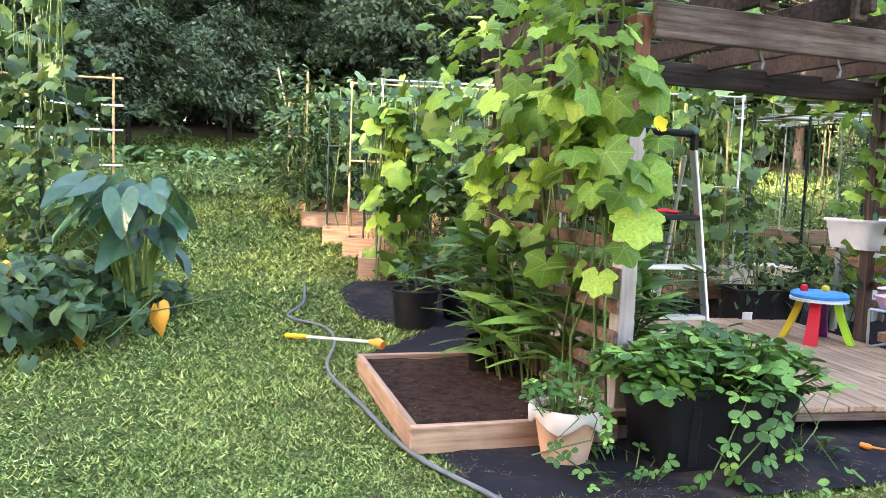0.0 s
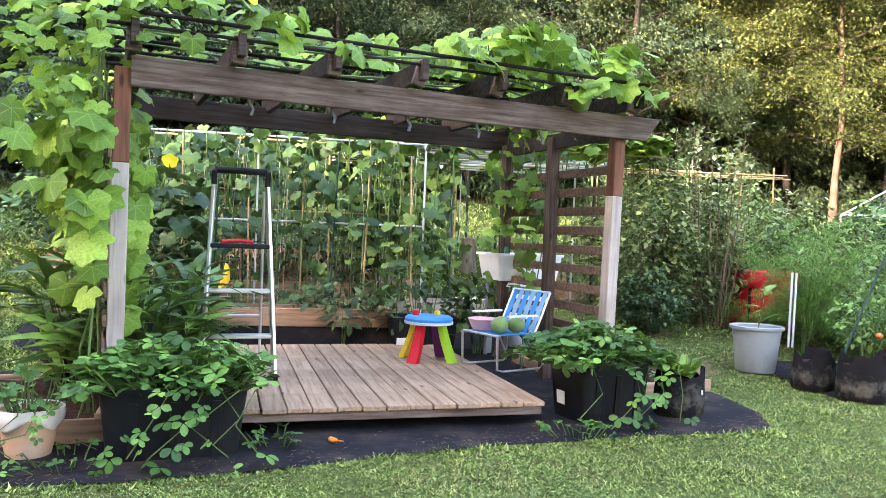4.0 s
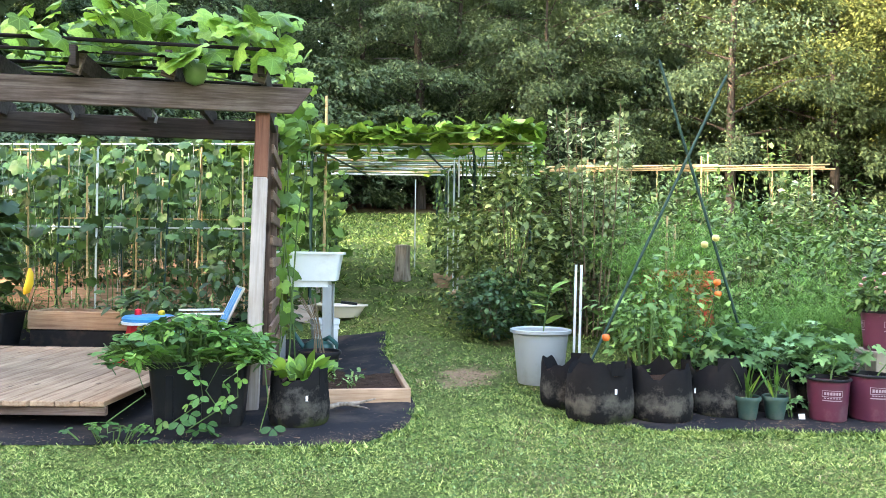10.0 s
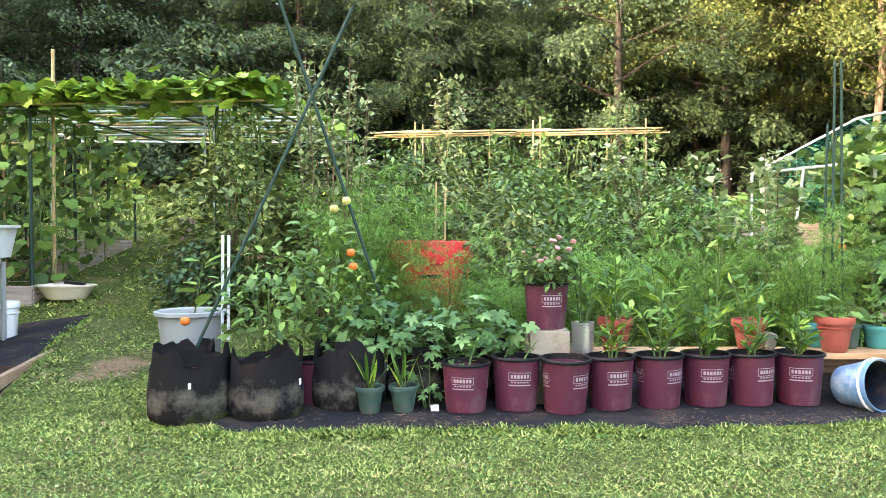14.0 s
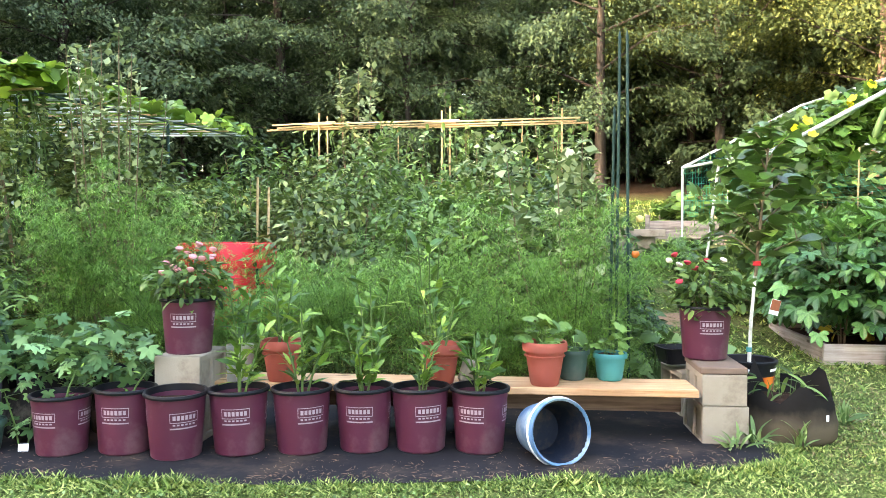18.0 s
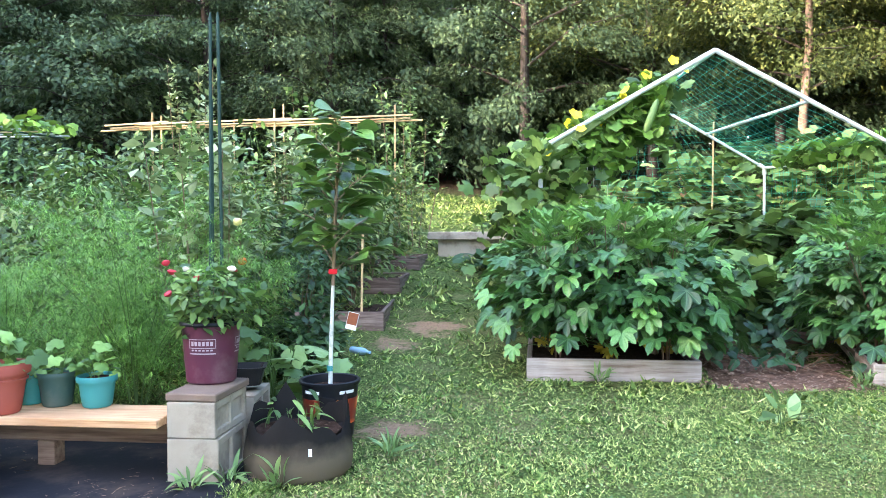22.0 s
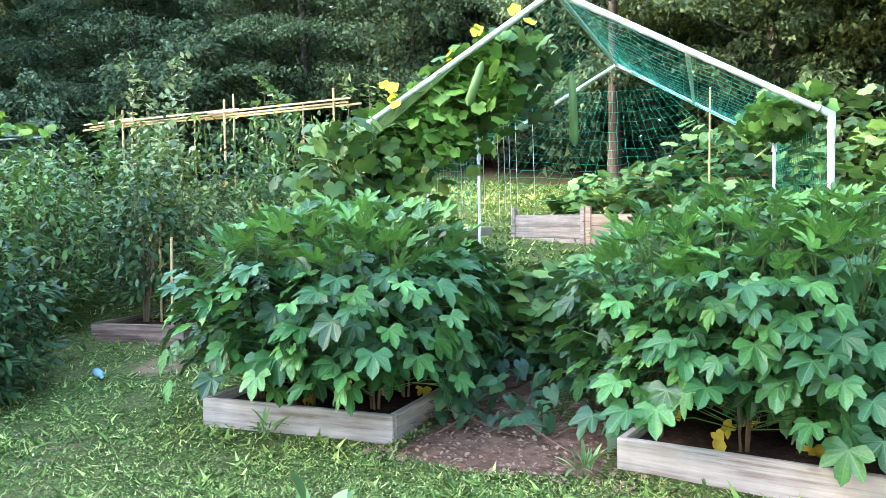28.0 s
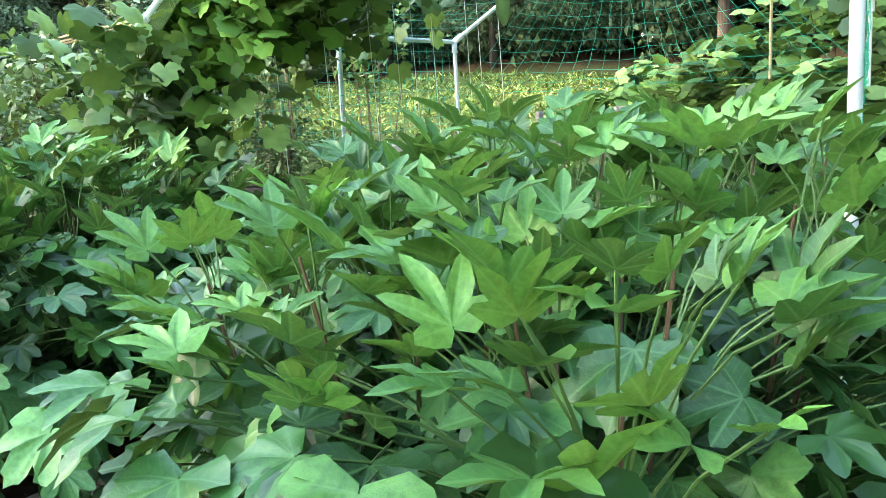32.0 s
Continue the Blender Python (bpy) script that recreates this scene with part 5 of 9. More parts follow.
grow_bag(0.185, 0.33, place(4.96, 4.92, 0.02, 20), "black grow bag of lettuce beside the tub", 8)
pot("green_pot", 0.06, 0.085, 0.165, DARK_GREEN, place(7.99, 5.785, 0.03), "small dusty green nursery pot with grassy shoots", 0.006, 0.03, group="small green pots")
pot("green_pot", 0.06, 0.085, 0.165, DARK_GREEN, place(8.19, 5.84, 0.03), "small dusty green nursery pot with a seedling", 0.006, 0.03, group="small green pots")
single("plant_label", Geo().box((0.05, 0.003, 0.04), (0, 0, 0.02), 0.001), LABEL_WHITE, place(8.38, 5.86, 0.03, 20, -15), "small white plant label on the fabric", "label")

bucket = thing("bucket", place(6.49, 6.61, 0.02), "large pale grey plastic bucket holding a young plant", "bucket")
part("body", Geo().lathe([(0.185, 0), (0.19, 0.01), (0.235, 0.42), (0.26, 0.43), (0.262, 0.455), (0.245, 0.46), (0.232, 0.45), (0.205, 0.3)], 32), GREY_PLASTIC, bucket, soft=35)
soil_disc(0.2, 0.32, bucket)
for dx in (0, 0.045):
    single("stick", Geo().tube([(0, 0, 0), (0.01, 0, 0.75)], 0.011, 6), PVC, place(6.77 + dx, 6.5, 0.3), "thin white pipe stake", "stake")

# blue bucket on its side
m = pose(11.06, 6.24, 0.175, 80, 0, 30) @ Matrix.Diagonal((0.92, 0.92, 0.92, 1))
ob = thing("blue_bucket", m, "blue and white bucket lying on its side, muddy inside", "bucket")
BLUE_PAINT = plain("scuffed_blue_plastic", (0.05, 0.15, 0.30), (0.14, 0.27, 0.42), 3, 0.4, relief=0.1, dirt=(0.42, 0.52, 0.58), dirt_scale=6)
part("body", Geo().lathe([(0.13, -0.2), (0.135, -0.19), (0.17, 0.02), (0.178, 0.02), (0.182, 0.09), (0.176, 0.1), (0.165, 0.09), (0.125, -0.17)], 32), BLUE_PAINT, ob, soft=35)
part("inside", Geo().lathe([(0.0, -0.163), (0.118, -0.162), (0.155, 0.06), (0.166, 0.088)], 28, cap=False), plain("muddy_blue", (0.008, 0.012, 0.022), (0.018, 0.024, 0.038), 8, 0.75, relief=0.5, dirt=(0.05, 0.042, 0.034), dirt_scale=9, spec=0.1), ob, "dark muddy inside", soft=35)
part("rim_stripe", Geo().lathe([(0.179, 0.045), (0.186, 0.047), (0.187, 0.06), (0.181, 0.064)], 32, cap=False), WHITE_PLASTIC, ob, "pale stripe", soft=35)

# citrus in a printed pot
ORANGE_PRINT, opn, op_bsdf, op_co = basic("orange_print")
cells = opn.nodes.new("ShaderNodeTexVoronoi")
cells.inputs["Scale"].default_value = 9.0
opn.links.new(op_co, cells.inputs["Vector"])
opn.links.new(ramp(opn, cells.outputs["Distance"], [(0.1, (0.85, 0.30, 0.035)), (0.42, (0.72, 0.13, 0.012)), (0.62, (0.16, 0.018, 0.008))]), op_bsdf.inputs["Base Color"])
op_bsdf.inputs["Roughness"].default_value = 0.35
ob = thing("citrus_pot", place(12.284, 7.666, 0.0, 0), "black pot wrapped in an orange printed sleeve", "pot")
part("body", Geo().lathe([(0.13, 0), (0.135, 0.01), (0.165, 0.31), (0.176, 0.312), (0.178, 0.33), (0.17, 0.335), (0.16, 0.33), (0.15, 0.25)], 28), BLACK_PLASTIC, ob, soft=35)
part("sleeve", Geo().lathe([(0.134, 0.02), (0.1345, 0.021), (0.161, 0.235), (0.16, 0.236)], 28, cap=False), ORANGE_PRINT, ob, "glossy sleeve printed with oranges", soft=35)
for a in (-2.2, -0.9):
    part("lettering", band(0.132, 0.12, 0.27, 0.288, a, a + 0.6), LABEL_WHITE, ob, "white line of print")
soil_disc(0.148, 0.28, ob)
single("planter_tub", Geo().tray((0.3, 0.2), 0.1, 0.85, 0.006, 0.008, 0.03), BLACK_PLASTIC, pose(11.83, 7.42, 0.34, 0, 0, 20), "small black plastic box behind the blocks", "box")
block(place(11.86, 7.44, 0.0, 12), "concrete block behind the bench end", (0.2, 0.4, 0.3))

# storage tubs of strawberries
def tub(w, d, h, m, label, taper=0.88, sticker=None, group="black tubs"):
    ob = thing("storage_tub", m, label, "tub", group)
    part("body", Geo().tray((w, d), h, taper, 0.008, 0.022, 0.05), BLACK_PLASTIC, ob, soft=40)
    for x in (-0.28, 0.0, 0.28):
        part("rib", Geo().box((0.05, 0.012, h * 0.72), (0, 0, 0), 0.005), BLACK_PLASTIC, ob, "", pose(x * w, -d / 2 * (1 + taper) / 2 - 0.003, h * 0.45, math.degrees(math.atan2(d * (1 - taper) / 2, h)), 0, 0))
    if sticker:
        part("sticker", Geo().box((0.1, 0.003, 0.1), (0, 0, 0), 0.001), LABEL_WHITE, ob, "white paper label", pose(sticker, -d / 2 * 0.95 - 0.006, 0.16, math.degrees(math.atan2(d * (1 - taper) / 2, h)), 0, 0) if sticker > -0.3 else pose(-w / 2 * 0.955 - 0.008, d * 0.12, 0.16, 0, -math.degrees(math.atan2(w * (1 - taper) / 2, h)), 0) @ pose(0, 0, 0, 0, 0, 90))
    g = Geo()
    for j in range(5):
        for i in range(7):
            g.v.append(((i / 6 - 0.5) * w * 0.94, (j / 4 - 0.5) * d * 0.92, h * 0.8 + rnd.uniform(-0.015, 0.015)))
    g.f = [(j * 7 + i, j * 7 + i + 1, j * 7 + i + 8, j * 7 + i + 7) for j in range(4) for i in range(6)]
    part("soil", g, SOIL, ob, soft=80)
    return ob


TUB1, TUB2 = place(1.42, 3.87, 0.02, 15), place(4.3, 4.85, 0.02, 20)
tub(0.8, 0.46, 0.42, TUB1, "large black storage tub overflowing with strawberry plants")
tub(0.62, 0.47, 0.44, TUB2, "black storage tub with a white label and trailing strawberries", sticker=-0.3)
tub(0.85, 0.45, 0.36, place(0.48, 7.3, 0.02, 8), "black plastic tub behind the ladder")
tub(0.7, 0.42, 0.42, place(3.15, 7.38, 0.02, 8), "black plastic tub of leafy plants behind the deck", sticker=-0.26)

# terracotta pot with a torn white liner
ob = pot("clay_pot", 0.115, 0.165, 0.27, CLAY, place(0.663, 3.745, 0.02), "pale clay pot with a torn white liner and strawberry plants", 0.006, 0.05, 0.9)


def liner_wobble(w, z):
    return 1 + 0.03 * math.sin(7 * w) + 0.02 * math.sin(13 * w + 1)


g = Geo().lathe([(0.17, 0.2), (0.181, 0.21), (0.184, 0.262), (0.18, 0.285), (0.168, 0.286), (0.16, 0.25)], 36, wobble=liner_wobble, cap=False)
g.v = [(x, y, z + (0.03 * math.sin(4 * math.atan2(y, x)) if z < 0.23 else 0)) for x, y, z in g.v]
part("liner", g, plain("torn_white_liner", (0.62, 0.58, 0.52), (0.75, 0.72, 0.66), 9, 0.8, relief=0.6, dirt=(0.4, 0.32, 0.25)), ob, "crumpled white liner over the rim", soft=50)
pot("black_pot", 0.17, 0.205, 0.34, BLACK_PLASTIC, place(-0.2, 6.5, 0.0), "large black nursery pot with a small white label", 0.012, 0.03)
pot("black_pot", 0.15, 0.19, 0.3, BLACK_PLASTIC, place(0.2, 6.75, 0.0), "black nursery pot of pepper plants", 0.012, 0.03)
pot("black_pot", 0.11, 0.135, 0.24, BLACK_PLASTIC, place(0.33, 5.1, 0.1), "black pot sunk in the low bed", 0.01, 0.03)
pot("black_pot", 0.15, 0.175, 0.17, BLACK_PLASTIC, place(4.62, 6.35, 0.1), "shallow black pot with tied canes in the bed", 0.01, 0.03)

# utility sink
sink = thing("utility_sink", place(4.15, 7.25, 0.07, 14), "white plastic utility sink on grey-white legs", "sink")
part("basin", Geo().tray((0.74, 0.58), 0.28, 0.88, 0.012, 0.024, 0.05, pose(0, 0, 0.75)), WHITE_PLASTIC, sink, soft=40)
part("skirt", Geo().tray((0.5, 0.42), 0.07, 1.05, 0.01, 0.004, 0.04, pose(0, 0, 0.69)), WHITE_PLASTIC, sink, soft=40)
for sx in (-1, 1):
    for sy in (-1, 1):
        leg = Geo().box((0.09, 0.012, 0.78), (0, 0, 0.32), 0.004)
        leg.box((0.012, 0.07, 0.78), (sx * 0.04, -sy * 0.03, 0.32), 0.004)
        part("leg", leg, GREY_PLASTIC, sink, "", pose(sx * 0.24, sy * 0.2, 0))
bottle = thing("spray_bottle", place(3.95, 7.0, 1.1), "green bottle with a red cap on the sink rim", "bottle")
part("body", Geo().lathe([(0.03, 0), (0.035, 0.01), (0.035, 0.1), (0.015, 0.125), (0.013, 0.135)], 16), plain("green_bottle", (0.05, 0.3, 0.2), (0.08, 0.36, 0.26), 4, 0.2), bottle, soft=40)
part("cap", Geo().lathe([(0.02, 0.13), (0.022, 0.135), (0.022, 0.17), (0.012, 0.175)], 12), RED, bottle, soft=40)
ob = thing("white_bucket", place(4.25, 7.62, 0.0), "white plastic pail behind the sink", "bucket")
part("body", Geo().lathe([(0.12, 0), (0.125, 0.01), (0.142, 0.3), (0.152, 0.31), (0.152, 0.35), (0.145, 0.36), (0.138, 0.35), (0.12, 0.05)], 24), WHITE_PLASTIC, ob, soft=40)
part("ring", Geo().lathe([(0.142, 0.25), (0.15, 0.255), (0.15, 0.265), (0.143, 0.27)], 24, cap=False), WHITE_PLASTIC, ob, soft=40)
can = thing("watering_can", place(4.4, 6.98, 0.03, -20), "dark green plastic watering can in front of the sink", "watering can")
part("body", Geo().lathe([(0.13, 0), (0.14, 0.02), (0.145, 0.14), (0.12, 0.2), (0.05, 0.235), (0.04, 0.23)], 24, pose(0, 0, 0) @ Matrix.Diagonal((1.15, 0.8, 1, 1))), plain("can_green", (0.012, 0.06, 0.055), (0.02, 0.085, 0.075), 4, 0.35), can, soft=40)
part("handle", Geo().tube([(0.05, 0, 0.225), (0.12, 0, 0.26), (0.21, 0, 0.2), (0.22, 0, 0.1), (0.155, 0, 0.05)], 0.022, 8), plain("can_handle", (0.014, 0.065, 0.06), (0.02, 0.085, 0.075), 4, 0.35), can, soft=60)
part("spout", Geo().tube([(-0.1, 0, 0.06), (-0.2, 0, 0.16), (-0.3, 0, 0.27)], [0.035, 0.025, 0.02], 10), plain("can_spout", (0.014, 0.065, 0.06), (0.02, 0.085, 0.075), 4, 0.35), can, soft=60)
ob = thing("basin", place(4.0, 9.0, 0.0), "shallow cream oval basin on the grass path", "basin")
part("body", Geo().lathe([(0.19, 0), (0.2, 0.01), (0.27, 0.13), (0.3, 0.135), (0.302, 0.15), (0.275, 0.152), (0.2, 0.03)], 32, Matrix.Diagonal((1.1, 0.8, 1, 1))), CREAM, ob, soft=40)
single("black_tray", Geo().box((0.2, 0.12, 0.03), (0, 0, 0.0), 0.008), BLACK_PLASTIC, place(4.1, 9.0, 0.165, 15, 0, 6), "black rag lying across the basin", "cloth")
g = Geo().lathe([(0.15, -0.03), (0.125, 0.1), (0.11, 0.35), (0.12, 0.52), (0.115, 0.53), (0.05, 0.54)], 14, wobble=lambda w, z: 1 + 0.12 * math.sin(5 * w) + 0.06 * math.sin(9 * w + z * 4))
single("stump", g, STUMP, place(4.2, 11.5, 0.0), "weathered tree stump beside the grass path", "stump", soft=50)
ob = thing("red_planter", place(7.93, 9.12, 0.0, 5), "tall bright red fabric planter with a rolled rim among asparagus", "planter")
part("body", Geo().lathe([(0.43, 0), (0.435, 0.02), (0.425, 0.3), (0.405, 0.6), (0.395, 0.62)], 32, wobble=lambda w, z: 1 + 0.02 * math.sin(5 * w + 3 * z) + 0.012 * math.sin(11 * w), cap=False), RED, ob, soft=50)
part("rim", Geo().lathe([(0.40, 0.53), (0.445, 0.54), (0.455, 0.6), (0.445, 0.7), (0.425, 0.76), (0.40, 0.765), (0.38, 0.72), (0.36, 0.55)], 36, wobble=lambda w, z: 1 + 0.025 * math.sin(7 * w + 9 * z) + 0.02 * math.sin(13 * w), cap=False), RED, ob, "rolled fabric rim", soft=50)
soil_disc(0.4, 0.64, ob)
for a in (-2.6, -0.6, 1.2):
    part("strap", band(0.437, -0.05, 0.0, 0.74, a, a + 0.09, 3, 0.022), BLACK_PLASTIC, ob, "dark strap")
for i, (z, w) in enumerate(((0.4, 0.5), (0.34, 0.16))):
    part("print_mark", band(0.437, -0.05, z, z + 0.035, -1.75, -1.75 + w, 5, 0.014), BLACK_PLASTIC, ob, "dark line of print")

# ---- things on the deck ----
def ladder():
    ob = thing("stepladder", pose(1.55, 5.26, 0.212, 0, 0, 14), "aluminium stepladder with black cap, tool tray and red tool on it", "ladder")
    H = 1.55
    for s in (-1, 1):
        a, b = Vector((s * 0.27, -0.2, 0)), Vector((s * 0.195, 0.06, H))
        part("front_rail", Geo().box((0.028, 0.055, (b - a).length), (0, 0, 0), 0.005), STEEL, ob, "", Matrix.Translation((a + b) / 2) @ (b - a).to_track_quat("Z", "Y").to_matrix().to_4x4())
        a, b = Vector((s * 0.24, 0.55, 0)), Vector((s * 0.185, 0.12, H - 0.12))
        part("rear_leg", Geo().tube([a, b], 0.013, 8), STEEL, ob, "", None, 60)
        part("foot", Geo().box((0.045, 0.075, 0.05), (s * 0.27, -0.2, 0.02), 0.008), BLACK_PLASTIC, ob, "black rubber foot")
        part("joint", Geo().box((0.04, 0.07, 0.12), (s * 0.2, 0.05, H - 0.03), 0.01), BLACK_PLASTIC, ob, "black plastic joint")
    for i, z in enumerate((0.32, 0.66)):
        k = z / H
        w = 0.54 - 0.15 * k
        part("step", Geo().box((w - 0.02, 0.1, 0.03), (0, -0.2 + 0.26 * k + 0.03, z), 0.006), STEEL, ob)
    part("tool_tray", Geo().box((0.44, 0.2, 0.035), (0, 0.03, 1.0), 0.01), BLACK_PLASTIC, ob, "black tool tray")
    part("cap", Geo().tube([(-0.2, 0.06, H - 0.03), (-0.19, 0.06, H + 0.03), (0.19, 0.06, H + 0.03), (0.2, 0.06, H - 0.03)], 0.028, 8), BLACK_PLASTIC, ob, "black top handle", None, 60)
    part("back_brace", Geo().tube([(-0.225, 0.42, 0.42), (0.225, 0.42, 0.42)], 0.01, 6), STEEL, ob)
    return ob


ladder()
ob = thing("pruner", PM @ pose(0.52, 0.78, 1.195, 0, 0, 10), "red-handled garden tool lying on the ladder tray", "tool")
part("handle", Geo().tube([(-0.14, 0, 0), (0, 0.02, 0.01), (0.1, 0, 0)], 0.014, 6), RED, ob, soft=60)
part("handle", Geo().tube([(-0.13, 0.05, 0), (0, 0.03, 0.012), (0.1, 0.04, 0)], 0.014, 6), RED, ob, soft=60)
part("blade", Geo().box((0.12, 0.03, 0.008), (0.15, 0.02, 0.004), 0.002), BLACK_PLASTIC, ob)
ob.matrix_basis = pose(1.55, 5.28, 1.243, 0, 0, 25)

toy = thing("toy_table", pose(3.115, 6.2, 0.21, 0, 0, 10) @ Matrix.Diagonal((0.92, 0.92, 0.94, 1)), "toddler's play table with blue and white top and four coloured legs", "toy table")
part("top", Geo().lathe([(0.19, 0.37), (0.235, 0.385), (0.24, 0.41), (0.22, 0.43), (0.1, 0.435)], 28), BLUE, toy, "blue top", soft=40)
part("rim", Geo().lathe([(0.2, 0.352), (0.242, 0.356), (0.246, 0.378), (0.2, 0.384)], 28, cap=False), WHITE_PLASTIC, toy, "white rim", soft=40)
for a, mt, nm in ((225, RED, "red leg"), (315, LIME, "lime green leg"), (135, YELLOW, "yellow leg"), (45, VIOLET, "purple leg")):
    c, s = math.cos(radians(a)), math.sin(radians(a))
    leg = Geo()
    for i in range(6):
        t = i / 5
        r = 0.15 + 0.13 * t ** 1.3
        for u, v in ((-1, -1), (1, -1), (1, 1), (-1, 1)):
            rr, sd = r + v * 0.03, u * (0.04 + 0.015 * t)
            leg.v.append((rr * c - sd * s, rr * s + sd * c, 0.36 * (1 - t)))
    leg.f = [(4 * i + j, 4 * i + (j + 1) % 4, 4 * i + 4 + (j + 1) % 4, 4 * i + 4 + j) for i in range(5) for j in range(4)] + [(3, 2, 1, 0), (20, 21, 22, 23)]
    part("leg", leg, mt, toy, nm, None, 30)
part("knob", Geo().lathe([(0.03, 0.43), (0.035, 0.44), (0.03, 0.48), (0.01, 0.49)], 12), RED, toy, "red knob", pose(-0.12, 0.05, 0), 40)
part("knob", Geo().lathe([(0.03, 0.43), (0.035, 0.44), (0.03, 0.47), (0.01, 0.48)], 12), YELLOW, toy, "yellow knob", pose(0.1, 0.06, 0), 40)

chair = thing("lawn_chair", pose(3.74, 5.88, 0.212, 0, 0, -60) @ Matrix.Diagonal((0.92, 0.92, 0.86, 1)), "folding aluminium lawn chair with blue and white woven webbing", "chair")
for s in (-1, 1):
    x = s * 0.26
    part("frame_tube", Geo().tube([(x, -0.28, 0.36), (x, -0.27, 0.03), (x, -0.2, 0.012), (x, 0.25, 0.012), (x, 0.3, 0.05), (x, 0.12, 0.4)], 0.012, 8), STEEL, chair, "", None, 60)
    part("back_tube", Geo().tube([(x, 0.14, 0.3), (x, 0.26, 0.55), (x, 0.36, 0.78)], 0.012, 8), STEEL, chair, "", None, 60)
    part("armrest", Geo().box((0.045, 0.36, 0.02), (x, 0.02, 0.55), 0.006), WHITE_PLASTIC, chair, "white plastic arm")
part("seat_tube", Geo().tube([(-0.26, -0.27, 0.36), (0.26, -0.27, 0.36)], 0.012, 8), STEEL, chair, "", None, 60)
part("top_tube", Geo().tube([(-0.26, 0.36, 0.78), (0.26, 0.36, 0.78)], 0.012, 8), STEEL, chair, "", None, 60)
for i in range(6):
    x = -0.21 + i * 0.084
    part("webbing", Geo().box((0.06, 0.5, 0.004), (0, 0, 0), 0.001), BLUE if i % 2 == 0 else plain("pale_blue_web", (0.2, 0.45, 0.65), (0.3, 0.5, 0.7), 9, 0.7), chair, "blue webbing strap", pose(x, 0.255, 0.56, 66, 0, 0))
    part("webbing", Geo().box((0.06, 0.42, 0.004), (0, 0, 0), 0.001), BLUE, chair, "", pose(x, -0.06, 0.365, 0, 0, 0))
for i in range(4):
    part("webbing", Geo().box((0.53, 0.05, 0.004), (0, 0, 0), 0.001), LABEL_WHITE if i % 2 else plain("grey_web", (0.4, 0.36, 0.38), (0.5, 0.46, 0.46), 9, 0.7), chair, "pale cross strap", pose(0, 0.20 + i * 0.042, 0.42 + i * 0.095, 66, 0, 0))
ob = thing("pink_bowl", chair.matrix_basis @ pose(-0.15, -0.12, 0.37), "pink plastic bowl on the lawn chair", "bowl")
part("body", Geo().lathe([(0.09, 0), (0.1, 0.005), (0.145, 0.11), (0.152, 0.115), (0.145, 0.12), (0.095, 0.015)], 24), PINK, ob, soft=40)
for dx, dy in ((0.07, -0.08), (0.16, 0.03), (0.13, -0.15)):
    single("watermelon", Geo().lathe([(0.015, -0.08), (0.055, -0.065), (0.08, -0.02), (0.083, 0.015), (0.06, 0.065), (0.012, 0.085)], 16, pose(0, 0, 0.082, 80, 0, 30 * dx * 10)), MELON, chair.matrix_basis @ pose(dx, dy, 0.368), "small striped green watermelon on the chair", "melon", "watermelons", soft=60)

# hose and wand
hp = [(-1.35, 7.6), (-1.25, 7.0), (-1.3, 6.55), (-0.95, 6.3), (-0.8, 5.9), (-0.75, 5.2), (-0.45, 4.5), (-0.2, 3.9), (0.0, 3.55), (0.25, 3.25), (0.5, 2.9), (0.9, 2.4)]
pts = []
for i in range(len(hp) - 1):
    for k in range(5):
        t = k / 5
        a, b, c, d = (Vector(hp[max(0, min(len(hp) - 1, i + o))]) for o in (-1, 0, 1, 2))
        p = 0.5 * ((2 * b) + (c - a) * t + (2 * a - 5 * b + 4 * c - d) * t * t + (3 * b - a - 3 * c + d) * t ** 3)
        pts.append((p.x, p.y, gh(p.x, p.y) + 0.035))
single("garden_hose", Geo().tube(pts, 0.013, 8), HOSE, Matrix(), "grey-green garden hose lying across the lawn", "hose", soft=60)
wand = thing("hose_wand", Matrix(), "watering wand with yellow grip and orange nozzle over the bed", "watering wand")
w0, w1 = Vector((-1.2, 6.0, 0.13)), Vector((-0.42, 5.35, 0.24))
part("grip", Geo().tube([w0, w0.lerp(w1, 0.25)], 0.02, 8), YELLOW, wand, "yellow grip", None, 60)
part("tube", Geo().tube([w0.lerp(w1, 0.25), w0.lerp(w1, 0.93)], 0.011, 8), WHITE_PLASTIC, wand, "pale tube", None, 60)
part("nozzle", Geo().tube([w0.lerp(w1, 0.92), w1, w1 + Vector((0.04, -0.03, -0.015))], [0.014, 0.03, 0.034], 10), ORANGE, wand, "orange nozzle", None, 60)
single("trowel", Geo().tube([(0, 0, 0), (0.05, 0.01, 0), (0.06, 0.01, 0.005), (0.12, 0.03, 0.01)], [0.018, 0.018, 0.006, 0.004], 8), ORANGE, place(2.33, 4.06, 0.05, -60), "small orange-handled tool on the fabric", "tool", soft=60)
single("driftwood", Geo().tube([(0, 0, 0), (0.15, 0.03, 0.03), (0.3, 0.1, 0.02), (0.42, 0.08, 0.05)], [0.02, 0.016, 0.012, 0.005], 7).tube([(0.15, 0.03, 0.03), (0.22, -0.06, 0.04), (0.33, -0.1, 0.02)], [0.013, 0.01, 0.004], 6), STUMP, place(5.0, 5.2, 0.05, 25), "broken pale branch on the fabric", "branch", soft=60)
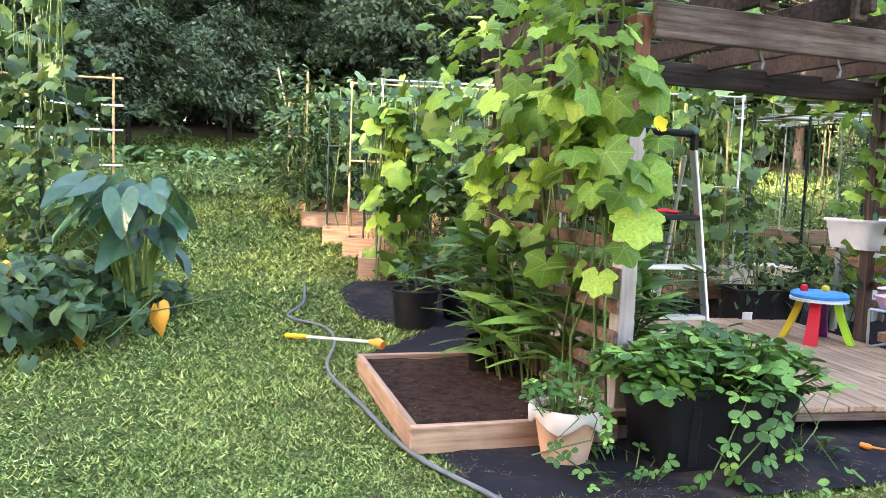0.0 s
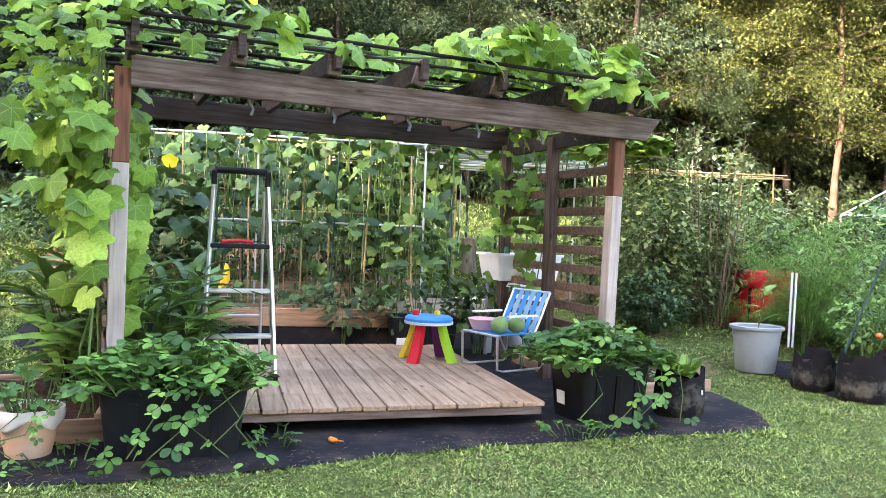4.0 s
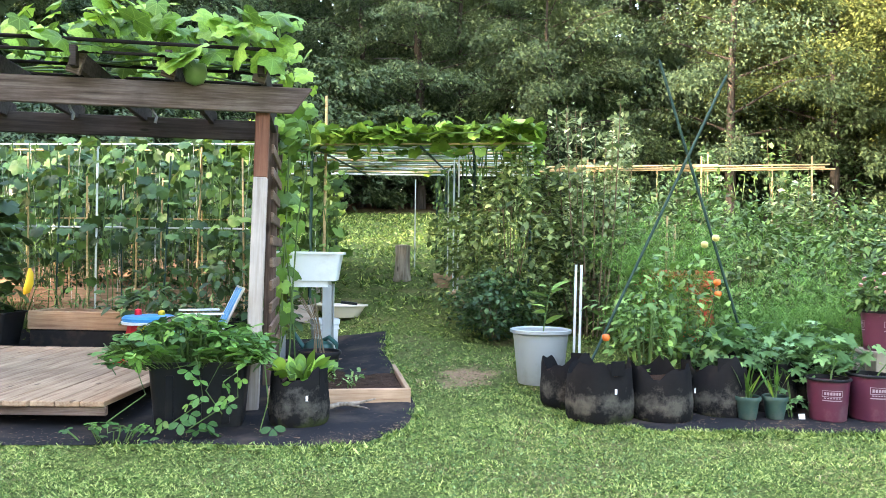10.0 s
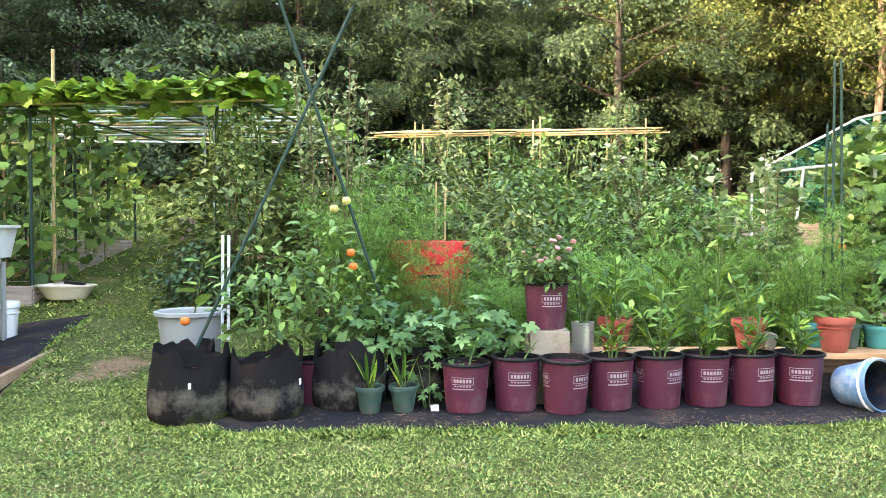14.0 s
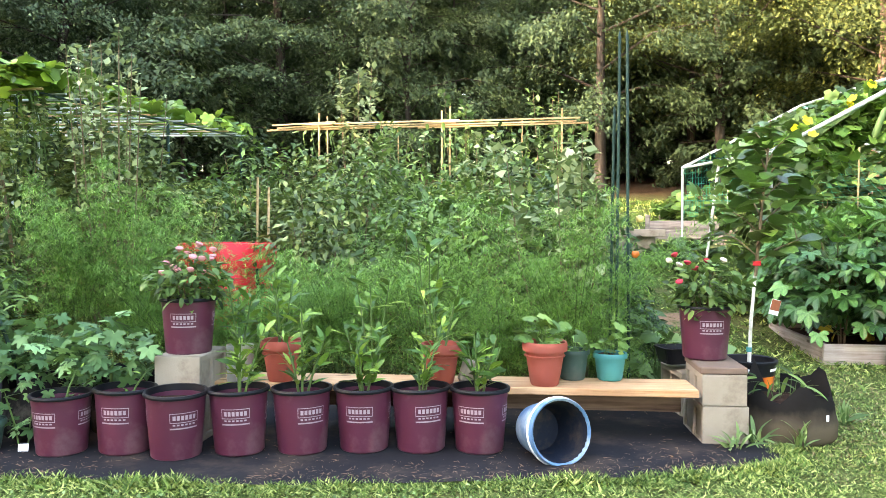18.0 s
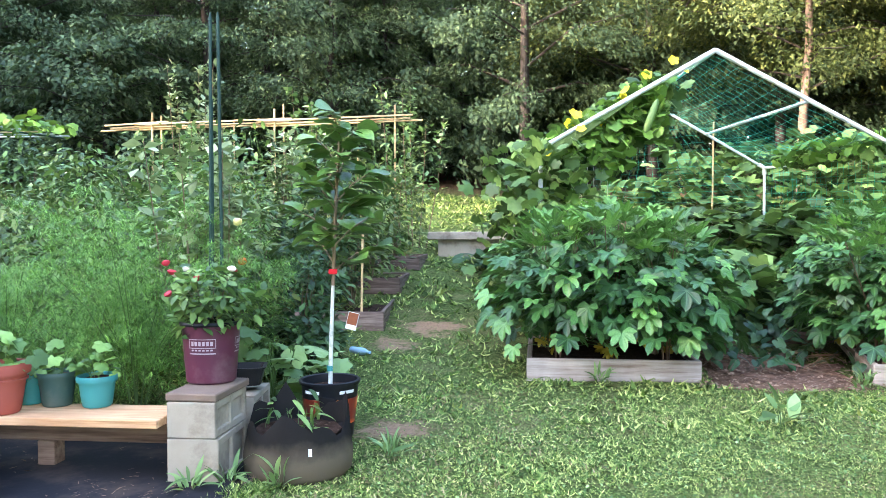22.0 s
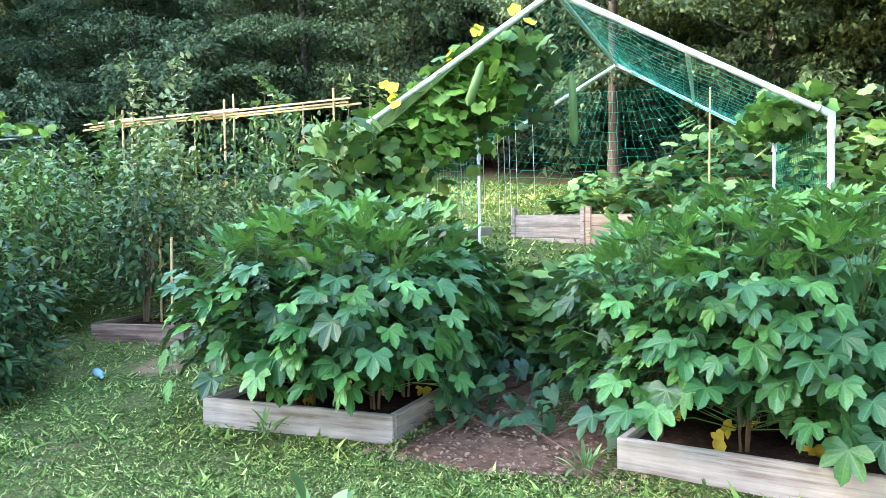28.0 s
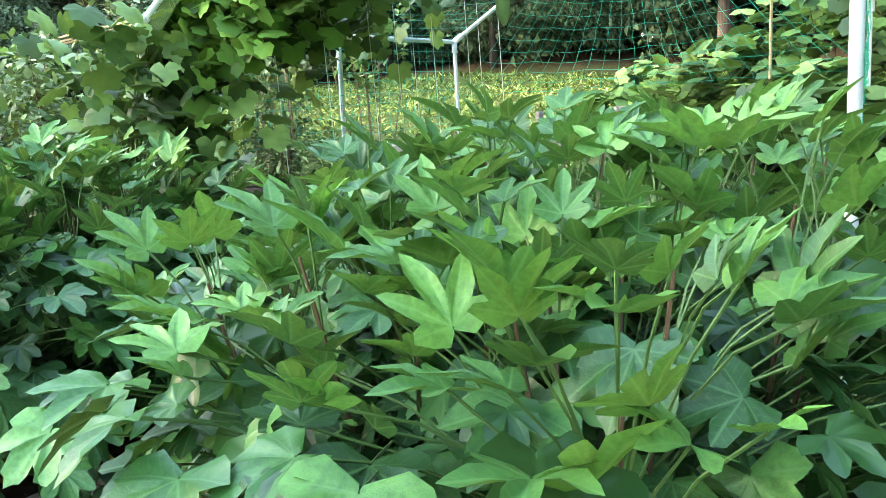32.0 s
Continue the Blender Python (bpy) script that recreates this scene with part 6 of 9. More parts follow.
single("bottle", Geo().lathe([(0.03, -0.12), (0.033, -0.11), (0.033, 0.04), (0.014, 0.09), (0.014, 0.12), (0.005, 0.12)], 14, pose(0, 0, 0.035, 90, 0, 60)), plain("clear_blue_plastic", (0.25, 0.45, 0.6), (0.4, 0.6, 0.7), 5, 0.2), place(11.77, 9.9, 0.0), "empty blue plastic bottle lying on the ground", "bottle", soft=50)

# ---- trellises ----
def pole(a, b, r, material, parent, name="pole", label="", n=6):
    return part(name, Geo().tube([a, Vector(a).lerp(Vector(b), 0.5), b], [r, r * 0.95, r * 0.9], n), material, parent, label, None, 60)


def g3(x, y, z):
    """A point z above the ground."""
    return (x, y, gh(x, y) + z)


ob = thing("trellis", Matrix(), "bamboo and white pipe trellis beside the lawn", "trellis", "garden trellises")
for x, y, mt in ((-4.73, 11.02, BAMBOO), (-5.55, 10.9, PVC), (-6.4, 10.7, BAMBOO), (-7.3, 10.5, BAMBOO)):
    pole(g3(x, y, -0.1), (x, y, 2.75), 0.018, mt, ob, "post")
for z in (2.68, 2.3, 1.95, 1.45):
    pole((-4.6, 11.04, z), (-8.2, 10.4, z - 0.03), 0.016, BAMBOO if z > 2.5 else PVC, ob, "rail")
ob = thing("metal_post", Matrix(), "dark green steel garden post wrapped in vines", "post")
part("post", Geo().box((0.045, 0.03, 2.7), (-4.5, 8.6, gh(-4.5, 8.6) + 1.3), 0.004), STEEL_GREEN, ob)

def pipe_frame(x0, y0, x1, y1, top, mid, posts, label, pipe=PVC, canes=0):
    ob = thing("pipe_trellis", Matrix(), label, "trellis", "white pipe trellises")
    for i in range(posts):
        t = i / (posts - 1)
        x, y = x0 + (x1 - x0) * t, y0 + (y1 - y0) * t
        pole(g3(x, y, -0.1), (x, y, top), 0.013, pipe, ob, "post")
        part("elbow", Geo().tube([(x, y, top - 0.05), (x, y, top + 0.02)], 0.023, 8), pipe, ob, "", None, 60)
    for z in (top, mid):
        pole((x0, y0, z), (x1, y1, z), 0.012, pipe, ob, "rail")
    for i in range(canes):
        t = (i + 0.25 + 0.5 * rnd.random()) / canes
        x, y = x0 + (x1 - x0) * t, y0 + (y1 - y0) * t - 0.05
        pole(g3(x, y, -0.1), (x + rnd.uniform(-0.08, 0.08), y, top * rnd.uniform(0.8, 1.08)), 0.012, BAMBOO if i % 3 else STEEL_GREEN, ob, "cane", "bamboo cane" if i % 3 else "dark green stake")
    for i in range(int((x1 - x0) / 0.45)):
        t = (i + 0.3 + 0.4 * rnd.random()) / int((x1 - x0) / 0.45)
        x, y = x0 + (x1 - x0) * t, y0 + (y1 - y0) * t
        part("string", Geo().tube([g3(x, y, 0.1), (x + 0.03, y, mid), (x + rnd.uniform(-0.1, 0.1), y, top)], 0.002, 3), STRING, ob)
    return ob


pipe_frame(-0.66, 8.05, 3.2, 8.33, 2.42, 1.45, 3, "white pipe trellis with strings and canes over a raised bed", canes=9)
pipe_frame(-1.1, 9.05, 3.0, 9.4, 2.5, 1.6, 3, "bamboo trellis over the second raised bed", BAMBOO, canes=7)
pipe_frame(-1.5, 10.0, 2.6, 10.35, 2.4, 1.8, 3, "dark stake trellis over the third raised bed", STEEL_GREEN, canes=5)
pipe_frame(-2.4, 11.9, 1.9, 12.3, 2.5, 2.0, 4, "bamboo trellis among tomatoes up the slope", BAMBOO)
for a, b in (((-2.05, 11.9, 0.8), (-2.87, 13.19, 3.2)), ((-2.03, 11.4, 0.7), (-2.03, 11.32, 2.92)), ((-1.75, 11.6, 0.7), (-1.72, 11.5, 2.0)), ((-1.68, 11.6, 0.7), (-1.62, 11.6, 1.95))):
    single("bamboo_pole", Geo().tube([a, b], [0.02, 0.014], 7), BAMBOO, Matrix(), "bare bamboo pole propped among tomatoes", "pole", "bamboo poles", soft=60)

# pipe tunnel with a slatted roof
tunnel = thing("tunnel_trellis", Matrix(), "walk-through trellis of steel posts and white pipes roofed with vines", "trellis")
TL, TR = [(3.6, 9.0), (3.3, 10.3), (3.0, 11.6), (2.7, 12.9)], [(6.15, 8.75), (5.57, 9.3), (5.1, 10.8), (4.75, 12.2), (4.4, 13.4), (6.15, 11.2), (6.05, 13.5)]
for x, y in TL + TR[1:]:
    pole(g3(x, y, -0.1), (x, y, 2.5), 0.022, STEEL_GREEN, tunnel, "post", "dark green steel post")
for x, y in ((4.17, 12.6), (5.35, 9.5), (5.2, 10.1), (4.95, 11.2), (3.45, 9.6), (3.15, 10.9)):
    pole(g3(x, y, 0), (x, y, 2.45), 0.013, PVC, tunnel, "upright", "white pipe")
for i in range(15):
    t = i / 14
    a, b = Vector((2.2, 9.0, 2.52)).lerp(Vector((1.6, 13.2, 2.62)), t), Vector((6.3, 8.75, 2.46)).lerp(Vector((6.1, 13.6, 2.6)), t)
    pole(a, b, 0.013, PVC if i % 3 else BAMBOO, tunnel, "roof_slat", "white pipe" if i % 3 else "bamboo cane")
for t in (0.02, 0.35, 0.68, 0.98):
    a, b = Vector((2.2, 9.0, 2.49)).lerp(Vector((6.3, 8.75, 2.43)), t), Vector((1.6, 13.2, 2.59)).lerp(Vector((6.1, 13.6, 2.57)), t)
    pole(a, b, 0.015, STEEL_GREEN, tunnel, "roof_rail", "dark rail")
single("bamboo_pole", Geo().tube([g3(3.68, 9.28, 0), (3.68, 9.3, 3.17)], [0.022, 0.018], 7), BAMBOO, Matrix(), "tall bamboo pole tied to the tunnel trellis", "pole", "bamboo poles", soft=60)
for x, y, w in ((5.3, 9.6, 0.9), (4.85, 10.9, 0.9)):
    raised_bed(w, 0.9, 0.2, place(x, y, 0.0, 14), "raised bed along the grass path under the tunnel", BED_WOOD)
for x, y, w in ((2.9, 8.75, 0.8), (2.55, 10.1, 0.8), (2.3, 11.3, 0.8)):
    raised_bed(w, 0.9, 0.24, place(x, y, 0.0, 8), "weathered raised bed beneath climbing beans", GREY_BED)

# bamboo bean rows behind
ob = thing("bamboo_trellis", Matrix(), "long trellis of tied bamboo canes over bean rows", "trellis", "garden trellises")
line = [(6.55, 14.25), (7.04, 14.28), (9.05, 14.32), (10.92, 14.34)]
for x, y in line[1:]:
    pole(g3(x, y, -0.1), (x, y, 3.02), 0.018, BAMBOO, ob, "post")
    if x < 10:
        pole(g3(x + 0.12, y + 0.06, -0.1), (x + 0.12, y + 0.06, 3.1 if x > 8 else 2.98), 0.014, BAMBOO, ob, "post")
for i in range(len(line) - 1):
    for dz, o in ((2.8, 0.02), (2.84, -0.03), (2.77, 0.05)):
        a, b = Vector((*line[i], dz)), Vector((*line[i + 1], dz + 0.02))
        d = (b - a).normalized() * (0.1 + 0.3 * abs(o) / 0.05)
        pole(a - d + Vector((0, o, 0)), b + d + Vector((0, o, 0)), 0.015, BAMBOO, ob, "rail")
for x in (8.3, 10.3):
    pole(g3(x, 14.5, -0.1), (x, 14.5, 2.9), 0.014, BAMBOO, ob, "post")

# crossed green stakes and paired stakes for tomatoes
for a, b, lb in (((6.82, 5.78, 0.25), (7.84, 5.95, 2.5), "green steel plant stake leaning across another"), ((8.12, 6.2, 0.3), (7.38, 5.93, 2.62), "green steel plant stake crossing another"),
                 ((11.44, 7.84, 0.0), (11.45, 7.86, 2.5), "tall green steel plant stake"), ((11.53, 7.84, 0.0), (11.5, 7.86, 2.5), "tall green plant stake beside its twin"), ((11.4, 7.95, 0.0), (11.42, 7.92, 2.0), "short green steel plant stake")):
    ob = thing("plant_stake", Matrix(), lb, "stake", "green plant stakes")
    part("pole", Geo().tube([a, b], 0.011, 7), STEEL_GREEN, ob, "", None, 60)
    part("tip", Geo().tube([Vector(b), Vector(b).lerp(Vector(a), -0.02)], [0.013, 0.004], 7), STEEL_GREEN, ob, "", None, 60)
for x, y, z in ((15.5, 15.4, 2.78), (13.4, 10.9, 1.2), (11.45, 10.95, 1.15), (8.0, 9.9, 1.6), (7.9, 9.85, 1.7), (11.05, 11.2, 1.5)):
    single("cane", Geo().tube([g3(x, y, -0.05), (x + 0.02, y, z)], 0.013, 6), BAMBOO, Matrix(), "bamboo cane standing among plants", "cane", "bamboo canes", soft=60)

# peaked pipe frame with green netting
AF, LF, RF = Vector((14.95, 11.38, 2.95)), Vector((13.25, 11.3, 2.02)), Vector((16.78, 11.72, 1.95))
AB, LB, RB = Vector((14.53, 14.94, 3.06)), Vector((12.78, 14.85, 2.12)), Vector((16.22, 15.33, 2.08))
house = thing("peaked_trellis", Matrix(), "house-shaped white pipe frame hung with green netting and luffa vines", "trellis")
for a, b in ((AF, LF), (AF, RF), (AB, LB), (AB, RB)):
    pole(a, b, 0.025 if a is AF else 0.021, PVC, house, "rafter", "", 10)
for a in (LF, RF, LB, RB):
    d = Vector((a.x, a.y, gh(a.x, a.y) - 0.05))
    pole(a, d, 0.025 if a in (LF, RF) else 0.019, PVC, house, "leg", "", 10)
    part("elbow", Geo().tube([a + Vector((0, 0, -0.1)), a, a.lerp(AF if a in (LF, RF) else AB, 0.05)], 0.03, 10), PVC, house, "", None, 60)
for a, b in ((AF, AB), (LF, LB), (RF, RB)):
    pole(a, b, 0.022, PVC, house, "purlin", "", 8)
m1, m2 = RF.lerp(AF, 0.5), RB.lerp(AB, 0.5)
pole(m1, m2, 0.02, PVC, house, "purlin", "", 8)
pole(LF.lerp(LB, 0.5), Vector((12.84, 13.2, 0.3)), 0.02, PVC, house, "leg", "", 8)


def net(c00, c10, c11, c01, nu, nv, sag, r=0.002):
    """Netting of square meshes between four corners, hanging a little."""
    g = Geo()

    def p(u, v):
        q = (c00.lerp(c10, u)).lerp(c01.lerp(c11, u), v)
        return q + Vector((0.02 * noise.noise((u * 9, v * 9, 0)), 0.02 * noise.noise((u * 9, v * 9, 3)), -sag * math.sin(math.pi * u) * math.sin(math.pi * v) - 0.02 * abs(math.sin(u * 17))))
    for i in range(nu + 1):
        g.tube([p(i / nu, j / nv) for j in range(nv + 1)], r, 3, cap=False)
    for j in range(nv + 1):
        g.tube([p(i / nu, j / nv) for i in range(nu + 1)], r, 3, cap=False)
    return g


part("net", net(RF, AF, AB, RB, 15, 24, 0.12), NET_GREEN, house, "green netting over the roof slope")
part("net", net(LF, AF, AB, LB, 15, 24, 0.16), NET_GREEN, house, "green netting over the roof slope")
part("net", net(RF + Vector((0, 0, -0.9)), RF, RB, RB + Vector((0, 0, -0.9)), 10, 26, 0.0), NET_GREEN, house, "green netting down the side")
part("net", net(LF + Vector((0, 0.4, -0.75)), LF + Vector((0, 0.4, 0)), LB, LB + Vector((0, 0, -0.75)), 9, 24, 0.0), NET_GREEN, house, "green netting down the side")
part("net", net(LB + Vector((0, 0, -0.5)), RB + Vector((0, 0, -0.5)), AB.lerp(RB, 0.3), AB.lerp(LB, 0.3), 22, 12, 0.1), NET_GREEN, house, "green netting across the back")
for i in range(9):
    a = LF.lerp(LB, 0.15 + i * 0.09).lerp(AF.lerp(AB, 0.15 + i * 0.09), 0.3 + 0.07 * (i % 4))
    part("string", Geo().tube([a, a + Vector((0.02, 0.02, -1.2))], 0.003, 3), STRING, house)

# two compost bays of boards on the rise behind the okra
GREY_MID = wood("weathered_grey_board", (0.23, 0.2, 0.175), (0.36, 0.315, 0.28), (0.11, 0.09, 0.075))
TAN_BOARD = wood("tan_board", (0.36, 0.26, 0.18), (0.5, 0.37, 0.27), (0.2, 0.13, 0.09))
BAY = ((12.4, 16.95), (13.7, 16.49), (14.9, 16.49))
for (ax, ay), (bx, by), mt, lb in ((BAY[0], BAY[1], GREY_MID, "open compost bay of weathered grey boards between posts"), (BAY[1], BAY[2], TAN_BOARD, "compost bay of newer tan boards under hanging vines")):
    turn = math.degrees(math.atan2(by - ay, bx - ax))
    wide = math.hypot(bx - ax, by - ay)
    ob = thing("compost_bin", pose(ax, ay, 0.62, 0, 0, turn), lb, "bin", "compost bins")
    for i in range(4):
        part("board", timber((wide - 0.13, 0.03, 0.165)), mt, ob, "", pose(wide / 2, 0.0, 0.09 + i * 0.172))
        part("board", timber((wide - 0.13, 0.03, 0.165)), GREY_MID, ob, "", pose(wide / 2, 1.0, 0.09 + i * 0.172))
        part("board", timber((0.92, 0.03, 0.165)), GREY_MID, ob, "", pose(0.085, 0.5, 0.09 + i * 0.172, 0, 0, 90))
        part("board", timber((0.92, 0.03, 0.165)), GREY_MID, ob, "", pose(wide - 0.085, 0.5, 0.09 + i * 0.172, 0, 0, 90))
    for x in (0.04, wide - 0.04):
        for y in (0.0, 1.0):
            part("post", timber((0.075, 0.075, 1.1)), mt, ob, "", pose(x, y, 0.25))
raised_bed(0.95, 0.9, 0.34, pose(11.1, 16.45, 0.55, 0, 0, 3), "low grey board bed beside the compost bays", GREY_MID, rows=2)
ob = thing("well_cover", place(11.9, 15.4, 0.0), "low concrete slab at the end of the grass path", "slab")
part("slab", Geo().box((1.3, 0.8, 0.12), (0, 0, 0.3), 0.01), CONCRETE, ob)
part("foot", Geo().box((1.0, 0.6, 0.3), (0, 0, 0.1), 0.01), CONCRETE, ob)
# small garden shed far back
ob = thing("shed", place(13.37, 34.5, 0.0, 10), "small dark brown shed among the trees", "shed")
part("wall", Geo().box((1.7, 1.4, 2.4), (0, 0, 1.2), 0.01), plain("brown_paint", (0.05, 0.032, 0.022), (0.075, 0.05, 0.035), 2, 0.7), ob)
part("roof", Geo().box((2.0, 1.8, 0.12), (0, 0, 2.46), 0.01), BARK, ob, "", pose(0, 0, 0, 6, 0, 0))
d = part("door", Geo().box((0.85, 0.05, 1.9), (0, -0.72, 1.0), 0.006), plain("brown_door", (0.07, 0.045, 0.03), (0.10, 0.065, 0.045), 2, 0.6), ob)
for x0, z0, w, h in ((0, 1.85, 0.75, 0.04), (0, 0.2, 0.75, 0.04), (-0.36, 1.02, 0.04, 1.6), (0.36, 1.02, 0.04, 1.6)):
    part("trim", Geo().box((w, 0.02, h), (x0, -0.755, z0), 0.004), plain("tan_trim", (0.3, 0.24, 0.18), (0.36, 0.3, 0.22), 3, 0.7), d)

# ---- plants ----
def cloud(n, rx, ry, z0, z1, seed, lumps=5, hollow=0.45):
    """Points for leaves in a lumpy mound from z0 to z1."""
    g = np.random.RandomState(seed)
    d = g.normal(0, 1, (n, 3))
    d /= np.linalg.norm(d, axis=1)[:, None]
    r = hollow + (1 - hollow) * g.rand(n) ** 0.6
    k = 1 + 0.16 * np.sin(d[:, 0] * lumps + seed) + 0.14 * np.sin(d[:, 1] * lumps * 1.3 + 2 * seed) + 0.12 * np.sin(d[:, 2] * lumps * 1.7)
    p = d * (r * k)[:, None]
    return p * np.array([rx, ry, (z1 - z0) / 2]) + np.array([0, 0, (z0 + z1) / 2])


def stems(parent, n, r, z1, material, seed, thick=0.012, lean=0.8):
    q, g = random.Random(seed), Geo()
    for i in range(n):
        a, k = q.uniform(0, 6.3), r * lean * q.uniform(0.2, 1)
        x, y, zz = math.cos(a) * k, math.sin(a) * k, z1 * q.uniform(0.75, 1.0)
        g.tube([(x * 0.12, y * 0.12, -0.05), (x * 0.5, y * 0.5, zz * 0.5), (x, y, zz)], [thick, thick * 0.75, thick * 0.3], 5)
    part("stem", g, material, parent, soft=60, kind="stuff")


def mound(name, x, y, rx, ry, z0, z1, n, size, shape, material, label, category="plant", seed=1, stem=STEM, nst=8, thick=0.01, dz=0.0, rz=0, tilt=0.5, droop=0.2, group="", hollow=0.45):
    """A bushy plant: stems and a lumpy mass of leaves."""
    ob = thing(name, place(x, y, dz, rz), label, category, group)
    stems(ob, nst, max(rx, ry), z1 * 0.9, stem, seed, thick)
    leaves("foliage", shape, cloud(n, rx, ry, z0, z1, seed, hollow=hollow), size, material, ob, tilt, 0.4, (0, 0), seed, droop=droop)
    return ob


def panel(name, a, b, z0, z1, n, size, shape, material, label, seed=1, thick=0.18, stem=STEM, nst=14, top_heavy=0.0, category="vine", gaps=0.15):
    """A climbing plant over an upright trellis from a to b, with bare gaps."""
    g, q = np.random.RandomState(seed), random.Random(seed)
    ob = thing(name, Matrix(), label, category, "climbing vines")
    pts = []
    while len(pts) < n:
        u, v = q.random(), q.random() ** (1 / (1 + top_heavy))
        if noise.noise((u * 6 + seed, v * 4, seed)) < -gaps and q.random() < 0.85:
            continue
        x, y = a[0] + (b[0] - a[0]) * u, a[1] + (b[1] - a[1]) * u
        zb = gh(x, y) + z0
        pts.append((x + q.gauss(0, thick * 0.5), y + q.gauss(0, thick), zb + (z1 - zb) * v + q.gauss(0, 0.05)))
    st = Geo()
    for i in range(nst):
        u = (i + q.random()) / nst
        x, y = a[0] + (b[0] - a[0]) * u, a[1] + (b[1] - a[1]) * u
        zb = gh(x, y)
        st.tube([(x + q.gauss(0, 0.05), y + q.gauss(0, 0.05), zb + (z1 - zb) * k) for k in (0, 0.25, 0.5, 0.75, 0.97)], 0.007, 4)
    part("stem", st, stem, ob, soft=60, kind="stuff")
    n = len(pts)
    yaw = np.where(g.rand(n) < 0.75, math.pi, 0) + g.normal(0, 0.8, n)
    me = scatter("foliage", *shape, pts, yaw, g.normal(-0.75, 0.4, n), g.normal(0, 0.4, n), size * g.uniform(0.6, 1.35, n))
    part("foliage", me, material, ob, kind="stuff")
    return ob


def set_leaves(parent, meshes, material, spots, name="leaf"):
    """Large leaves as pieces of their own: spots of (point, yaw, pitch, roll, size)."""
    for i, (p, yaw, pitch, roll, s) in enumerate(spots):
        part(name, meshes[i % len(meshes)], material, parent, "", Matrix.Translation(p) @ Euler((0, 0, yaw)).to_matrix().to_4x4() @ Euler((pitch, 0, 0)).to_matrix().to_4x4() @ Euler((0, roll, 0)).to_matrix().to_4x4() @ Matrix.Diagonal((s, s, s, 1)))


OKRA_MESH = [leaf_mesh("okra_leaf", PALM, 20 + i) for i in range(7)]
YOUNG_MESH = [leaf_mesh("young_okra_leaf", PALM_YOUNG, 30 + i) for i in range(5)]
VINE_MESH = [leaf_mesh("vine_leaf", VINE, 40 + i) for i in range(7)]
HEART_MESH = [leaf_mesh("heart_leaf", HEART, 60 + i) for i in range(5)]
TRI_MESH = [leaf_mesh("strawberry_leaf", TRI, 80 + i, 0.05) for i in range(5)]
OVAL_MESH = [leaf_mesh("oval_leaf", OVAL, 90 + i, 0.06) for i in range(5)]
LONG_MESH = [leaf_mesh("long_leaf", LONG, 95 + i, 0.03) for i in range(5)]


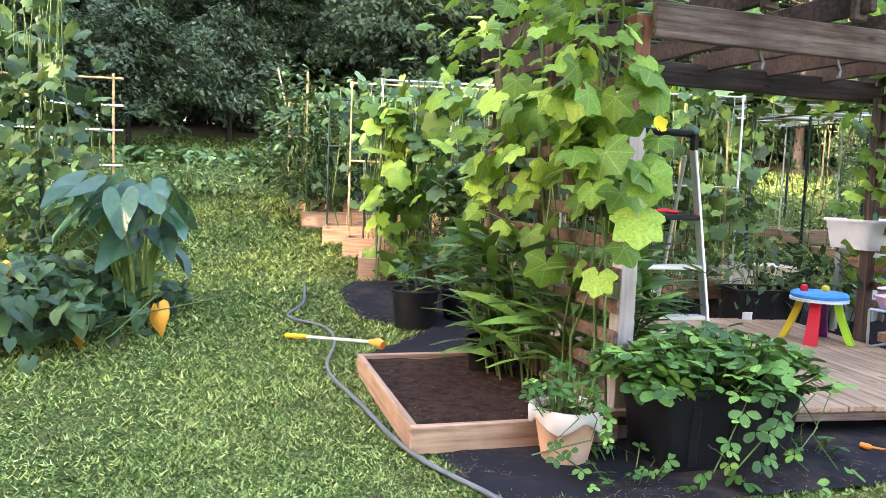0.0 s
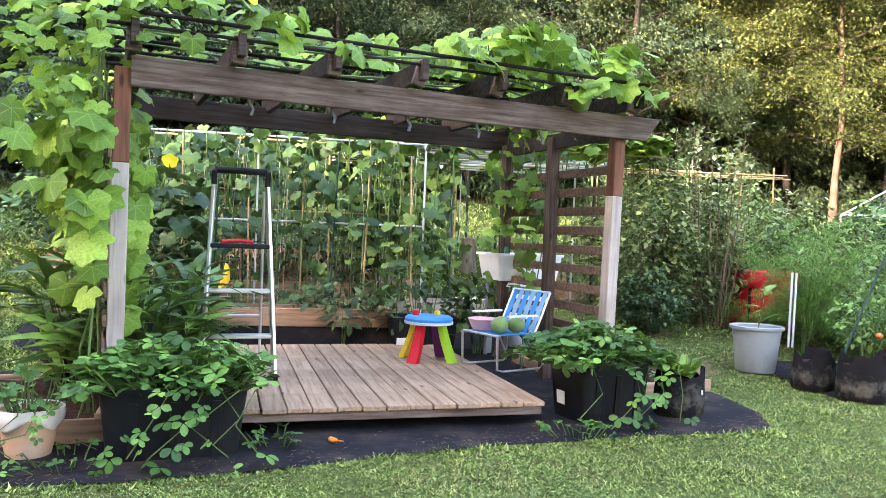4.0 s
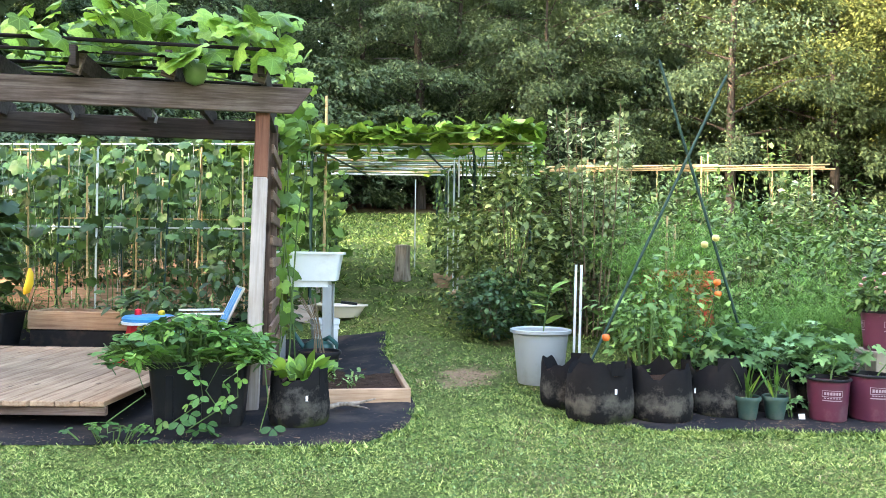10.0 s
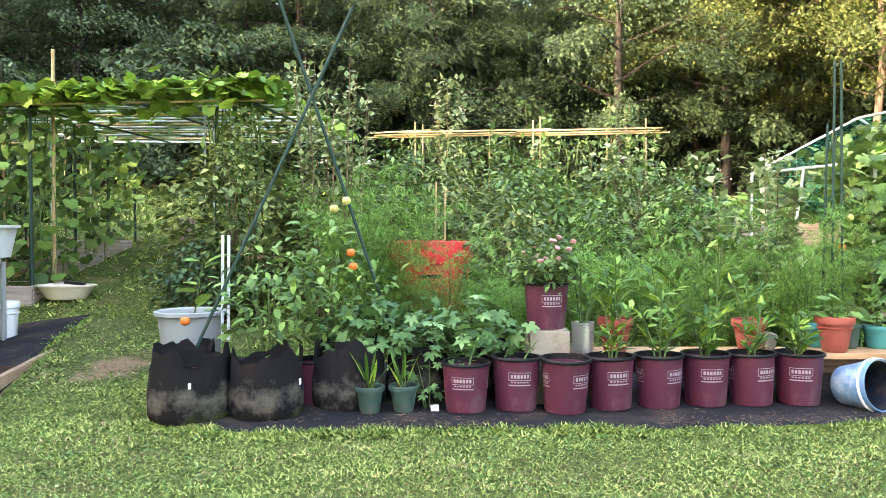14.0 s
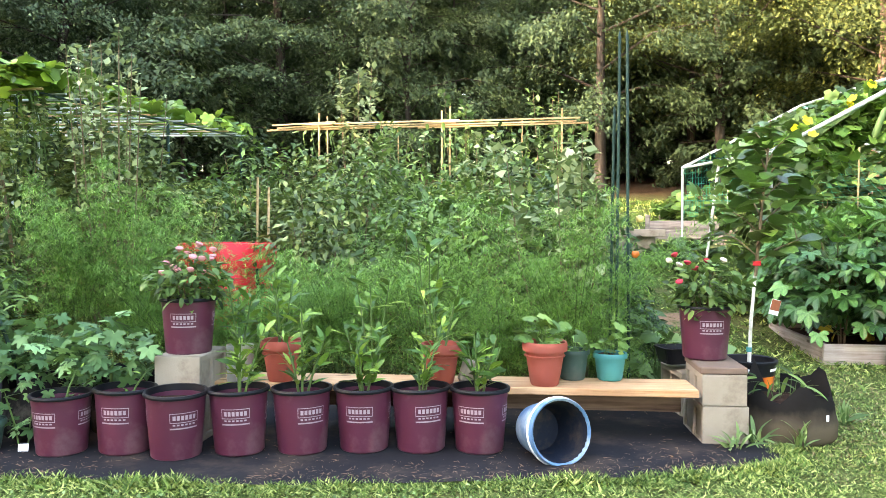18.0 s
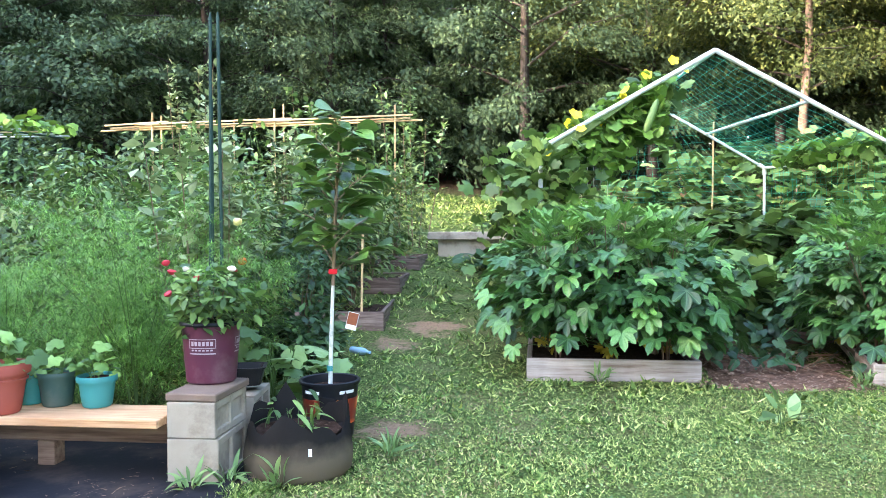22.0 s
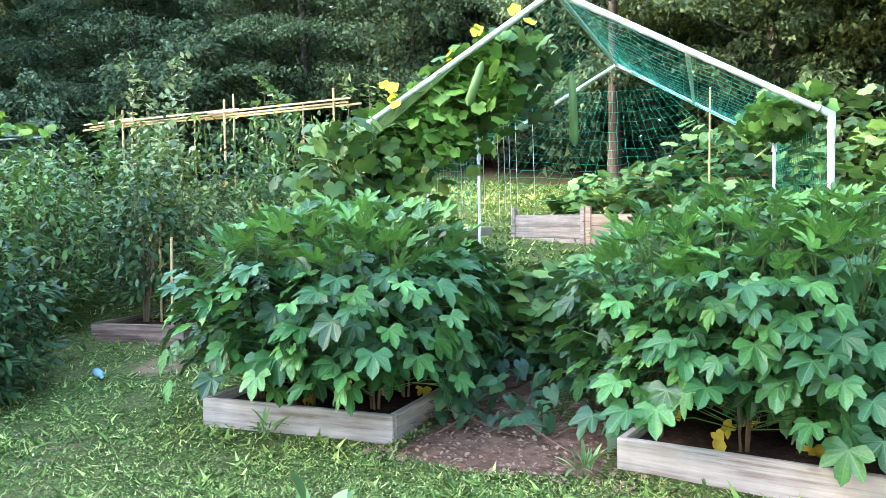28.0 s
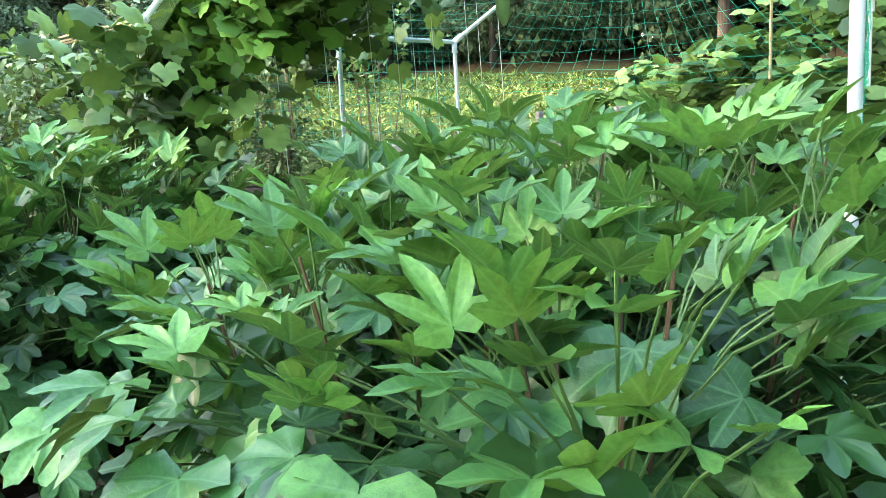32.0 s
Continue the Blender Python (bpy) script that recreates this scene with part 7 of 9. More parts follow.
def okra(x, y, height, seed, count, reach, keep_off=(), scale=0.94):
    """An okra plant: reddish stems hidden in a dome of broad lobed leaves on long stalks."""
    q = random.Random(seed)
    ob = thing("okra_plant", pose(x, y, 0.13, 0, 0, q.uniform(0, 360)), "okra plant with large lobed leaves on reddish stems", "okra", "okra plants")
    tips, stalk, spots, fresh = [], Geo(), [], []
    ns = q.randint(3, 5)
    for s in range(ns):
        a = 2 * math.pi * s / ns + q.uniform(-0.4, 0.4)
        k, h = reach * q.uniform(0.2, 0.55), height * q.uniform(0.8, 0.98)
        tip = Vector((math.cos(a) * k, math.sin(a) * k, h))
        mid = Vector((tip.x * 0.4, tip.y * 0.4, h * 0.5))
        tips.append((mid, tip))
        part("stem", Geo().tube([(math.cos(a) * 0.015, math.sin(a) * 0.015, -0.08), mid * 0.55, mid, tip.lerp(mid, 0.4), tip], [0.008, 0.007, 0.006, 0.005, 0.003], 5), STEM_RED, ob, "", None, 60)
    for i in range(count):
        t = 0.17 + 0.83 * ((i + q.random()) / count) ** 0.9
        b = i * 2.4 + q.uniform(-0.6, 0.6)
        shell = (0.62 + 0.5 * math.sin(math.pi * min(1, t * 0.62 + 0.22))) * q.uniform(0.72, 1.06)
        rr = reach * shell * (1.0 if t < 0.72 else max(0.25, 1.0 - (t - 0.72) * 2.3))
        p = Vector((math.cos(b) * rr, math.sin(b) * rr, height * t + q.uniform(-0.04, 0.05)))
        w = ob.matrix_basis @ p
        if any((w - Vector(o)).length < r for o, r in keep_off):
            continue
        mid, tip = min(tips, key=lambda mt: (mt[1].xy - p.xy).length)
        tt = max(0.1, t - 0.12)
        c = mid * (tt * 2) if tt < 0.5 else mid.lerp(tip, tt * 2 - 1)
        stalk.tube([c, c.lerp(p, 0.6) + Vector((0, 0, 0.03)), p], 0.0024, 4, cap=False)
        young = t > 0.78
        size = q.uniform(0.09, 0.145) if young else q.uniform(0.105, 0.16) * (1.1 - 0.25 * abs(t - 0.4))
        pitch = q.uniform(0.3, 1.2) if young else q.gauss(-0.95 + 0.9 * t, 0.28)
        (fresh if young else spots).append((p, b - math.pi / 2 + q.gauss(0, 0.8 if young else 0.35), pitch, q.gauss(0, 0.25), size * scale * (1.06 if young else 1.0)))
    part("leaf_stalk", stalk, STEM, ob, soft=60, kind="stuff")
    inner = []
    while len(inner) < 75:
        t, b, rr = q.uniform(0.22, 0.8), q.uniform(0, 6.28), reach * 0.72 * q.random() ** 0.5
        p = Vector((math.cos(b) * rr, math.sin(b) * rr, height * t))
        if not any((ob.matrix_basis @ p - Vector(o)).length < r + 0.06 for o, r in keep_off):
            inner.append(tuple(p))
    leaves("inner_foliage", PALM, inner, 0.11 * scale, LEAF_OKRA, ob, 0.45, 0.3, (0, 0), seed, droop=0.5)
    set_leaves(ob, OKRA_MESH, LEAF_OKRA, spots)
    set_leaves(ob, YOUNG_MESH, LEAF_OKRA_YOUNG, fresh)
    for i in range(2):
        p = Vector((q.uniform(-0.12, 0.12), q.uniform(-0.18, 0.1), q.uniform(0.05, 0.2)))
        part("withered_leaf", leaf_mesh("withered_leaf", PALM, seed + i, 0.2), LEAF_YELLOW, ob, "yellow withered leaf", Matrix.Translation(p) @ Euler((-0.9, q.uniform(-1, 1), q.uniform(0, 6))).to_matrix().to_4x4() @ Matrix.Diagonal((0.08, 0.08, 0.08, 1)))
    return ob


off = [((17.3, 8.83, 1.17), 0.62), ((17.17, 8.2, 1.14), 0.55)]
for i, (x, y, h) in enumerate(((13.5, 9.72, 1.12), (13.93, 9.68, 1.2), (14.35, 9.75, 1.12), (13.42, 10.15, 1.2), (13.88, 10.2, 1.27), (14.3, 10.2, 1.2), (13.6, 10.65, 1.22), (14.15, 10.65, 1.22))):
    okra(x, y, h, 300 + i, 124, 0.5, off)
for i, (x, y, h) in enumerate(((15.98, 9.9, 1.1), (16.4, 9.83, 1.15), (16.8, 9.78, 1.12), (15.95, 10.3, 1.2), (16.4, 10.3, 1.26), (16.85, 10.25, 1.22), (16.1, 10.8, 1.24), (16.65, 10.8, 1.26))):
    okra(x, y, h, 330 + i, 180, 0.52, off + [((15.52, 9.46, 0.7), 0.4), ((15.15, 9.8, 0.45), 0.42), ((16.4, 9.5, 0.3), 0.3)], 0.8)

# pergola vines
q = random.Random(17)
ob = thing("squash_vine", PM, "bright green squash vine sprawling over the pergola roof", "vine")
st, spots = Geo(), []
for i in range(9):
    v0 = q.uniform(-0.15, PD)
    st.tube([(q.uniform(-0.2, 0.1) + k * 0.75, v0 + 0.25 * math.sin(k * 1.3 + i), PH + 0.40 + 0.03 * math.sin(k * 2 + i)) for k in range(6)], 0.009, 5)
for i in range(340):
    u, v = q.uniform(-0.35, PW + 0.25), q.uniform(-0.28, PD + 0.2)
    if i < 200:
        v = q.uniform(-0.3, 0.55)
    if i < 90:
        u = q.uniform(2.1, PW + 0.3)
    heap = 0.15 + 0.17 * smooth(1.9, 2.9, u) + 0.12 * noise.noise((u * 1.3, v * 1.3, 3))
    hgt = max(0.0, heap) * q.random() ** 0.7 + 0.02
    if q.random() < 0.07:
        hgt, v = -q.uniform(0.0, 0.12), -0.29
    p = Vector((u, v, PH + 0.40 + hgt))
    st.tube([p + Vector((0.03, 0.06, -0.06)), p], 0.004, 4, cap=False)
    spots.append((p, math.pi + q.gauss(0, 0.8), q.gauss(-0.6, 0.4), q.gauss(0, 0.35), q.uniform(0.08, 0.13) * (1.15 if u > 2.2 else 1.0)))
part("stem", st, STEM, ob, soft=60, kind="stuff")
set_leaves(ob, VINE_MESH, LEAF_VINE_OB, spots)
for u, v, z in ((0.72, -0.1, 0.62), (-0.3, -0.1, 0.65)):
    part("flower", leaf_mesh("flower", fan(lobes(5, 0.3, 0.8, 0.8), 20, -0.5, 0.1), 5), PETAL, ob, "yellow trumpet flower", pose(u, v, PH + z, 60, 0, 30) @ Matrix.Diagonal((0.065, 0.065, 0.065, 1)))
part("gourd", Geo().lathe([(0.01, -0.09), (0.06, -0.07), (0.085, 0.0), (0.07, 0.06), (0.012, 0.1)], 16), MELON, ob, "hanging green gourd", pose(3.25, -0.13, PH + 0.25), 60)

ob = thing("cucumber_vine", PM, "vine with large leaves smothering the slatted side of the pergola", "vine")
st, spots = Geo(), []
for i in range(10):
    v0 = q.uniform(-0.2, PD)
    st.tube([(-0.12 + q.gauss(0, 0.04), v0 + 0.12 * math.sin(k + i), k * 0.5 + 0.05) for k in range(6)], 0.008, 5)
for i in range(330):
    v = q.uniform(-0.32, PD + 0.15) if i > 150 else q.uniform(-0.38, 0.35)
    z = (0.8 if i > 150 else 1.12) + (1.85 if i > 150 else 1.58) * q.random() ** (0.6 if i > 150 else 0.42)
    bulge = 0.1 + 0.3 * smooth(1.2, 2.5, z)
    u = -0.12 - abs(q.gauss(0, bulge)) if q.random() < 0.95 or z < 2.2 else q.uniform(0, 0.25)
    front = v < -0.1
    big = z < 2.0
    spots.append((Vector((u + (0.05 if front else 0), v - (0.12 * q.random() if front else 0), z)), (math.pi if front else math.pi / 2) + q.gauss(0, 0.55), q.gauss(-0.8 if big else -0.35, 0.35), q.gauss(0, 0.35), q.uniform(0.095, 0.165) if big else q.uniform(0.055, 0.09)))
for i in range(60):
    spots.append((Vector((q.uniform(0.02, 0.16), q.uniform(0.05, 1.4), 0.75 + 1.5 * q.random())), math.pi + q.gauss(0, 0.7), q.gauss(-1.0, 0.35), q.gauss(0, 0.35), q.uniform(0.09, 0.15)))
part("stem", st, STEM, ob, soft=60, kind="stuff")
set_leaves(ob, VINE_MESH, LEAF_CUKE, spots)
part("flower", leaf_mesh("flower", fan(lobes(5, 0.3, 0.8, 0.8), 20, -0.5, 0.1), 6), PETAL, ob, "yellow flower", pose(0.3, 0.22, 1.76, 70, 0, 10) @ Matrix.Diagonal((0.06, 0.06, 0.06, 1)))
panel("climbing_vine", PM @ Vector((PW + 0.1, 1.2, 0)), PM @ Vector((PW + 0.1, PD + 0.3, 0)), 0.3, 2.7, 160, 0.1, VINE, LEAF_VINE, "vine climbing the slatted side near the sink", 3, 0.14, top_heavy=0.6, nst=4)
panel("climbing_vine", (4.62, 5.75, 0), (4.0, 7.3, 0), 2.0, 2.9, 55, 0.085, VINE, LEAF_VINE, "squash leaves hanging over the pergola's end", 4, 0.14, nst=2)

# strawberries
def strawberries(m, w, d, z, n, seed, label, trail=6, size=0.075):
    q = random.Random(seed)
    ob = thing("strawberry_plants", m, label, "strawberry", "strawberry plants")
    st, spots = Geo(), []
    for i in range(n):
        x, y = q.uniform(-0.56, 0.56) * w, q.uniform(-0.58, 0.56) * d
        h = z + 0.02 + (0.24 if z > 0.2 else 0.07) * q.random() ** 0.75 * (1.1 - (2 * abs(x) / w) ** 2 * 0.55) * (1.05 - (2 * abs(y) / d) ** 2 * 0.5)
        st.tube([(x * 0.6, y * 0.6, z - 0.04), (x * 0.9, y * 0.9, h * 0.6 + z * 0.4), (x, y, h)], 0.0035, 4, cap=False)
        spots.append((Vector((x, y, h)), q.uniform(0, 6.3), q.gauss(-0.2, 0.35), q.gauss(0, 0.3), size * q.uniform(0.7, 1.3)))
    for i in range(trail):
        x = q.uniform(-0.55, 0.55) * w
        y, l = -d * 0.56, q.uniform(0.5, 1.0) * z
        run = [(x, y + 0.08, z + 0.05), (x + 0.03, y - 0.02, z + 0.02), (x + q.gauss(0, 0.07), y - 0.05, z - l * 0.5), (x + q.gauss(0, 0.12), y - 0.08, max(0.03, z - l))]
        st.tube(run, 0.004, 4)
        for k in range(9):
            p = Vector(run[1]).lerp(Vector(run[2]), k / 4) if k < 5 else Vector(run[2]).lerp(Vector(run[3]), (k - 4) / 4)
            if i % 3 == 0 or k > 7:
                spots.append((p + Vector((q.gauss(0, 0.05), -0.02 - 0.03 * q.random(), q.gauss(0, 0.03))), math.pi + q.gauss(0, 0.7), q.gauss(-0.7, 0.35), q.gauss(0, 0.4), size * q.uniform(0.6, 1.0)))
    part("stem", st, STEM, ob, soft=60, kind="stuff")
    set_leaves(ob, TRI_MESH, LEAF_BERRY, spots)
    return ob


strawberries(TUB1 @ pose(0, 0, 0), 0.92, 0.6, 0.40, 330, 1, "strawberry plants spilling out of a black tub", 5, 0.092)
strawberries(TUB2 @ pose(-0.06, 0, 0), 0.92, 0.64, 0.43, 330, 2, "strawberry plants trailing runners down a black tub", 5, 0.092)
strawberries(place(0.663, 3.745, 0.02), 0.34, 0.34, 0.26, 46, 3, "strawberry plant in a pale clay pot", 2, 0.06)
strawberries(place(0.95, 3.55, -0.02), 0.5, 0.5, 0.06, 24, 4, "strawberry runners rooting on the fabric", 0, 0.05)
strawberries(place(2.0, 4.05, -0.02), 0.35, 0.4, 0.06, 16, 5, "strawberry runners beside the deck", 0, 0.05)
strawberries(place(4.0, 4.3, -0.02), 0.5, 0.3, 0.06, 18, 6, "strawberry runners at the foot of the tub", 0, 0.05)

# bed of ginger-like leaves
ob = thing("ginger_clump", place(0.8, 4.95, 0.1), "dense clump of long arching strap-like leaves in the low bed", "ginger")
st, spots = Geo(), []
for i in range(60):
    a, r = q.uniform(0, 6.3), 0.42 * math.sqrt(q.random())
    x, y = math.cos(a) * r * 1.1, math.sin(a) * r
    h = q.uniform(0.5, 0.95)
    lean = Vector((math.cos(a) * 0.25, math.sin(a) * 0.22, 1)) * h
    st.tube([(x, y, -0.05), Vector((x, y, 0)) + lean * 0.5, Vector((x, y, 0)) + lean], [0.008, 0.007, 0.004], 4)
    for k in range(6):
        p = Vector((x, y, 0)) + lean * (0.3 + 0.14 * k)
        spots.append((p, a - math.pi / 2 + (1.2 if k % 2 else -1.2) + q.gauss(0, 0.5), q.uniform(0.15, 0.9), q.gauss(0, 0.3), q.uniform(0.34, 0.5)))
part("stem", st, STEM, ob, soft=60, kind="stuff")
GINGER = leafy("ginger_leaf", (0.045, 0.125, 0.028), (0.08, 0.19, 0.035), (0.15, 0.28, 0.05), 0.35, 0.4, "object")
set_leaves(ob, [leaf_mesh("strap_leaf", blade_leaf(0.085, 6, 0.5), 110 + i, 0.03) for i in range(4)], GINGER, spots)

# elephant ear and dark sweet-potato leaves by the lawn
PALE_STALK = plain("pale_stalk", (0.16, 0.26, 0.06), (0.24, 0.34, 0.10), 8, 0.5)
ob = thing("elephant_ear", place(-2.55, 6.45), "elephant ear plant with huge blue-green drooping leaves", "plant")
st, spots = Geo(), []
for i in range(19):
    a = q.uniform(0, 6.3) if i > 11 else -2.9 + i * 0.24
    k, h = q.uniform(0.2, 0.55), q.uniform(0.65, 1.15)
    p = Vector((math.cos(a) * k, math.sin(a) * k, h))
    part("stalk", Geo().tube([(math.cos(a) * 0.06, math.sin(a) * 0.06, -0.05), p * 0.5 + Vector((0, 0, 0.1)), p], [0.022, 0.016, 0.008], 6), PALE_STALK, ob, "", None, 60)
    spots.append((p, a - math.pi / 2 + q.gauss(0, 0.2), q.uniform(-1.0, -0.35), q.gauss(0, 0.35), q.uniform(0.27, 0.42)))
EAR = outline([(0, 1.0), (8, 0.87), (18, 0.70), (32, 0.57), (55, 0.48), (80, 0.45), (105, 0.48), (130, 0.56), (150, 0.6), (164, 0.5), (175, 0.2)], 0.12, 0.16)
set_leaves(ob, [leaf_mesh("ear_leaf", EAR, 170 + i, 0.12) for i in range(5)], leafy("elephant_ear_leaf", (0.03, 0.10, 0.05), (0.045, 0.14, 0.065), (0.06, 0.17, 0.08), 0.2, 0.35, "object", spread=0.12, spec=0.4), spots)
for x, y, z in ((-0.75, -0.75, 0.45), (0.35, -0.5, 0.15), (-0.1, -0.9, 0.12)):
    part("withered_leaf", leaf_mesh("withered_leaf", HEART, 7, 0.3), plain("orange_leaf", (0.6, 0.25, 0.02), (0.7, 0.38, 0.04), 9, 0.6), ob, "orange-yellow withered leaf", pose(x, y, z, -70, 20, 160) @ Matrix.Diagonal((0.2, 0.2, 0.2, 1)))
ob = thing("sweet_potato_vines", Matrix(), "dark heart-leaved sweet potato vines spilling onto the lawn", "vine")
spots = []
for i in range(270):
    x, y = q.uniform(-4.2, -2.2), q.uniform(4.8, 6.9)
    h = 0.06 + 0.5 * q.random() * smooth(-2.1, -2.9, x) + 0.1 * q.random()
    if x > -2.5 and y < 5.4:
        continue
    spots.append((Vector((x, y, gh(x, y) + h)), q.gauss(2.6, 1.0), q.gauss(-0.4, 0.35), q.gauss(0, 0.35), q.uniform(0.07, 0.13)))
st = Geo()
for i in range(26):
    x, y = q.uniform(-4.2, -2.3), q.uniform(5.0, 7.4)
    st.tube([g3(x, y, 0.02), g3(x + q.gauss(0, 0.2), y + q.gauss(0, 0.2), 0.25), g3(x + q.gauss(0, 0.4), y + q.gauss(0, 0.4), 0.4)], 0.005, 4)
part("stem", st, STEM, ob, soft=60, kind="stuff")
set_leaves(ob, HEART_MESH, LEAF_DARK_OB, spots)
mound("sweet_potato_mass", -3.4, 6.1, 1.0, 1.1, 0.0, 0.55, 800, 0.11, HEART, LEAF_DARK, "dense dark sweet potato foliage beside the lawn", "vine", 12, nst=10, thick=0.005)
panel("bean_vine", (-5.1, 8.9, 0), (-4.1, 8.4, 0), 0.2, 3.4, 300, 0.12, VINE, LEAF_DARK, "tall bean vine climbing a steel post", 6, 0.3, gaps=0.3)
panel("bean_vine", (-7.5, 10.5, 0), (-4.7, 11.0, 0), 0.1, 2.1, 380, 0.11, OVAL, LEAF_MID, "vines on the bamboo trellis", 7, 0.3, gaps=0.1)
mound("bean_bush", -4.2, 8.3, 1.2, 0.7, 0.0, 1.0, 420, 0.13, OVAL, LEAF_MID, "leafy bean bushes beside the lawn", seed=8)
mound("pepper_bush", -4.3, 13.0, 0.9, 0.7, 0.0, 0.8, 380, 0.12, OVAL, LEAF_PALE, "pale leafy bushes beside the lawn", seed=9)
mound("vegetable_bush", -5.6, 9.6, 1.2, 0.9, 0.0, 1.3, 420, 0.14, OVAL, LEAF_MID, "leafy vegetables behind the trellis", seed=10)
mound("squash_plants", -5.4, 17.5, 2.0, 0.6, 0.0, 0.35, 240, 0.16, VINE, LEAF_PALE, "low squash plants across the lawn", seed=11)

# fruit trees on the lawn
for x, y, s in ((-8.4, 20.5, 1.0), (-6.3, 22.5, 0.9), (-10.8, 19.0, 1.1), (-13.0, 17.0, 1.1)):
    t = tree(int(40 + x), 4.3 * s, 2.1 * s, 0.18, 26, 170, 0.16, LEAF_GREY, place(x, y), "spreading fruit tree with grey-green leaves on the lawn")

# beans and cucumbers on the pipe frames
for k, (a, b, top, n, mt, sd) in enumerate((((-0.6, 8.0), (3.5, 8.3), 2.5, 400, LEAF_BEAN, 21), ((-1.0, 9.05), (3.2, 9.4), 2.55, 560, LEAF_BEAN, 22), ((-1.4, 10.0), (2.8, 10.35), 2.6, 620, LEAF_BEAN, 23), ((-2.4, 11.9), (1.9, 12.3), 2.7, 480, LEAF_DARK, 24))):
    panel("bean_vine", a, b, 0.25, top, n, 0.095 if k < 2 else 0.1, VINE if k == 0 else LOBED, mt, "beans climbing strings on a white pipe trellis", sd, 0.2, top_heavy=0.9, nst=26, gaps=0.02)
panel("cucumber_vine", (-0.75, 7.95), (-0.1, 8.0), 0.2, 2.3, 110, 0.15, VINE, LEAF_VINE, "large-leaved cucumber vine on a white pipe", 25, 0.14)
for i in range(5):
    x = -0.3 + i * 0.75
    mound("bean_seedlings", x, 8.0, 0.4, 0.22, 0.2, 0.62, 120, 0.1, LONG, LEAF_PALE, "yellow-green shoots in the raised bed", seed=60 + i, nst=14, thick=0.005, droop=-0.4)
for i, (x, y) in enumerate(((-2.4, 12.3), (-2.2, 11.4), (-1.6, 11.2), (-2.7, 13.0), (-1.2, 11.8), (-0.4, 12.1), (0.6, 12.3), (-2.0, 12.0), (-1.3, 12.4), (-1.9, 10.9))):
    mound("tomato_plant", x, y, 0.5, 0.45, 0.1, 2.0, 430, 0.11, OVAL, LEAF_DARK, "staked tomato plant up the slope", seed=70 + i, group="tomato plants")
for i in range(8):
    x, y = -0.3 + 0.85 * (i % 4), (9.3, 10.3)[i // 4] + 0.09 * (i % 4)
    mound("bean_bush", x, y, 0.5, 0.3, 0.1, 0.95, 420, 0.09, LEAFLET, LEAF_DARK, "dark leafy bean bush in a raised bed", seed=400 + i, nst=8, thick=0.006)
single("marigold", leaf_mesh("marigold", fan(lobes(9, 0.3, 1, 0.95), 22, 0.6, 0), 3), ORANGE, place(-1.95, 10.9, 0.3) @ Matrix.Diagonal((0.05, 0.05, 0.05, 1)), "orange marigold flower beside a raised bed", "flower")
for x, y, n in ((-0.2, 6.5, 90), (0.2, 6.75, 110)):
    mound("pepper_plant", x, y, 0.2, 0.2, 0.3, 0.7, n, 0.075, OVAL, LEAF_DARK, "small pepper plant in a black pot", seed=int(n), nst=5, thick=0.006)
for x, y, w, z1, sd in ((0.45, 7.35, 0.45, 1.7, 80), (3.15, 7.38, 0.42, 1.0, 81), (3.75, 7.4, 0.3, 0.8, 82), (2.3, 7.6, 0.45, 0.75, 83)):
    mound("leafy_plant", x, y, w, 0.3, 0.25, z1, 210, 0.11, VINE if sd == 80 else OVAL, LEAF_DARK, "leafy plants behind the deck", seed=sd, nst=9, thick=0.007)

# tunnel vines
q = random.Random(29)
ob = thing("gourd_vine", Matrix(), "bright gourd vine spread over the tunnel roof", "vine")
pts = []
for i in range(2000):
    u, v = q.random(), q.random() ** 1.3
    a, b = Vector((2.0, 9.0, 2.6)).lerp(Vector((1.6, 13.2, 2.68)), v), Vector((6.4, 8.7, 2.52)).lerp(Vector((6.2, 13.7, 2.65)), v)
    p = a.lerp(b, u)
    if noise.noise((p.x * 1.5, p.y * 1.5, 2)) > -0.22:
        pts.append((p.x, p.y + q.gauss(0, 0.1), p.z + abs(q.gauss(0, 0.1))))
for i in range(900):
    x = q.uniform(2.1, 6.35)
    heap = 0.11 + 0.1 * noise.noise((x * 1.7, 1.0, 4.0))
    pts.append((x, 8.85 - 0.06 * (x - 2) + abs(q.gauss(0, 0.3)), 2.56 + heap * q.random() ** 0.8 - (0.3 * q.random() if q.random() < 0.12 else 0)))
leaves("foliage", LOBED, pts, 0.105, LEAF_VINE, ob, 0.6, 0.35, None, 29, droop=0.3)
st = Geo()
for i in range(12):
    y = 8.8 + i * 0.35
    st.tube([(2.2 + k * 0.7, y + 0.2 * math.sin(k + i), 2.57) for k in range(6)], 0.008, 4)
part("stem", st, STEM, ob, soft=60, kind="stuff")
for i, (a, b, n) in enumerate((((3.6, 9.0), (2.7, 12.9), 520), ((5.6, 9.2), (4.4, 13.4), 420), ((2.2, 9.0), (3.7, 9.2), 260), ((5.6, 9.0), (6.3, 8.8), 150))):
    panel("bean_vine", a, b, 0.2, 2.5, n, 0.085, LOBED if i % 2 == 0 else OVAL, (LEAF_TOMATO, LEAF_MID, LEAF_TOMATO, LEAF_MID)[i], "beans climbing the side of the tunnel", 31 + i, 0.22, nst=16)

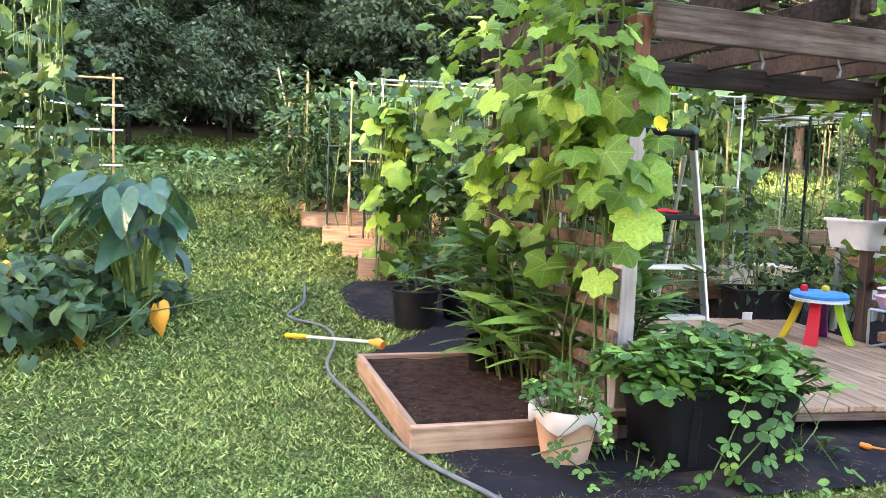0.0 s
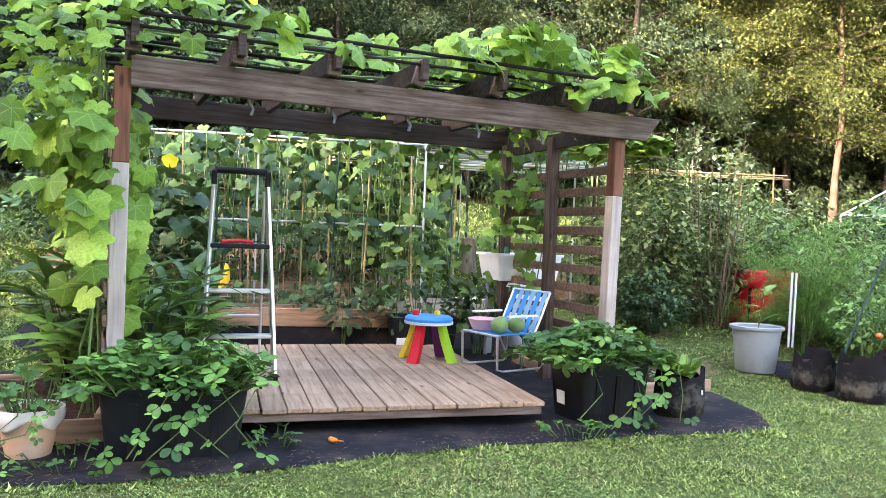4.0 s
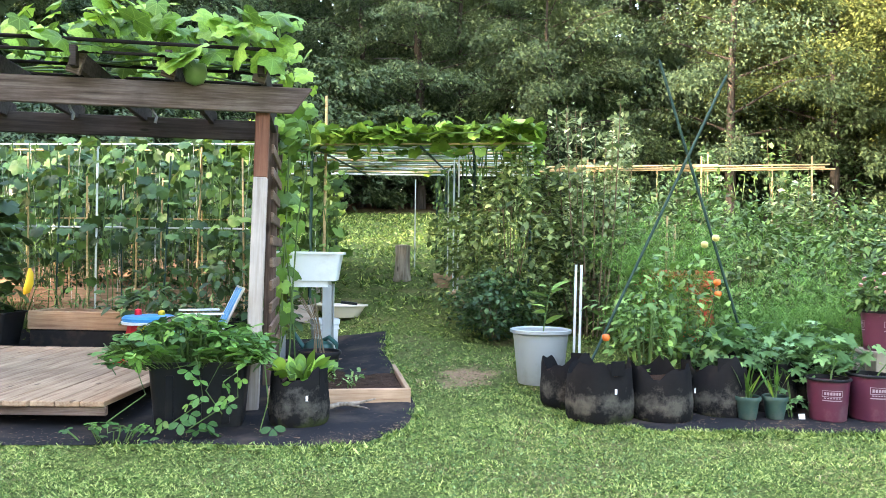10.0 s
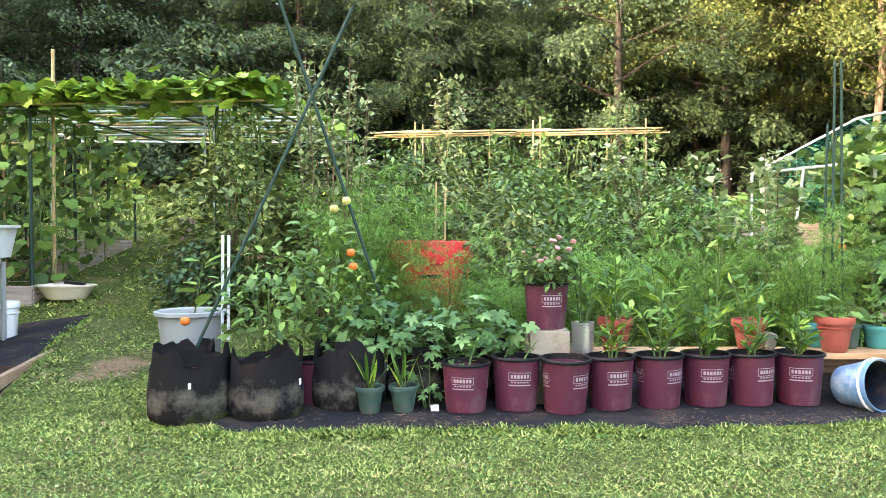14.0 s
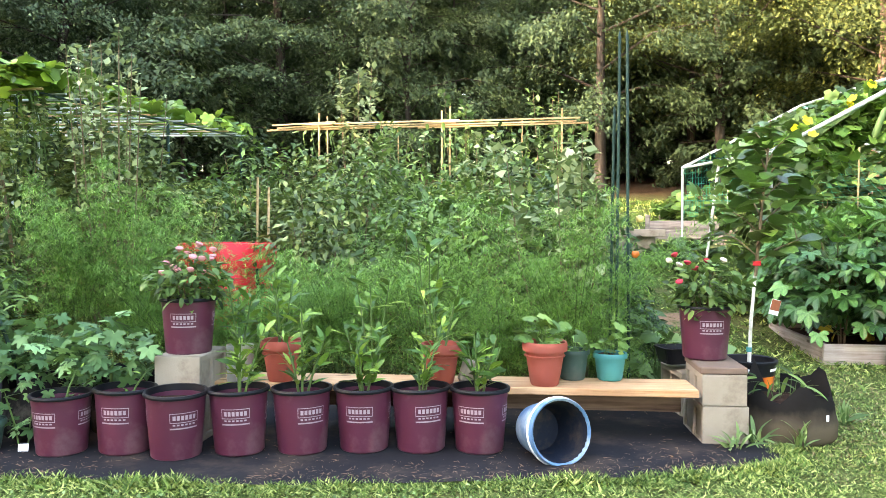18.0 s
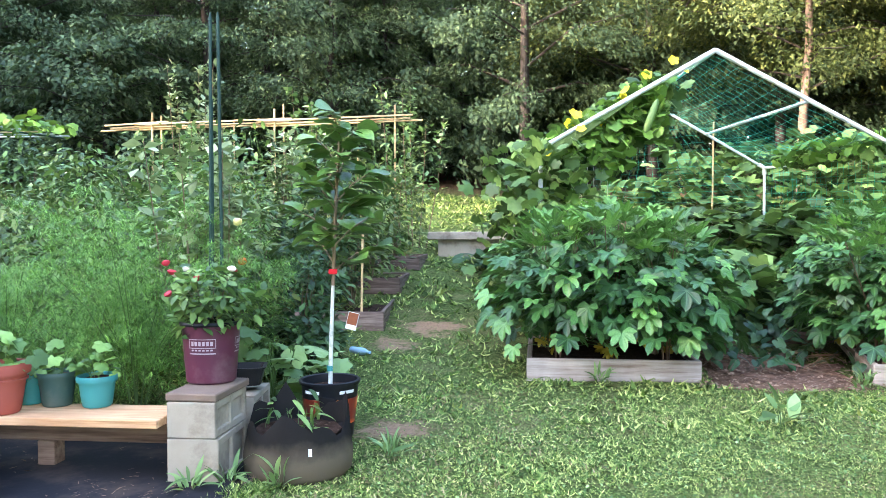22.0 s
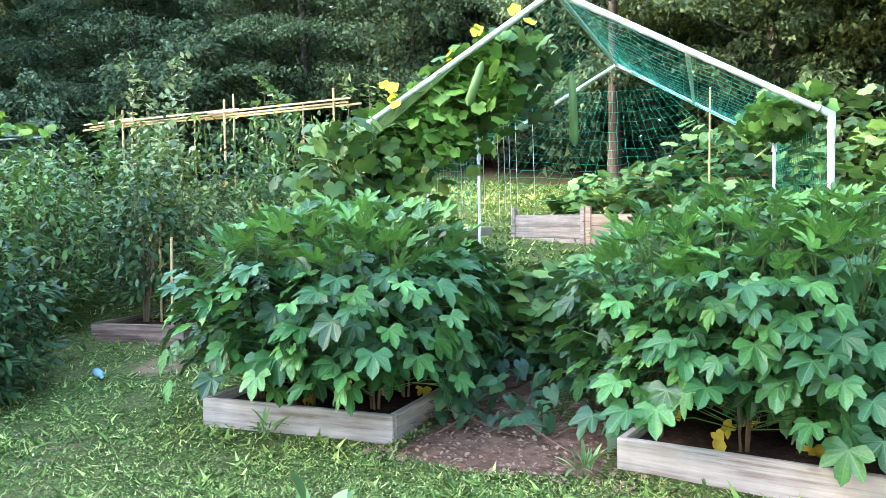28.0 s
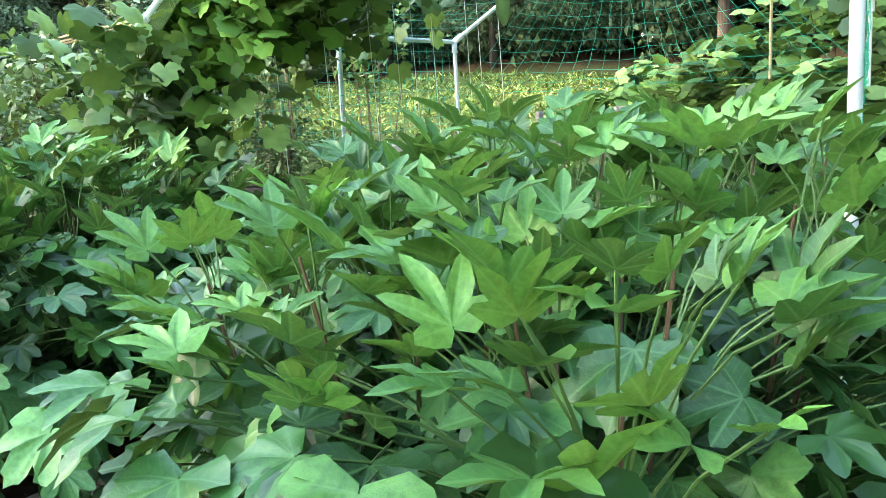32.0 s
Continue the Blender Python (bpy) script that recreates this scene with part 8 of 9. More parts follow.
# shrubs between tunnel and pots
def bush(x, y, r, h, n, size, mt, label, seed, shape=LEAFLET, category="shrub", z0=0.05, group="", stem=STEM_BROWN, **k):
    return mound("shrub", x, y, r, r * 0.9, z0, h, n, size, shape, mt, label, category, seed, stem, 6, 0.010, group=group, **k)


bush(6.05, 8.75, 0.7, 1.75, 4600, 0.075, LEAF_OLIVE, "dense leafy shrub beside the grass path", 101, DIAMOND, hollow=0.7)
bush(5.95, 8.15, 0.5, 0.7, 3200, 0.05, LEAF_DARK, "low dark feathery shrub at the path's edge", 102, DIAMOND)
bush(6.9, 9.1, 0.62, 1.65, 3800, 0.075, LEAF_OLIVE, "tall leafy shrub with upright shoots", 103, DIAMOND, hollow=0.7)
def spire(x, y, h, seed):
    """A few tall thin stems set with pale narrow leaves."""
    q = random.Random(seed)
    ob = thing("tall_weed", place(x, y), "tall weed with pale leafy spires above the vegetables", "weed", "tall weeds")
    st, pts = Geo(), []
    for i in range(6):
        dx, dy, hh = q.gauss(0, 0.22), q.gauss(0, 0.2), h * q.uniform(0.7, 1.0)
        st.tube([(dx * 0.4, dy * 0.4, 0), (dx * 0.8, dy * 0.8, hh * 0.5), (dx, dy, hh)], [0.012, 0.008, 0.003], 5)
        pts += [(dx * (0.4 + 0.6 * t) + q.gauss(0, 0.05), dy * (0.4 + 0.6 * t) + q.gauss(0, 0.05), hh * t) for t in [0.4 + 0.6 * q.random() for _ in range(70)]]
    part("stem", st, STEM_BROWN, ob, soft=60, kind="stuff")
    leaves("foliage", DIAMOND, pts, 0.11, LEAF_SPIRE if seed % 2 else LEAF_PALE, ob, 0.5, 0.4, None, seed, droop=-0.3)


ob = thing("spiky_shrub", place(7.0, 8.75), "tall narrow grey-green spires rising above the shrubs", "shrub")
st, pts = Geo(), []
for i in range(13):
    x, y, h = q.gauss(0, 0.4), q.gauss(0, 0.3), q.uniform(2.0, 2.95)
    st.tube([(x * 0.4, y * 0.4, 0), (x * 0.8, y * 0.8, h * 0.5), (x, y, h)], [0.012, 0.008, 0.003], 5)
    pts += [(x * (0.4 + 0.6 * t) + q.gauss(0, 0.035), y * (0.4 + 0.6 * t) + q.gauss(0, 0.035), h * t) for t in [0.4 + 0.6 * q.random() for _ in range(75)]]
part("stem", st, STEM_BROWN, ob, soft=60, kind="stuff")
leaves("foliage", DIAMOND, pts, 0.075, LEAF_SPIRE, ob, 0.5, 0.4, None, 105, droop=-0.5)
for i, (x, y, h) in enumerate(((8.7, 12.6, 2.2), (10.0, 12.2, 2.0), (9.3, 15.2, 2.8), (7.6, 14.6, 2.9), (10.9, 15.6, 2.7), (11.2, 8.5, 1.9))):
    spire(x, y, h, 340 + i)


def fern(x, y, r, h, n, seed, label="feathery asparagus fern, a haze of fine green needles"):
    """Asparagus: arching stems with a mist of needles."""
    g, q = np.random.RandomState(seed), random.Random(seed)
    ob = thing("asparagus_fern", place(x, y), label, "asparagus", "asparagus ferns")
    st, pts = Geo(), []
    for i in range(11):
        a, k = i * 2.4 + q.uniform(-0.4, 0.4), 1.7 * r * q.uniform(0.2, 1)
        hh = h * q.uniform(0.7, 1.05)
        p = [Vector((math.cos(a) * k * t ** 1.6, math.sin(a) * k * t ** 1.6, hh * t * (1.25 - 0.25 * t))) for t in (0, 0.35, 0.7, 1)]
        st.tube(p, [0.004, 0.003, 0.002, 0.0015], 4)
        for j in range(24):
            t = 0.25 + 0.75 * (j + q.random()) / 24
            i0 = min(2, int(t * 3))
            c = p[i0].lerp(p[i0 + 1], t * 3 - i0)
            b, ln = j * 2.4 + q.uniform(-0.5, 0.5), (0.46 * (1.05 - t) + 0.1) * q.uniform(0.75, 1.15)
            tip = c + Vector((math.cos(b) * ln, math.sin(b) * ln, ln * q.uniform(-0.12, 0.22)))
            for k in range(n // 264):
                u = q.random() ** 0.75
                m = c.lerp(tip, u)
                w = 0.05 * (1.15 - u)
                pts.append((m.x + q.gauss(0, w), m.y + q.gauss(0, w), m.z - 0.3 * u * u * ln + q.gauss(0, w * 0.4)))
    part("stem", st, STEM, ob, soft=60, kind="stuff")
    n = len(pts)
    me = scatter("needles", [(-0.055, 0, 0), (0.055, 0, 0), (0, 1, -0.06)], [(0, 1, 2)], pts, g.uniform(0, 6.3, n), g.normal(-0.1, 0.4, n), np.zeros(n), g.uniform(0.03, 0.065, n))
    part("needles", me, LEAF_FERN, ob, kind="stuff")
    return ob


for i, (x, y, r, h) in enumerate(((7.75, 8.0, 0.6, 1.6), (7.55, 7.5, 0.55, 1.55), (8.3, 7.5, 0.55, 1.3), (8.45, 8.4, 0.5, 0.6), (7.6, 8.5, 0.4, 0.6), (8.85, 7.6, 0.4, 0.65), (9.45, 7.8, 0.5, 1.1), (10.1, 7.7, 0.5, 1.0), (10.65, 7.8, 0.45, 1.0), (11.15, 7.5, 0.5, 1.3), (9.0, 8.7, 0.6, 0.8), (10.2, 8.6, 0.6, 1.15), (11.2, 8.5, 0.5, 1.2))):
    fern(x, y, r, h * (0.8, 1.05, 0.9, 1.1)[i % 4], (26000 if i in (0, 1, 6, 9) else 13000), 120 + i)

# rows of vegetables up to the bamboo
k = 0
for y, h in ((9.2, 1.2), (10.2, 1.35), (11.3, 1.4), (12.4, 1.4)):
    for x in (7.2, 8.0, 8.8, 9.6, 10.4):
        if y < 9.5 and x < 8.5 or (y > 10.0 and x > 10.0):
            continue
        k += 1
        bush(x + q.gauss(0, 0.12), y + q.gauss(0, 0.12), 0.56, h * q.uniform(0.85, 1.2), 1500, 0.085, (LEAF_MID, LEAF_OLIVE, LEAF_MID, LEAF_TOMATO)[k % 4], ("leafy bean bush in the vegetable rows", "dark leafy tomato bush in the vegetable rows", "bushy vegetable plants in rows", "pale green leafy bush in the vegetable rows")[k % 4], 150 + k, group="vegetable rows", category="plant")
for i, (x, y) in enumerate(((7.3, 14.2), (8.4, 14.25), (9.5, 14.3), (10.5, 14.3))):
    panel("bean_vine", (x - 0.5, y - 0.1), (x + 0.5, y + 0.1), 0.1, 2.75, 260, 0.1, OVAL, LEAF_MID, "beans climbing the bamboo trellis", 190 + i, 0.25, gaps=0.2, nst=6)
for i, (x, y, r, h) in enumerate(((11.0, 8.9, 0.5, 1.35), (11.4, 9.4, 0.4, 1.1), (10.6, 9.4, 0.55, 1.5), (11.15, 11.5, 0.45, 1.5), (10.95, 11.1, 0.4, 1.4), (11.0, 12.75, 0.45, 1.4), (10.95, 14.2, 0.45, 1.3), (11.6, 9.0, 0.3, 0.5), (10.2, 10.6, 0.6, 1.7), (10.3, 11.9, 0.6, 1.6), (10.3, 13.2, 0.6, 1.5))):
    bush(x, y, r, h, 1400, 0.08, LEAF_DARK if i % 3 == 1 else LEAF_MID if i % 3 else LEAF_OLIVE, "staked tomato bush with dark leaves", 200 + i, group="tomato plants", category="tomato plant", dz=0.1 if 3 <= i <= 6 else 0.0)
mound("gourd_plant", 11.75, 8.15, 0.4, 0.35, 0.0, 0.55, 70, 0.11, VINE, LEAF_PALE, "broad pale gourd leaves at the path's edge", seed=230)

# tomatoes and melons in the grow bags
ob = mound("tomato_plant", 7.3, 6.0, 0.36, 0.34, 0.35, 1.0, 420, 0.065, OVAL, LEAF_TOMATO, "tomato plant sprawling over crossed stakes with ripe fruit", seed=240, group="tomato plants", stem=STEM)
mound("tomato_plant", 7.62, 6.25, 0.42, 0.36, 0.35, 1.15, 480, 0.068, OVAL, LEAF_TOMATO, "tall tomato plant in a grow bag", seed=241, group="tomato plants")
for i in range(3):
    mound("melon_vine", 7.9 + i * 0.36, 6.2, 0.3, 0.27, 0.3, 0.66, 190, 0.062, CUT, LEAF_MELON, "melon vine with broad pale leaves over grow bags", seed=245 + i, nst=6, thick=0.006)
mound("melon_vine", 8.34, 5.92, 0.16, 0.1, 0.08, 0.42, 30, 0.05, CUT, LEAF_MELON, "melon shoot trailing over small pots", seed=249, nst=3, thick=0.005)
FRUIT = Geo().lathe([(0.005, -0.026), (0.022, -0.019), (0.029, 0.0), (0.024, 0.019), (0.006, 0.026)], 14)
fm = FRUIT.mesh("tomato", 60)
fm.materials.append(TOMATO)
for (x, y, z), lb in (((7.83, 6.05, 0.91), "ripe orange-red tomato hanging from its vine"), ((7.82, 6.03, 1.0), "small red tomato hanging from its vine"), ((6.98, 5.45, 0.62), "ripe red tomato"), ((11.58, 8.0, 1.0), "orange tomato by tall stakes")):
    o = new("tomato", fm)
    o.matrix_basis = pose(x, y, z)
    tagged(o, lb if len(lb.split()) > 3 else lb + " on the vine", "tomato", "tomatoes")
PALE_FRUIT = plain("unripe_tomato", (0.6, 0.5, 0.16), (0.66, 0.55, 0.2), 4, 0.3)
for x, y, z in ((7.8, 6.0, 1.33), (7.72, 6.0, 1.28), (11.6, 7.9, 1.25)):
    single("tomato", FRUIT.mesh("tomato_unripe", 60), PALE_FRUIT, pose(x, y, z), "pale yellow unripe tomato on its vine", "tomato", "tomatoes")


def upright(x, y, z, h, n, size, meshes, material, label, seed, stems_n=3, category="shrub", group="potted shrubs", out=0.1, lift=0.0):
    """A small potted shrub: a few upright stems set with single leaves."""
    q = random.Random(seed)
    ob = thing("potted_shrub", pose(x, y, z), label, category, group)
    st, spots = Geo(), []
    for s in range(stems_n):
        a = 2.1 * s + q.uniform(0, 1)
        tip = Vector((math.cos(a) * out * q.uniform(0.3, 1.4), math.sin(a) * out * q.uniform(0.3, 1.4), h * q.uniform(0.65, 1)))
        st.tube([(0, 0, -0.06), tip * 0.5, tip], [0.008, 0.006, 0.003], 5)
        for i in range(n // stems_n):
            t = 0.2 + 0.8 * q.random()
            b = q.uniform(0, 6.3)
            spots.append((tip * t + Vector((math.cos(b) * 0.02, math.sin(b) * 0.02, 0)), b - math.pi / 2, min(1.5, lift + q.uniform(0.0, 0.9)), q.gauss(0, 0.3), size * q.uniform(0.7, 1.25)))
    part("stem", st, STEM, ob, soft=60, kind="stuff")
    set_leaves(ob, meshes, material, spots)
    return ob


LANCE_MESH = [leaf_mesh("lance_leaf", blade_leaf(0.16, 4, 0.2), 130 + i, 0.04) for i in range(4)]
LEAF_SHRUB = leafy("shrub_leaf", (0.05, 0.14, 0.025), (0.10, 0.24, 0.035), (0.26, 0.40, 0.06), 0.4, 0.4, "object")
for i, (x, y, h, n) in enumerate(((9.46, 6.09, 0.42, 42), (9.77, 6.17, 0.48, 52), (10.076, 6.266, 0.4, 44), (10.372, 6.31, 0.36, 36), (10.675, 6.353, 0.36, 36))):
    upright(x, y, 0.29, h * 1.1, int(n * 1.5), 0.095, LANCE_MESH, LEAF_SHRUB, "young shrub with upright glossy leaves in a maroon pot", 260 + i, 3)
for i, (x, y) in enumerate(((8.566, 5.91), (8.87, 5.99))):
    upright(x, y, 0.28, 0.2, 9, 0.04, LANCE_MESH, LEAF_SHRUB, "bare sprig in a maroon pot", 268 + i, 1)
for i, (x, y, z, h, n, sz) in enumerate(((9.53, 6.48, 0.47, 0.5, 46, 0.09), (10.43, 6.58, 0.46, 0.45, 40, 0.075), (9.31, 6.42, 0.45, 0.5, 44, 0.09), (9.95, 6.9, 0.2, 0.85, 44, 0.11), (10.3, 6.95, 0.2, 0.95, 44, 0.11), (10.68, 6.55, 0.3, 0.35, 30, 0.07))):
    upright(x, y, z, h, int(n * 1.3), sz * 1.1, LANCE_MESH, LEAF_SHRUB, "young shrub with bright upright leaves behind the pots", 272 + i, 3)
for i, (x, y, sz) in enumerate(((11.0, 6.63, 0.05), (11.15, 6.82, 0.04), (11.36, 6.84, 0.04))):
    mound("bench_seedling", x, y, 0.13 + 0.03 * (i == 0), 0.09, 0.0, 0.17, 24, sz, VINE, LEAF_TOMATO, "pale seedling leaves in a bench pot", seed=280 + i, nst=5, thick=0.003, dz=BZ + 0.13 + 0.06 * (i == 0))
for i, (x, y, z, pm) in enumerate(((9.065, 6.3, 0.73, PETAL_PINK), (11.9, 6.99, 0.68, PETAL_RED))):
    ob = mound("rose_bush", x, y, 0.22, 0.2, 0.0, 0.32, 750, 0.052, OVAL, LEAF_MID, "small rose bush in bloom in a maroon pot", "rose", 284 + i, STEM_BROWN, 8, 0.005, dz=z, hollow=0.2)
    ROSE = Geo().lathe([(0.006, -0.012), (0.024, 0.0), (0.03, 0.012), (0.02, 0.022), (0.006, 0.018)], 10, wobble=lambda w, zz: 1 + 0.12 * math.sin(5 * w))
    for j in range(15 if i == 0 else 8):
        a, r = q.uniform(0, 6.3), q.uniform(0.05, 0.22)
        part("bloom", ROSE.mesh("bloom", 60), pm if j % 3 else PETAL_PINK if i == 0 else CREAM, ob, "", pose(math.cos(a) * r, math.sin(a) * r, q.uniform(0.2, 0.36), q.uniform(-30, 30), q.uniform(-30, 30), 0) @ Matrix.Diagonal((0.75, 0.75, 0.75, 1)))
for x, y in ((7.99, 5.785), (8.19, 5.84)):
    upright(x, y, 0.17, 0.1, 9, 0.2, [leaf_mesh("shoot", blade_leaf(0.05, 5, 0.12), 150 + k, 0.02) for k in range(3)], LEAF_SHRUB, "grassy shoots in a small green pot", int(x * 100), 2, "seedling", "seedlings", 0.03, 0.9)
single("yellow_squash", Geo().tube([(0, 0, 0), (0.01, 0, -0.05), (0.0, 0, -0.16), (-0.03, 0, -0.24), (-0.06, 0, -0.27)], [0.012, 0.03, 0.042, 0.04, 0.015], 12), YELLOW, pose(1.1, 7.3, 0.98), "ripe yellow squash hanging from its vine", "squash", soft=60)
upright(6.49, 6.61, 0.42, 0.55, 7, 0.16, OVAL_MESH, LEAF_SHRUB, "young plant with a yellow-tipped leaf in a grey bucket", 292, 1, "seedling", "seedlings", 0.1)
mound("lettuce", 4.96, 4.92, 0.13, 0.13, 0.3, 0.4, 46, 0.15, OVAL, LEAF_VINE, "bright lettuce in a grow bag", seed=293, nst=4, thick=0.004, droop=-0.7)
for i in range(4):
    mound("seedling", 4.85 + 0.2 * (i % 2), 5.75 + 0.2 * (i // 2), 0.06, 0.05, 0.1, 0.2, 14, 0.05, OVAL, LEAF_PALE, "tiny seedling in dark soil", "seedling", 294 + i, nst=3, thick=0.003, group="seedlings")
ob = thing("cane_bundle", place(4.62, 6.35, 0.1), "bundle of dry canes tied in a shallow pot", "canes")
for i in range(7):
    a = i * 0.9
    part("cane", Geo().tube([(0.05 * math.cos(a), 0.05 * math.sin(a), 0.1), (0.02 * math.cos(a) - 0.03, 0.0, 0.4), (0.07 * math.cos(a) - 0.12, 0.07 * math.sin(a), 0.62)], 0.004, 5), STEM_BROWN, ob, "", None, 60)

# citrus tree
ob = thing("citrus_tree", pose(12.284, 7.666, 0.28), "young citrus tree with glossy leaves and a white-painted trunk", "tree")
part("trunk", Geo().tube([(0, 0, -0.05), (0.01, 0, 0.3), (0.03, -0.02, 0.62)], [0.014, 0.012, 0.01], 8), plain("white_painted_bark", (0.55, 0.56, 0.5), (0.66, 0.66, 0.6), 12, 0.8, dirt=(0.2, 0.26, 0.14), dirt_scale=14), ob, "trunk painted white", soft=60)
st, spots = Geo(), []
for i in range(16):
    a, h = i * 2.4, 0.74 + 0.05 * i
    k = 0.26 * (1.05 - 0.045 * i)
    root = Vector((0.03 + 0.004 * i, -0.02 - 0.003 * i, h - 0.06))
    tip = root + Vector((math.cos(a) * k, math.sin(a) * k, 0.16))
    part("branch", Geo().tube([root, root.lerp(tip, 0.5) + Vector((0, 0, 0.02)), tip], [0.006, 0.005, 0.003], 5), STEM_BROWN, ob, "", None, 60)
    for j in range(8):
        t = 0.3 + 0.1 * j
        spots.append((root.lerp(tip, t), a - math.pi / 2 + q.gauss(0, 0.35) + (0.9 if j % 2 else -0.9) * (1.15 - t), q.gauss(-0.08, 0.25), q.gauss(0, 0.3), q.uniform(0.12, 0.19) * (1.0 if i < 12 else 0.75)))
st.tube([(0.03, -0.02, 0.6), (0.06, -0.05, 1.1), (0.1, -0.08, 1.58)], [0.012, 0.009, 0.004], 6)
for j in range(12):
    spots.append((Vector((0.09, -0.07, 1.4 + 0.016 * j)), j * 2.4, q.gauss(0.3, 0.3), q.gauss(0, 0.3), q.uniform(0.08, 0.13)))
part("leader", st, STEM_BROWN, ob, soft=60)
set_leaves(ob, [leaf_mesh("citrus_leaf", blade_leaf(0.4, 6, 0.16), 140 + i, 0.05) for i in range(4)], leafy("citrus_leaf", (0.05, 0.13, 0.025), (0.085, 0.19, 0.035), (0.18, 0.32, 0.065), 0.35, 0.3, "object", spec=0.4), spots)
part("ribbon", Geo().box((0.05, 0.01, 0.03), (0.035, -0.035, 0.68), 0.004), RED, ob, "red tie")
part("band", Geo().lathe([(0.016, 0.1), (0.018, 0.1), (0.018, 0.13), (0.016, 0.13)], 10), TEAL, ob, "green tape")
part("plant_tag", Geo().box((0.062, 0.003, 0.1), (0.04, -0.06, 0.42), 0.001, pose(0, 0, 0, 0, 14, 10)), LABEL_WHITE, ob, "printed plant tag")
part("tag_picture", Geo().box((0.058, 0.002, 0.07), (0.04, -0.063, 0.433), 0.0005, pose(0, 0, 0, 0, 14, 10)), plain("tag_print", (0.12, 0.04, 0.025), (0.35, 0.10, 0.03), 30, 0.4), ob, "coloured picture on the tag")
mound("weeds", 12.354, 7.006, 0.16, 0.15, 0.2, 0.38, 26, 0.11, LONG, LEAF_MID, "drooping weeds in a slack grow bag", seed=301, nst=8, thick=0.004)

# vines of the peaked frame
LEAF_OLIVE_VINE = leafy("luffa_leaf", (0.075, 0.185, 0.035), (0.13, 0.28, 0.045), (0.23, 0.4, 0.07), 0.45, 0.5)
q = random.Random(33)
ob = thing("luffa_vine", Matrix(), "luffa vine with yellow flowers climbing the peaked pipe frame", "vine")
pts = []
for i in range(900):
    u, v = q.random(), abs(q.gauss(0, 0.22))
    p = LF.lerp(AF, u * 0.78).lerp(LB.lerp(AB, u * 0.78), min(v, 1))
    p += Vector((q.gauss(0, 0.08), 0.14 + abs(q.gauss(0, 0.08)), q.gauss(0.0, 0.08) - (0.35 * q.random() if q.random() < 0.4 else 0)))
    pts.append(tuple(p))
for i in range(650):
    a = q.gauss(0, 0.42)
    pts.append((13.25 + 0.65 * a + q.gauss(0, 0.08), 11.35 + q.gauss(0, 0.28), 0.3 + 1.75 * q.random()))
for i in range(160):
    v = q.random()
    p = RF.lerp(RB, v * 0.7) + Vector((-0.3 * q.random(), 0, 0.1 * q.random()))
    pts.append(tuple(p))
leaves("foliage", VINE, pts, 0.095, LEAF_MID, ob, 0.55, 0.35, None, 33, droop=0.55)
pts = []
for i in range(900):
    u = q.uniform(0.0, 0.72)
    hang = 0.75 * q.random() ** 1.6 * (0.4 + 0.6 * math.sin(u * 11) ** 2)
    p = LF.lerp(AF, u) + Vector((q.gauss(0, 0.07), 0.06 + abs(q.gauss(0, 0.18)), 0.04 - hang + q.gauss(0, 0.04)))
    pts.append(tuple(p))
for i in range(260):
    p = RF.lerp(RB, q.random() * 0.6) + Vector((-0.45 * q.random(), 0, 0.22 * q.random()))
    pts.append(tuple(p))
leaves("foliage", LOBED, pts, 0.085, LEAF_OLIVE_VINE, ob, 0.55, 0.35, None, 34, droop=0.5)
st = Geo()
for i in range(10):
    x = 12.9 + 0.06 * i
    st.tube([(x, 11.4, 0.1), (x - 0.1, 11.3, 1.0), tuple(LF + Vector((0.02 * i, 0, -0.05))), tuple(LF.lerp(AF, 0.3 + 0.04 * i))], 0.008, 4)
part("stem", st, STEM, ob, soft=60, kind="stuff")
FLOWER = leaf_mesh("flower", fan(lobes(5, 0.35, 0.7, 0.9), 20, -0.3, 0.05), 9)
for i in range(13):
    p = LF.lerp(AF, q.uniform(0.02, 0.85)) + Vector((q.gauss(0, 0.08), q.uniform(-0.12, 0.3), q.uniform(-0.1, 0.2)))
    part("flower", FLOWER, PETAL, ob, "yellow flower", Matrix.Translation(p) @ pose(0, 0, 0, q.uniform(30, 90), q.uniform(-30, 30), q.uniform(-40, 40)) @ Matrix.Diagonal((0.06, 0.06, 0.06, 1)))
LUFFA = plain("luffa_skin", (0.10, 0.19, 0.05), (0.16, 0.26, 0.08), 14, 0.5, relief=0.2)
for a, b, r in (((14.61, 12.9, 2.62), (14.62, 12.92, 1.95), 0.042), ((14.4, 11.3, 2.48), (14.28, 11.28, 2.15), 0.035)):
    a, b = Vector(a), Vector(b)
    part("luffa", Geo().tube([a, a.lerp(b, 0.12), a.lerp(b, 0.5), a.lerp(b, 0.9), b], [0.008, r * 0.8, r, r * 1.05, r * 0.3], 10), LUFFA, ob, "long hanging luffa", None, 60)
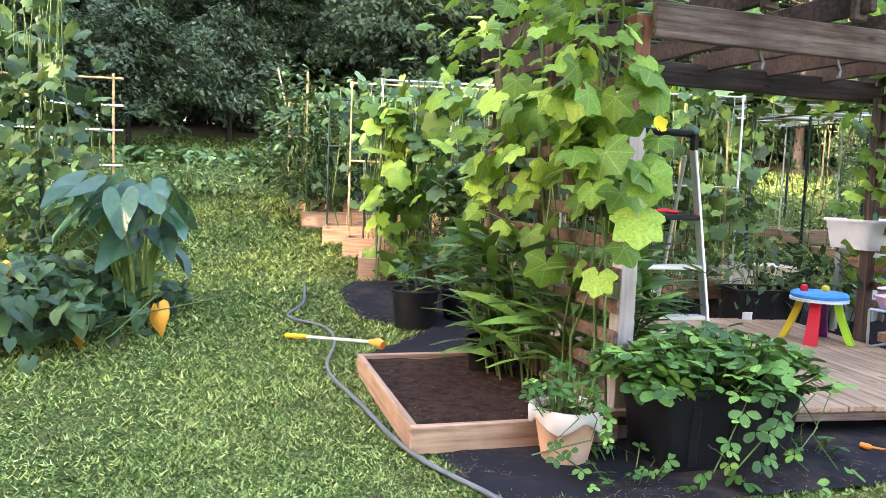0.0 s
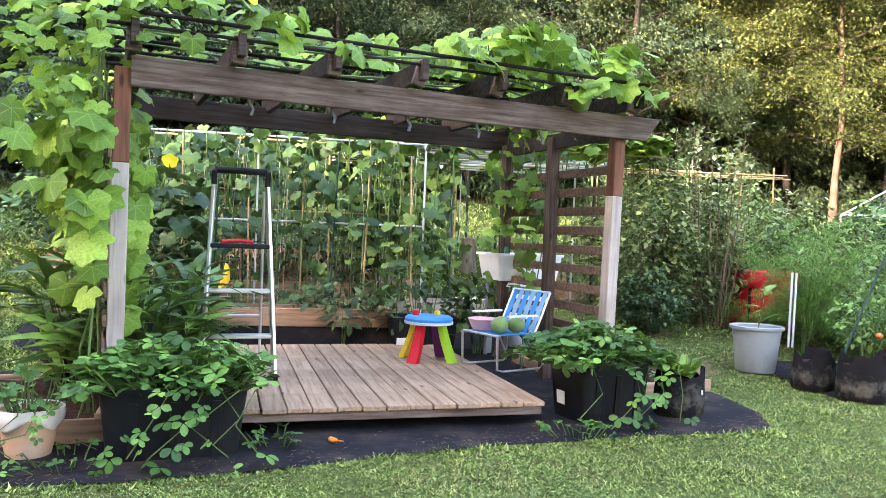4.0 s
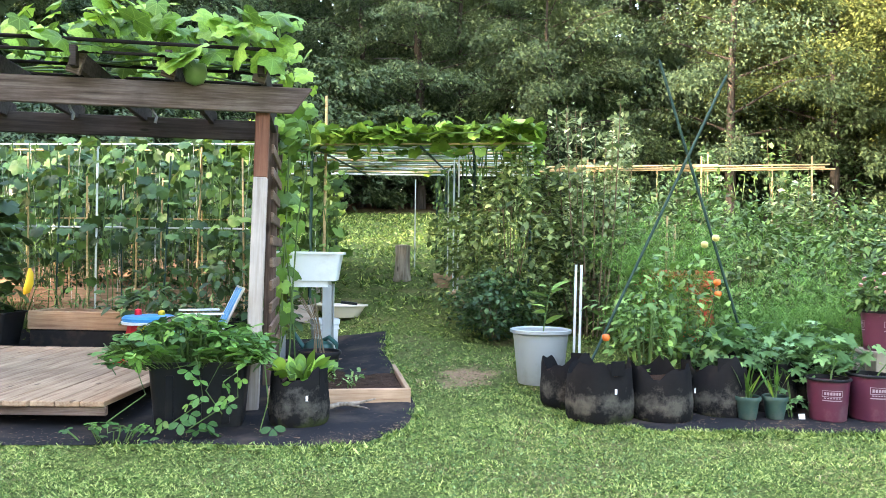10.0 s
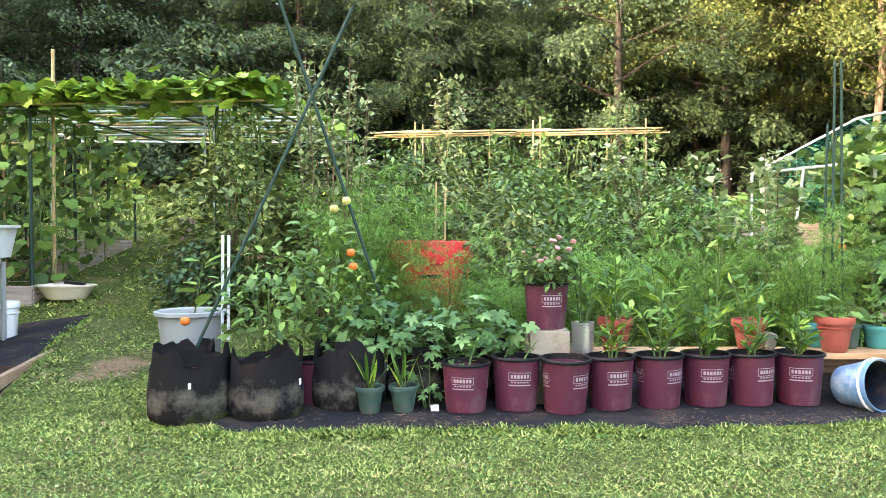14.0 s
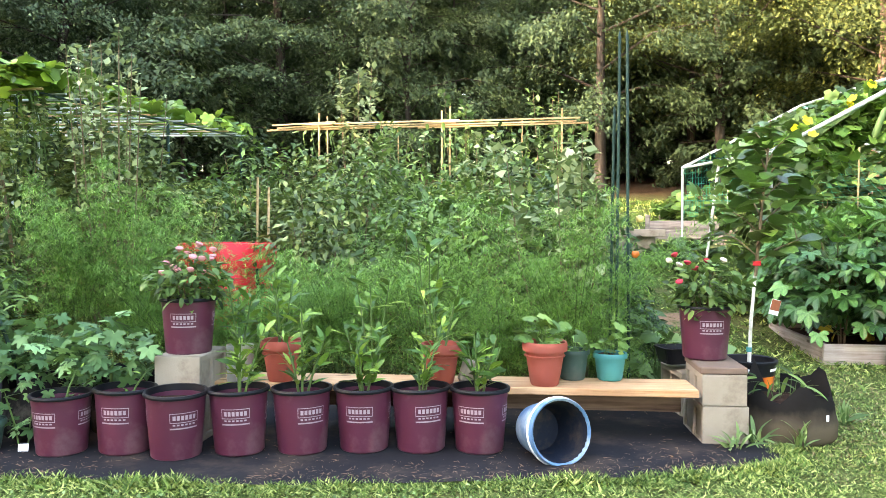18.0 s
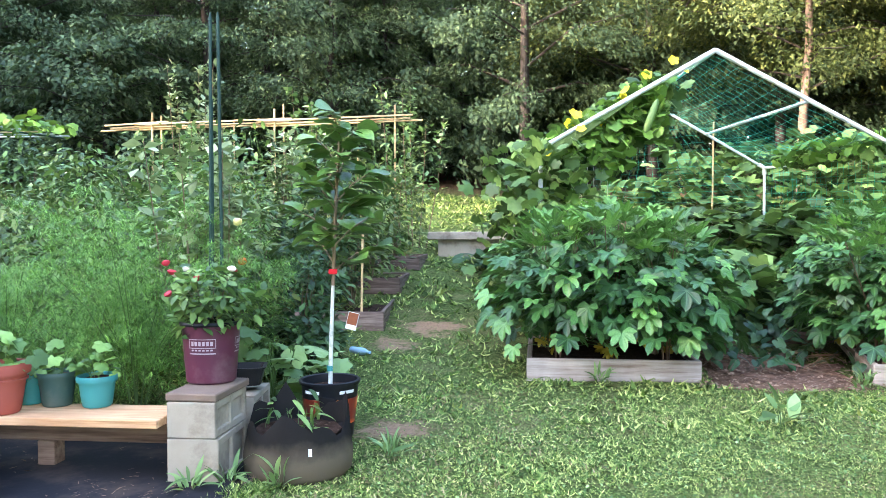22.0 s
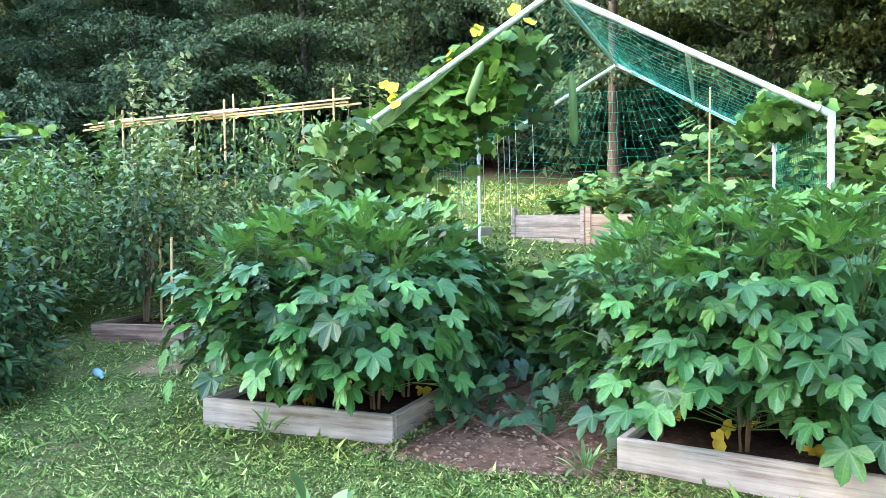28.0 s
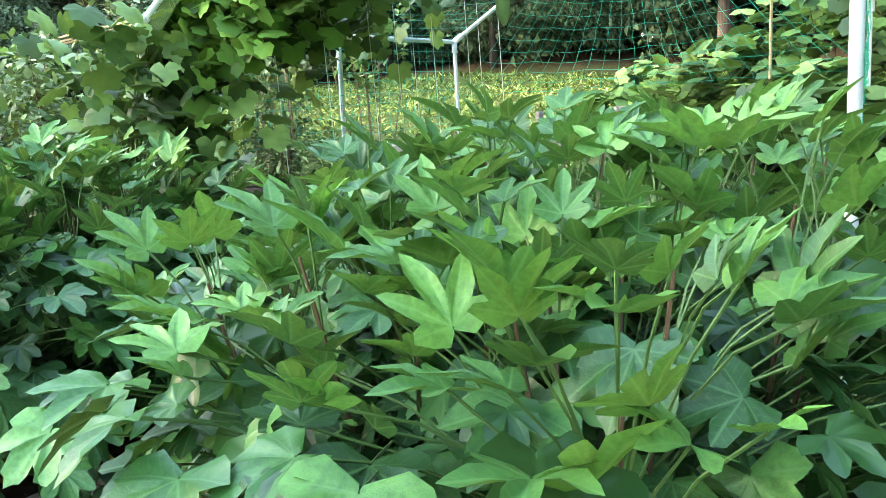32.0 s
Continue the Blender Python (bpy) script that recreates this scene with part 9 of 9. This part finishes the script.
for i, (x, y, r, h) in enumerate(((13.5, 18.2, 0.9, 0.75), (14.5, 17.9, 1.0, 0.95), (15.6, 17.4, 1.1, 1.5), (16.7, 17.1, 1.1, 1.8), (17.7, 16.6, 1.0, 1.6), (15.7, 15.6, 0.8, 0.8), (17.2, 15.0, 0.9, 1.1), (16.3, 13.8, 0.6, 0.9))):
    bush(x, y, r, h, 560, 0.12, LEAF_MID if i % 2 else LEAF_TOMATO, "squash vines heaped behind the compost bays" if i < 5 else "leafy vines heaped beneath the netting", 310 + i, LOBED, "vine")
ob = thing("sweet_potato_vines", Matrix(), "heart-leaved vines covering the ground between the okra beds", "vine")
spots = []
for i in range(290):
    x, y = q.uniform(14.62, 15.85), 9.75 + 2.0 * q.random() ** 0.8
    spots.append((Vector((x, y, gh(x, y) + 0.05 + 0.3 * q.random() * smooth(9.6, 10.6, y) + 0.05 * q.random())), q.gauss(math.pi, 1.0), q.gauss(-0.5, 0.35), q.gauss(0, 0.35), q.uniform(0.055, 0.1)))
set_leaves(ob, HEART_MESH, LEAF_OKRA, spots)
st = Geo()
for i in range(20):
    x, y = q.uniform(14.7, 15.8), q.uniform(9.9, 11.5)
    st.tube([g3(x, y, 0.03), g3(x + q.gauss(0, 0.2), y - 0.2, 0.1), g3(x + q.gauss(0, 0.2), y - 0.45, 0.04)], 0.004, 4)
part("stem", st, STEM_RED, ob, soft=60, kind="stuff")
bush(14.95, 11.3, 0.6, 0.75, 520, 0.1, LEAF_MID, "heaped vines between the okra beds", 326, LOBED, "vine")
bush(15.2, 12.6, 0.7, 0.55, 330, 0.1, LEAF_MID, "low vines behind the okra", 327, LOBED, "vine")
bush(12.7, 14.0, 0.7, 0.4, 330, 0.1, LEAF_DARK, "low leafy vegetables behind the frame leg", 328, LOBED, "vine")

# tufts of coarse grass at edges
for i, (x, y, z) in enumerate(((13.85, 9.36, 0), (12.12, 6.72, 0), (12.0, 6.6, 0), (12.75, 7.3, 0), (12.35, 6.75, 0), (15.7, 9.45, 0))):
    mound("grass_tuft", x, y, 0.05, 0.04, 0.0, 0.08, 24, 0.1, LONG, LEAF_PALE, "coarse tuft of grass", "grass", 320 + i, nst=3, thick=0.003, droop=-0.9, group="grass tufts")
mound("weed", 14.9, 8.35, 0.06, 0.05, 0.0, 0.14, 10, 0.13, OVAL, LEAF_PALE, "broad-leaved weed in the lawn", "weed", 330, nst=3, thick=0.004, droop=-0.6)
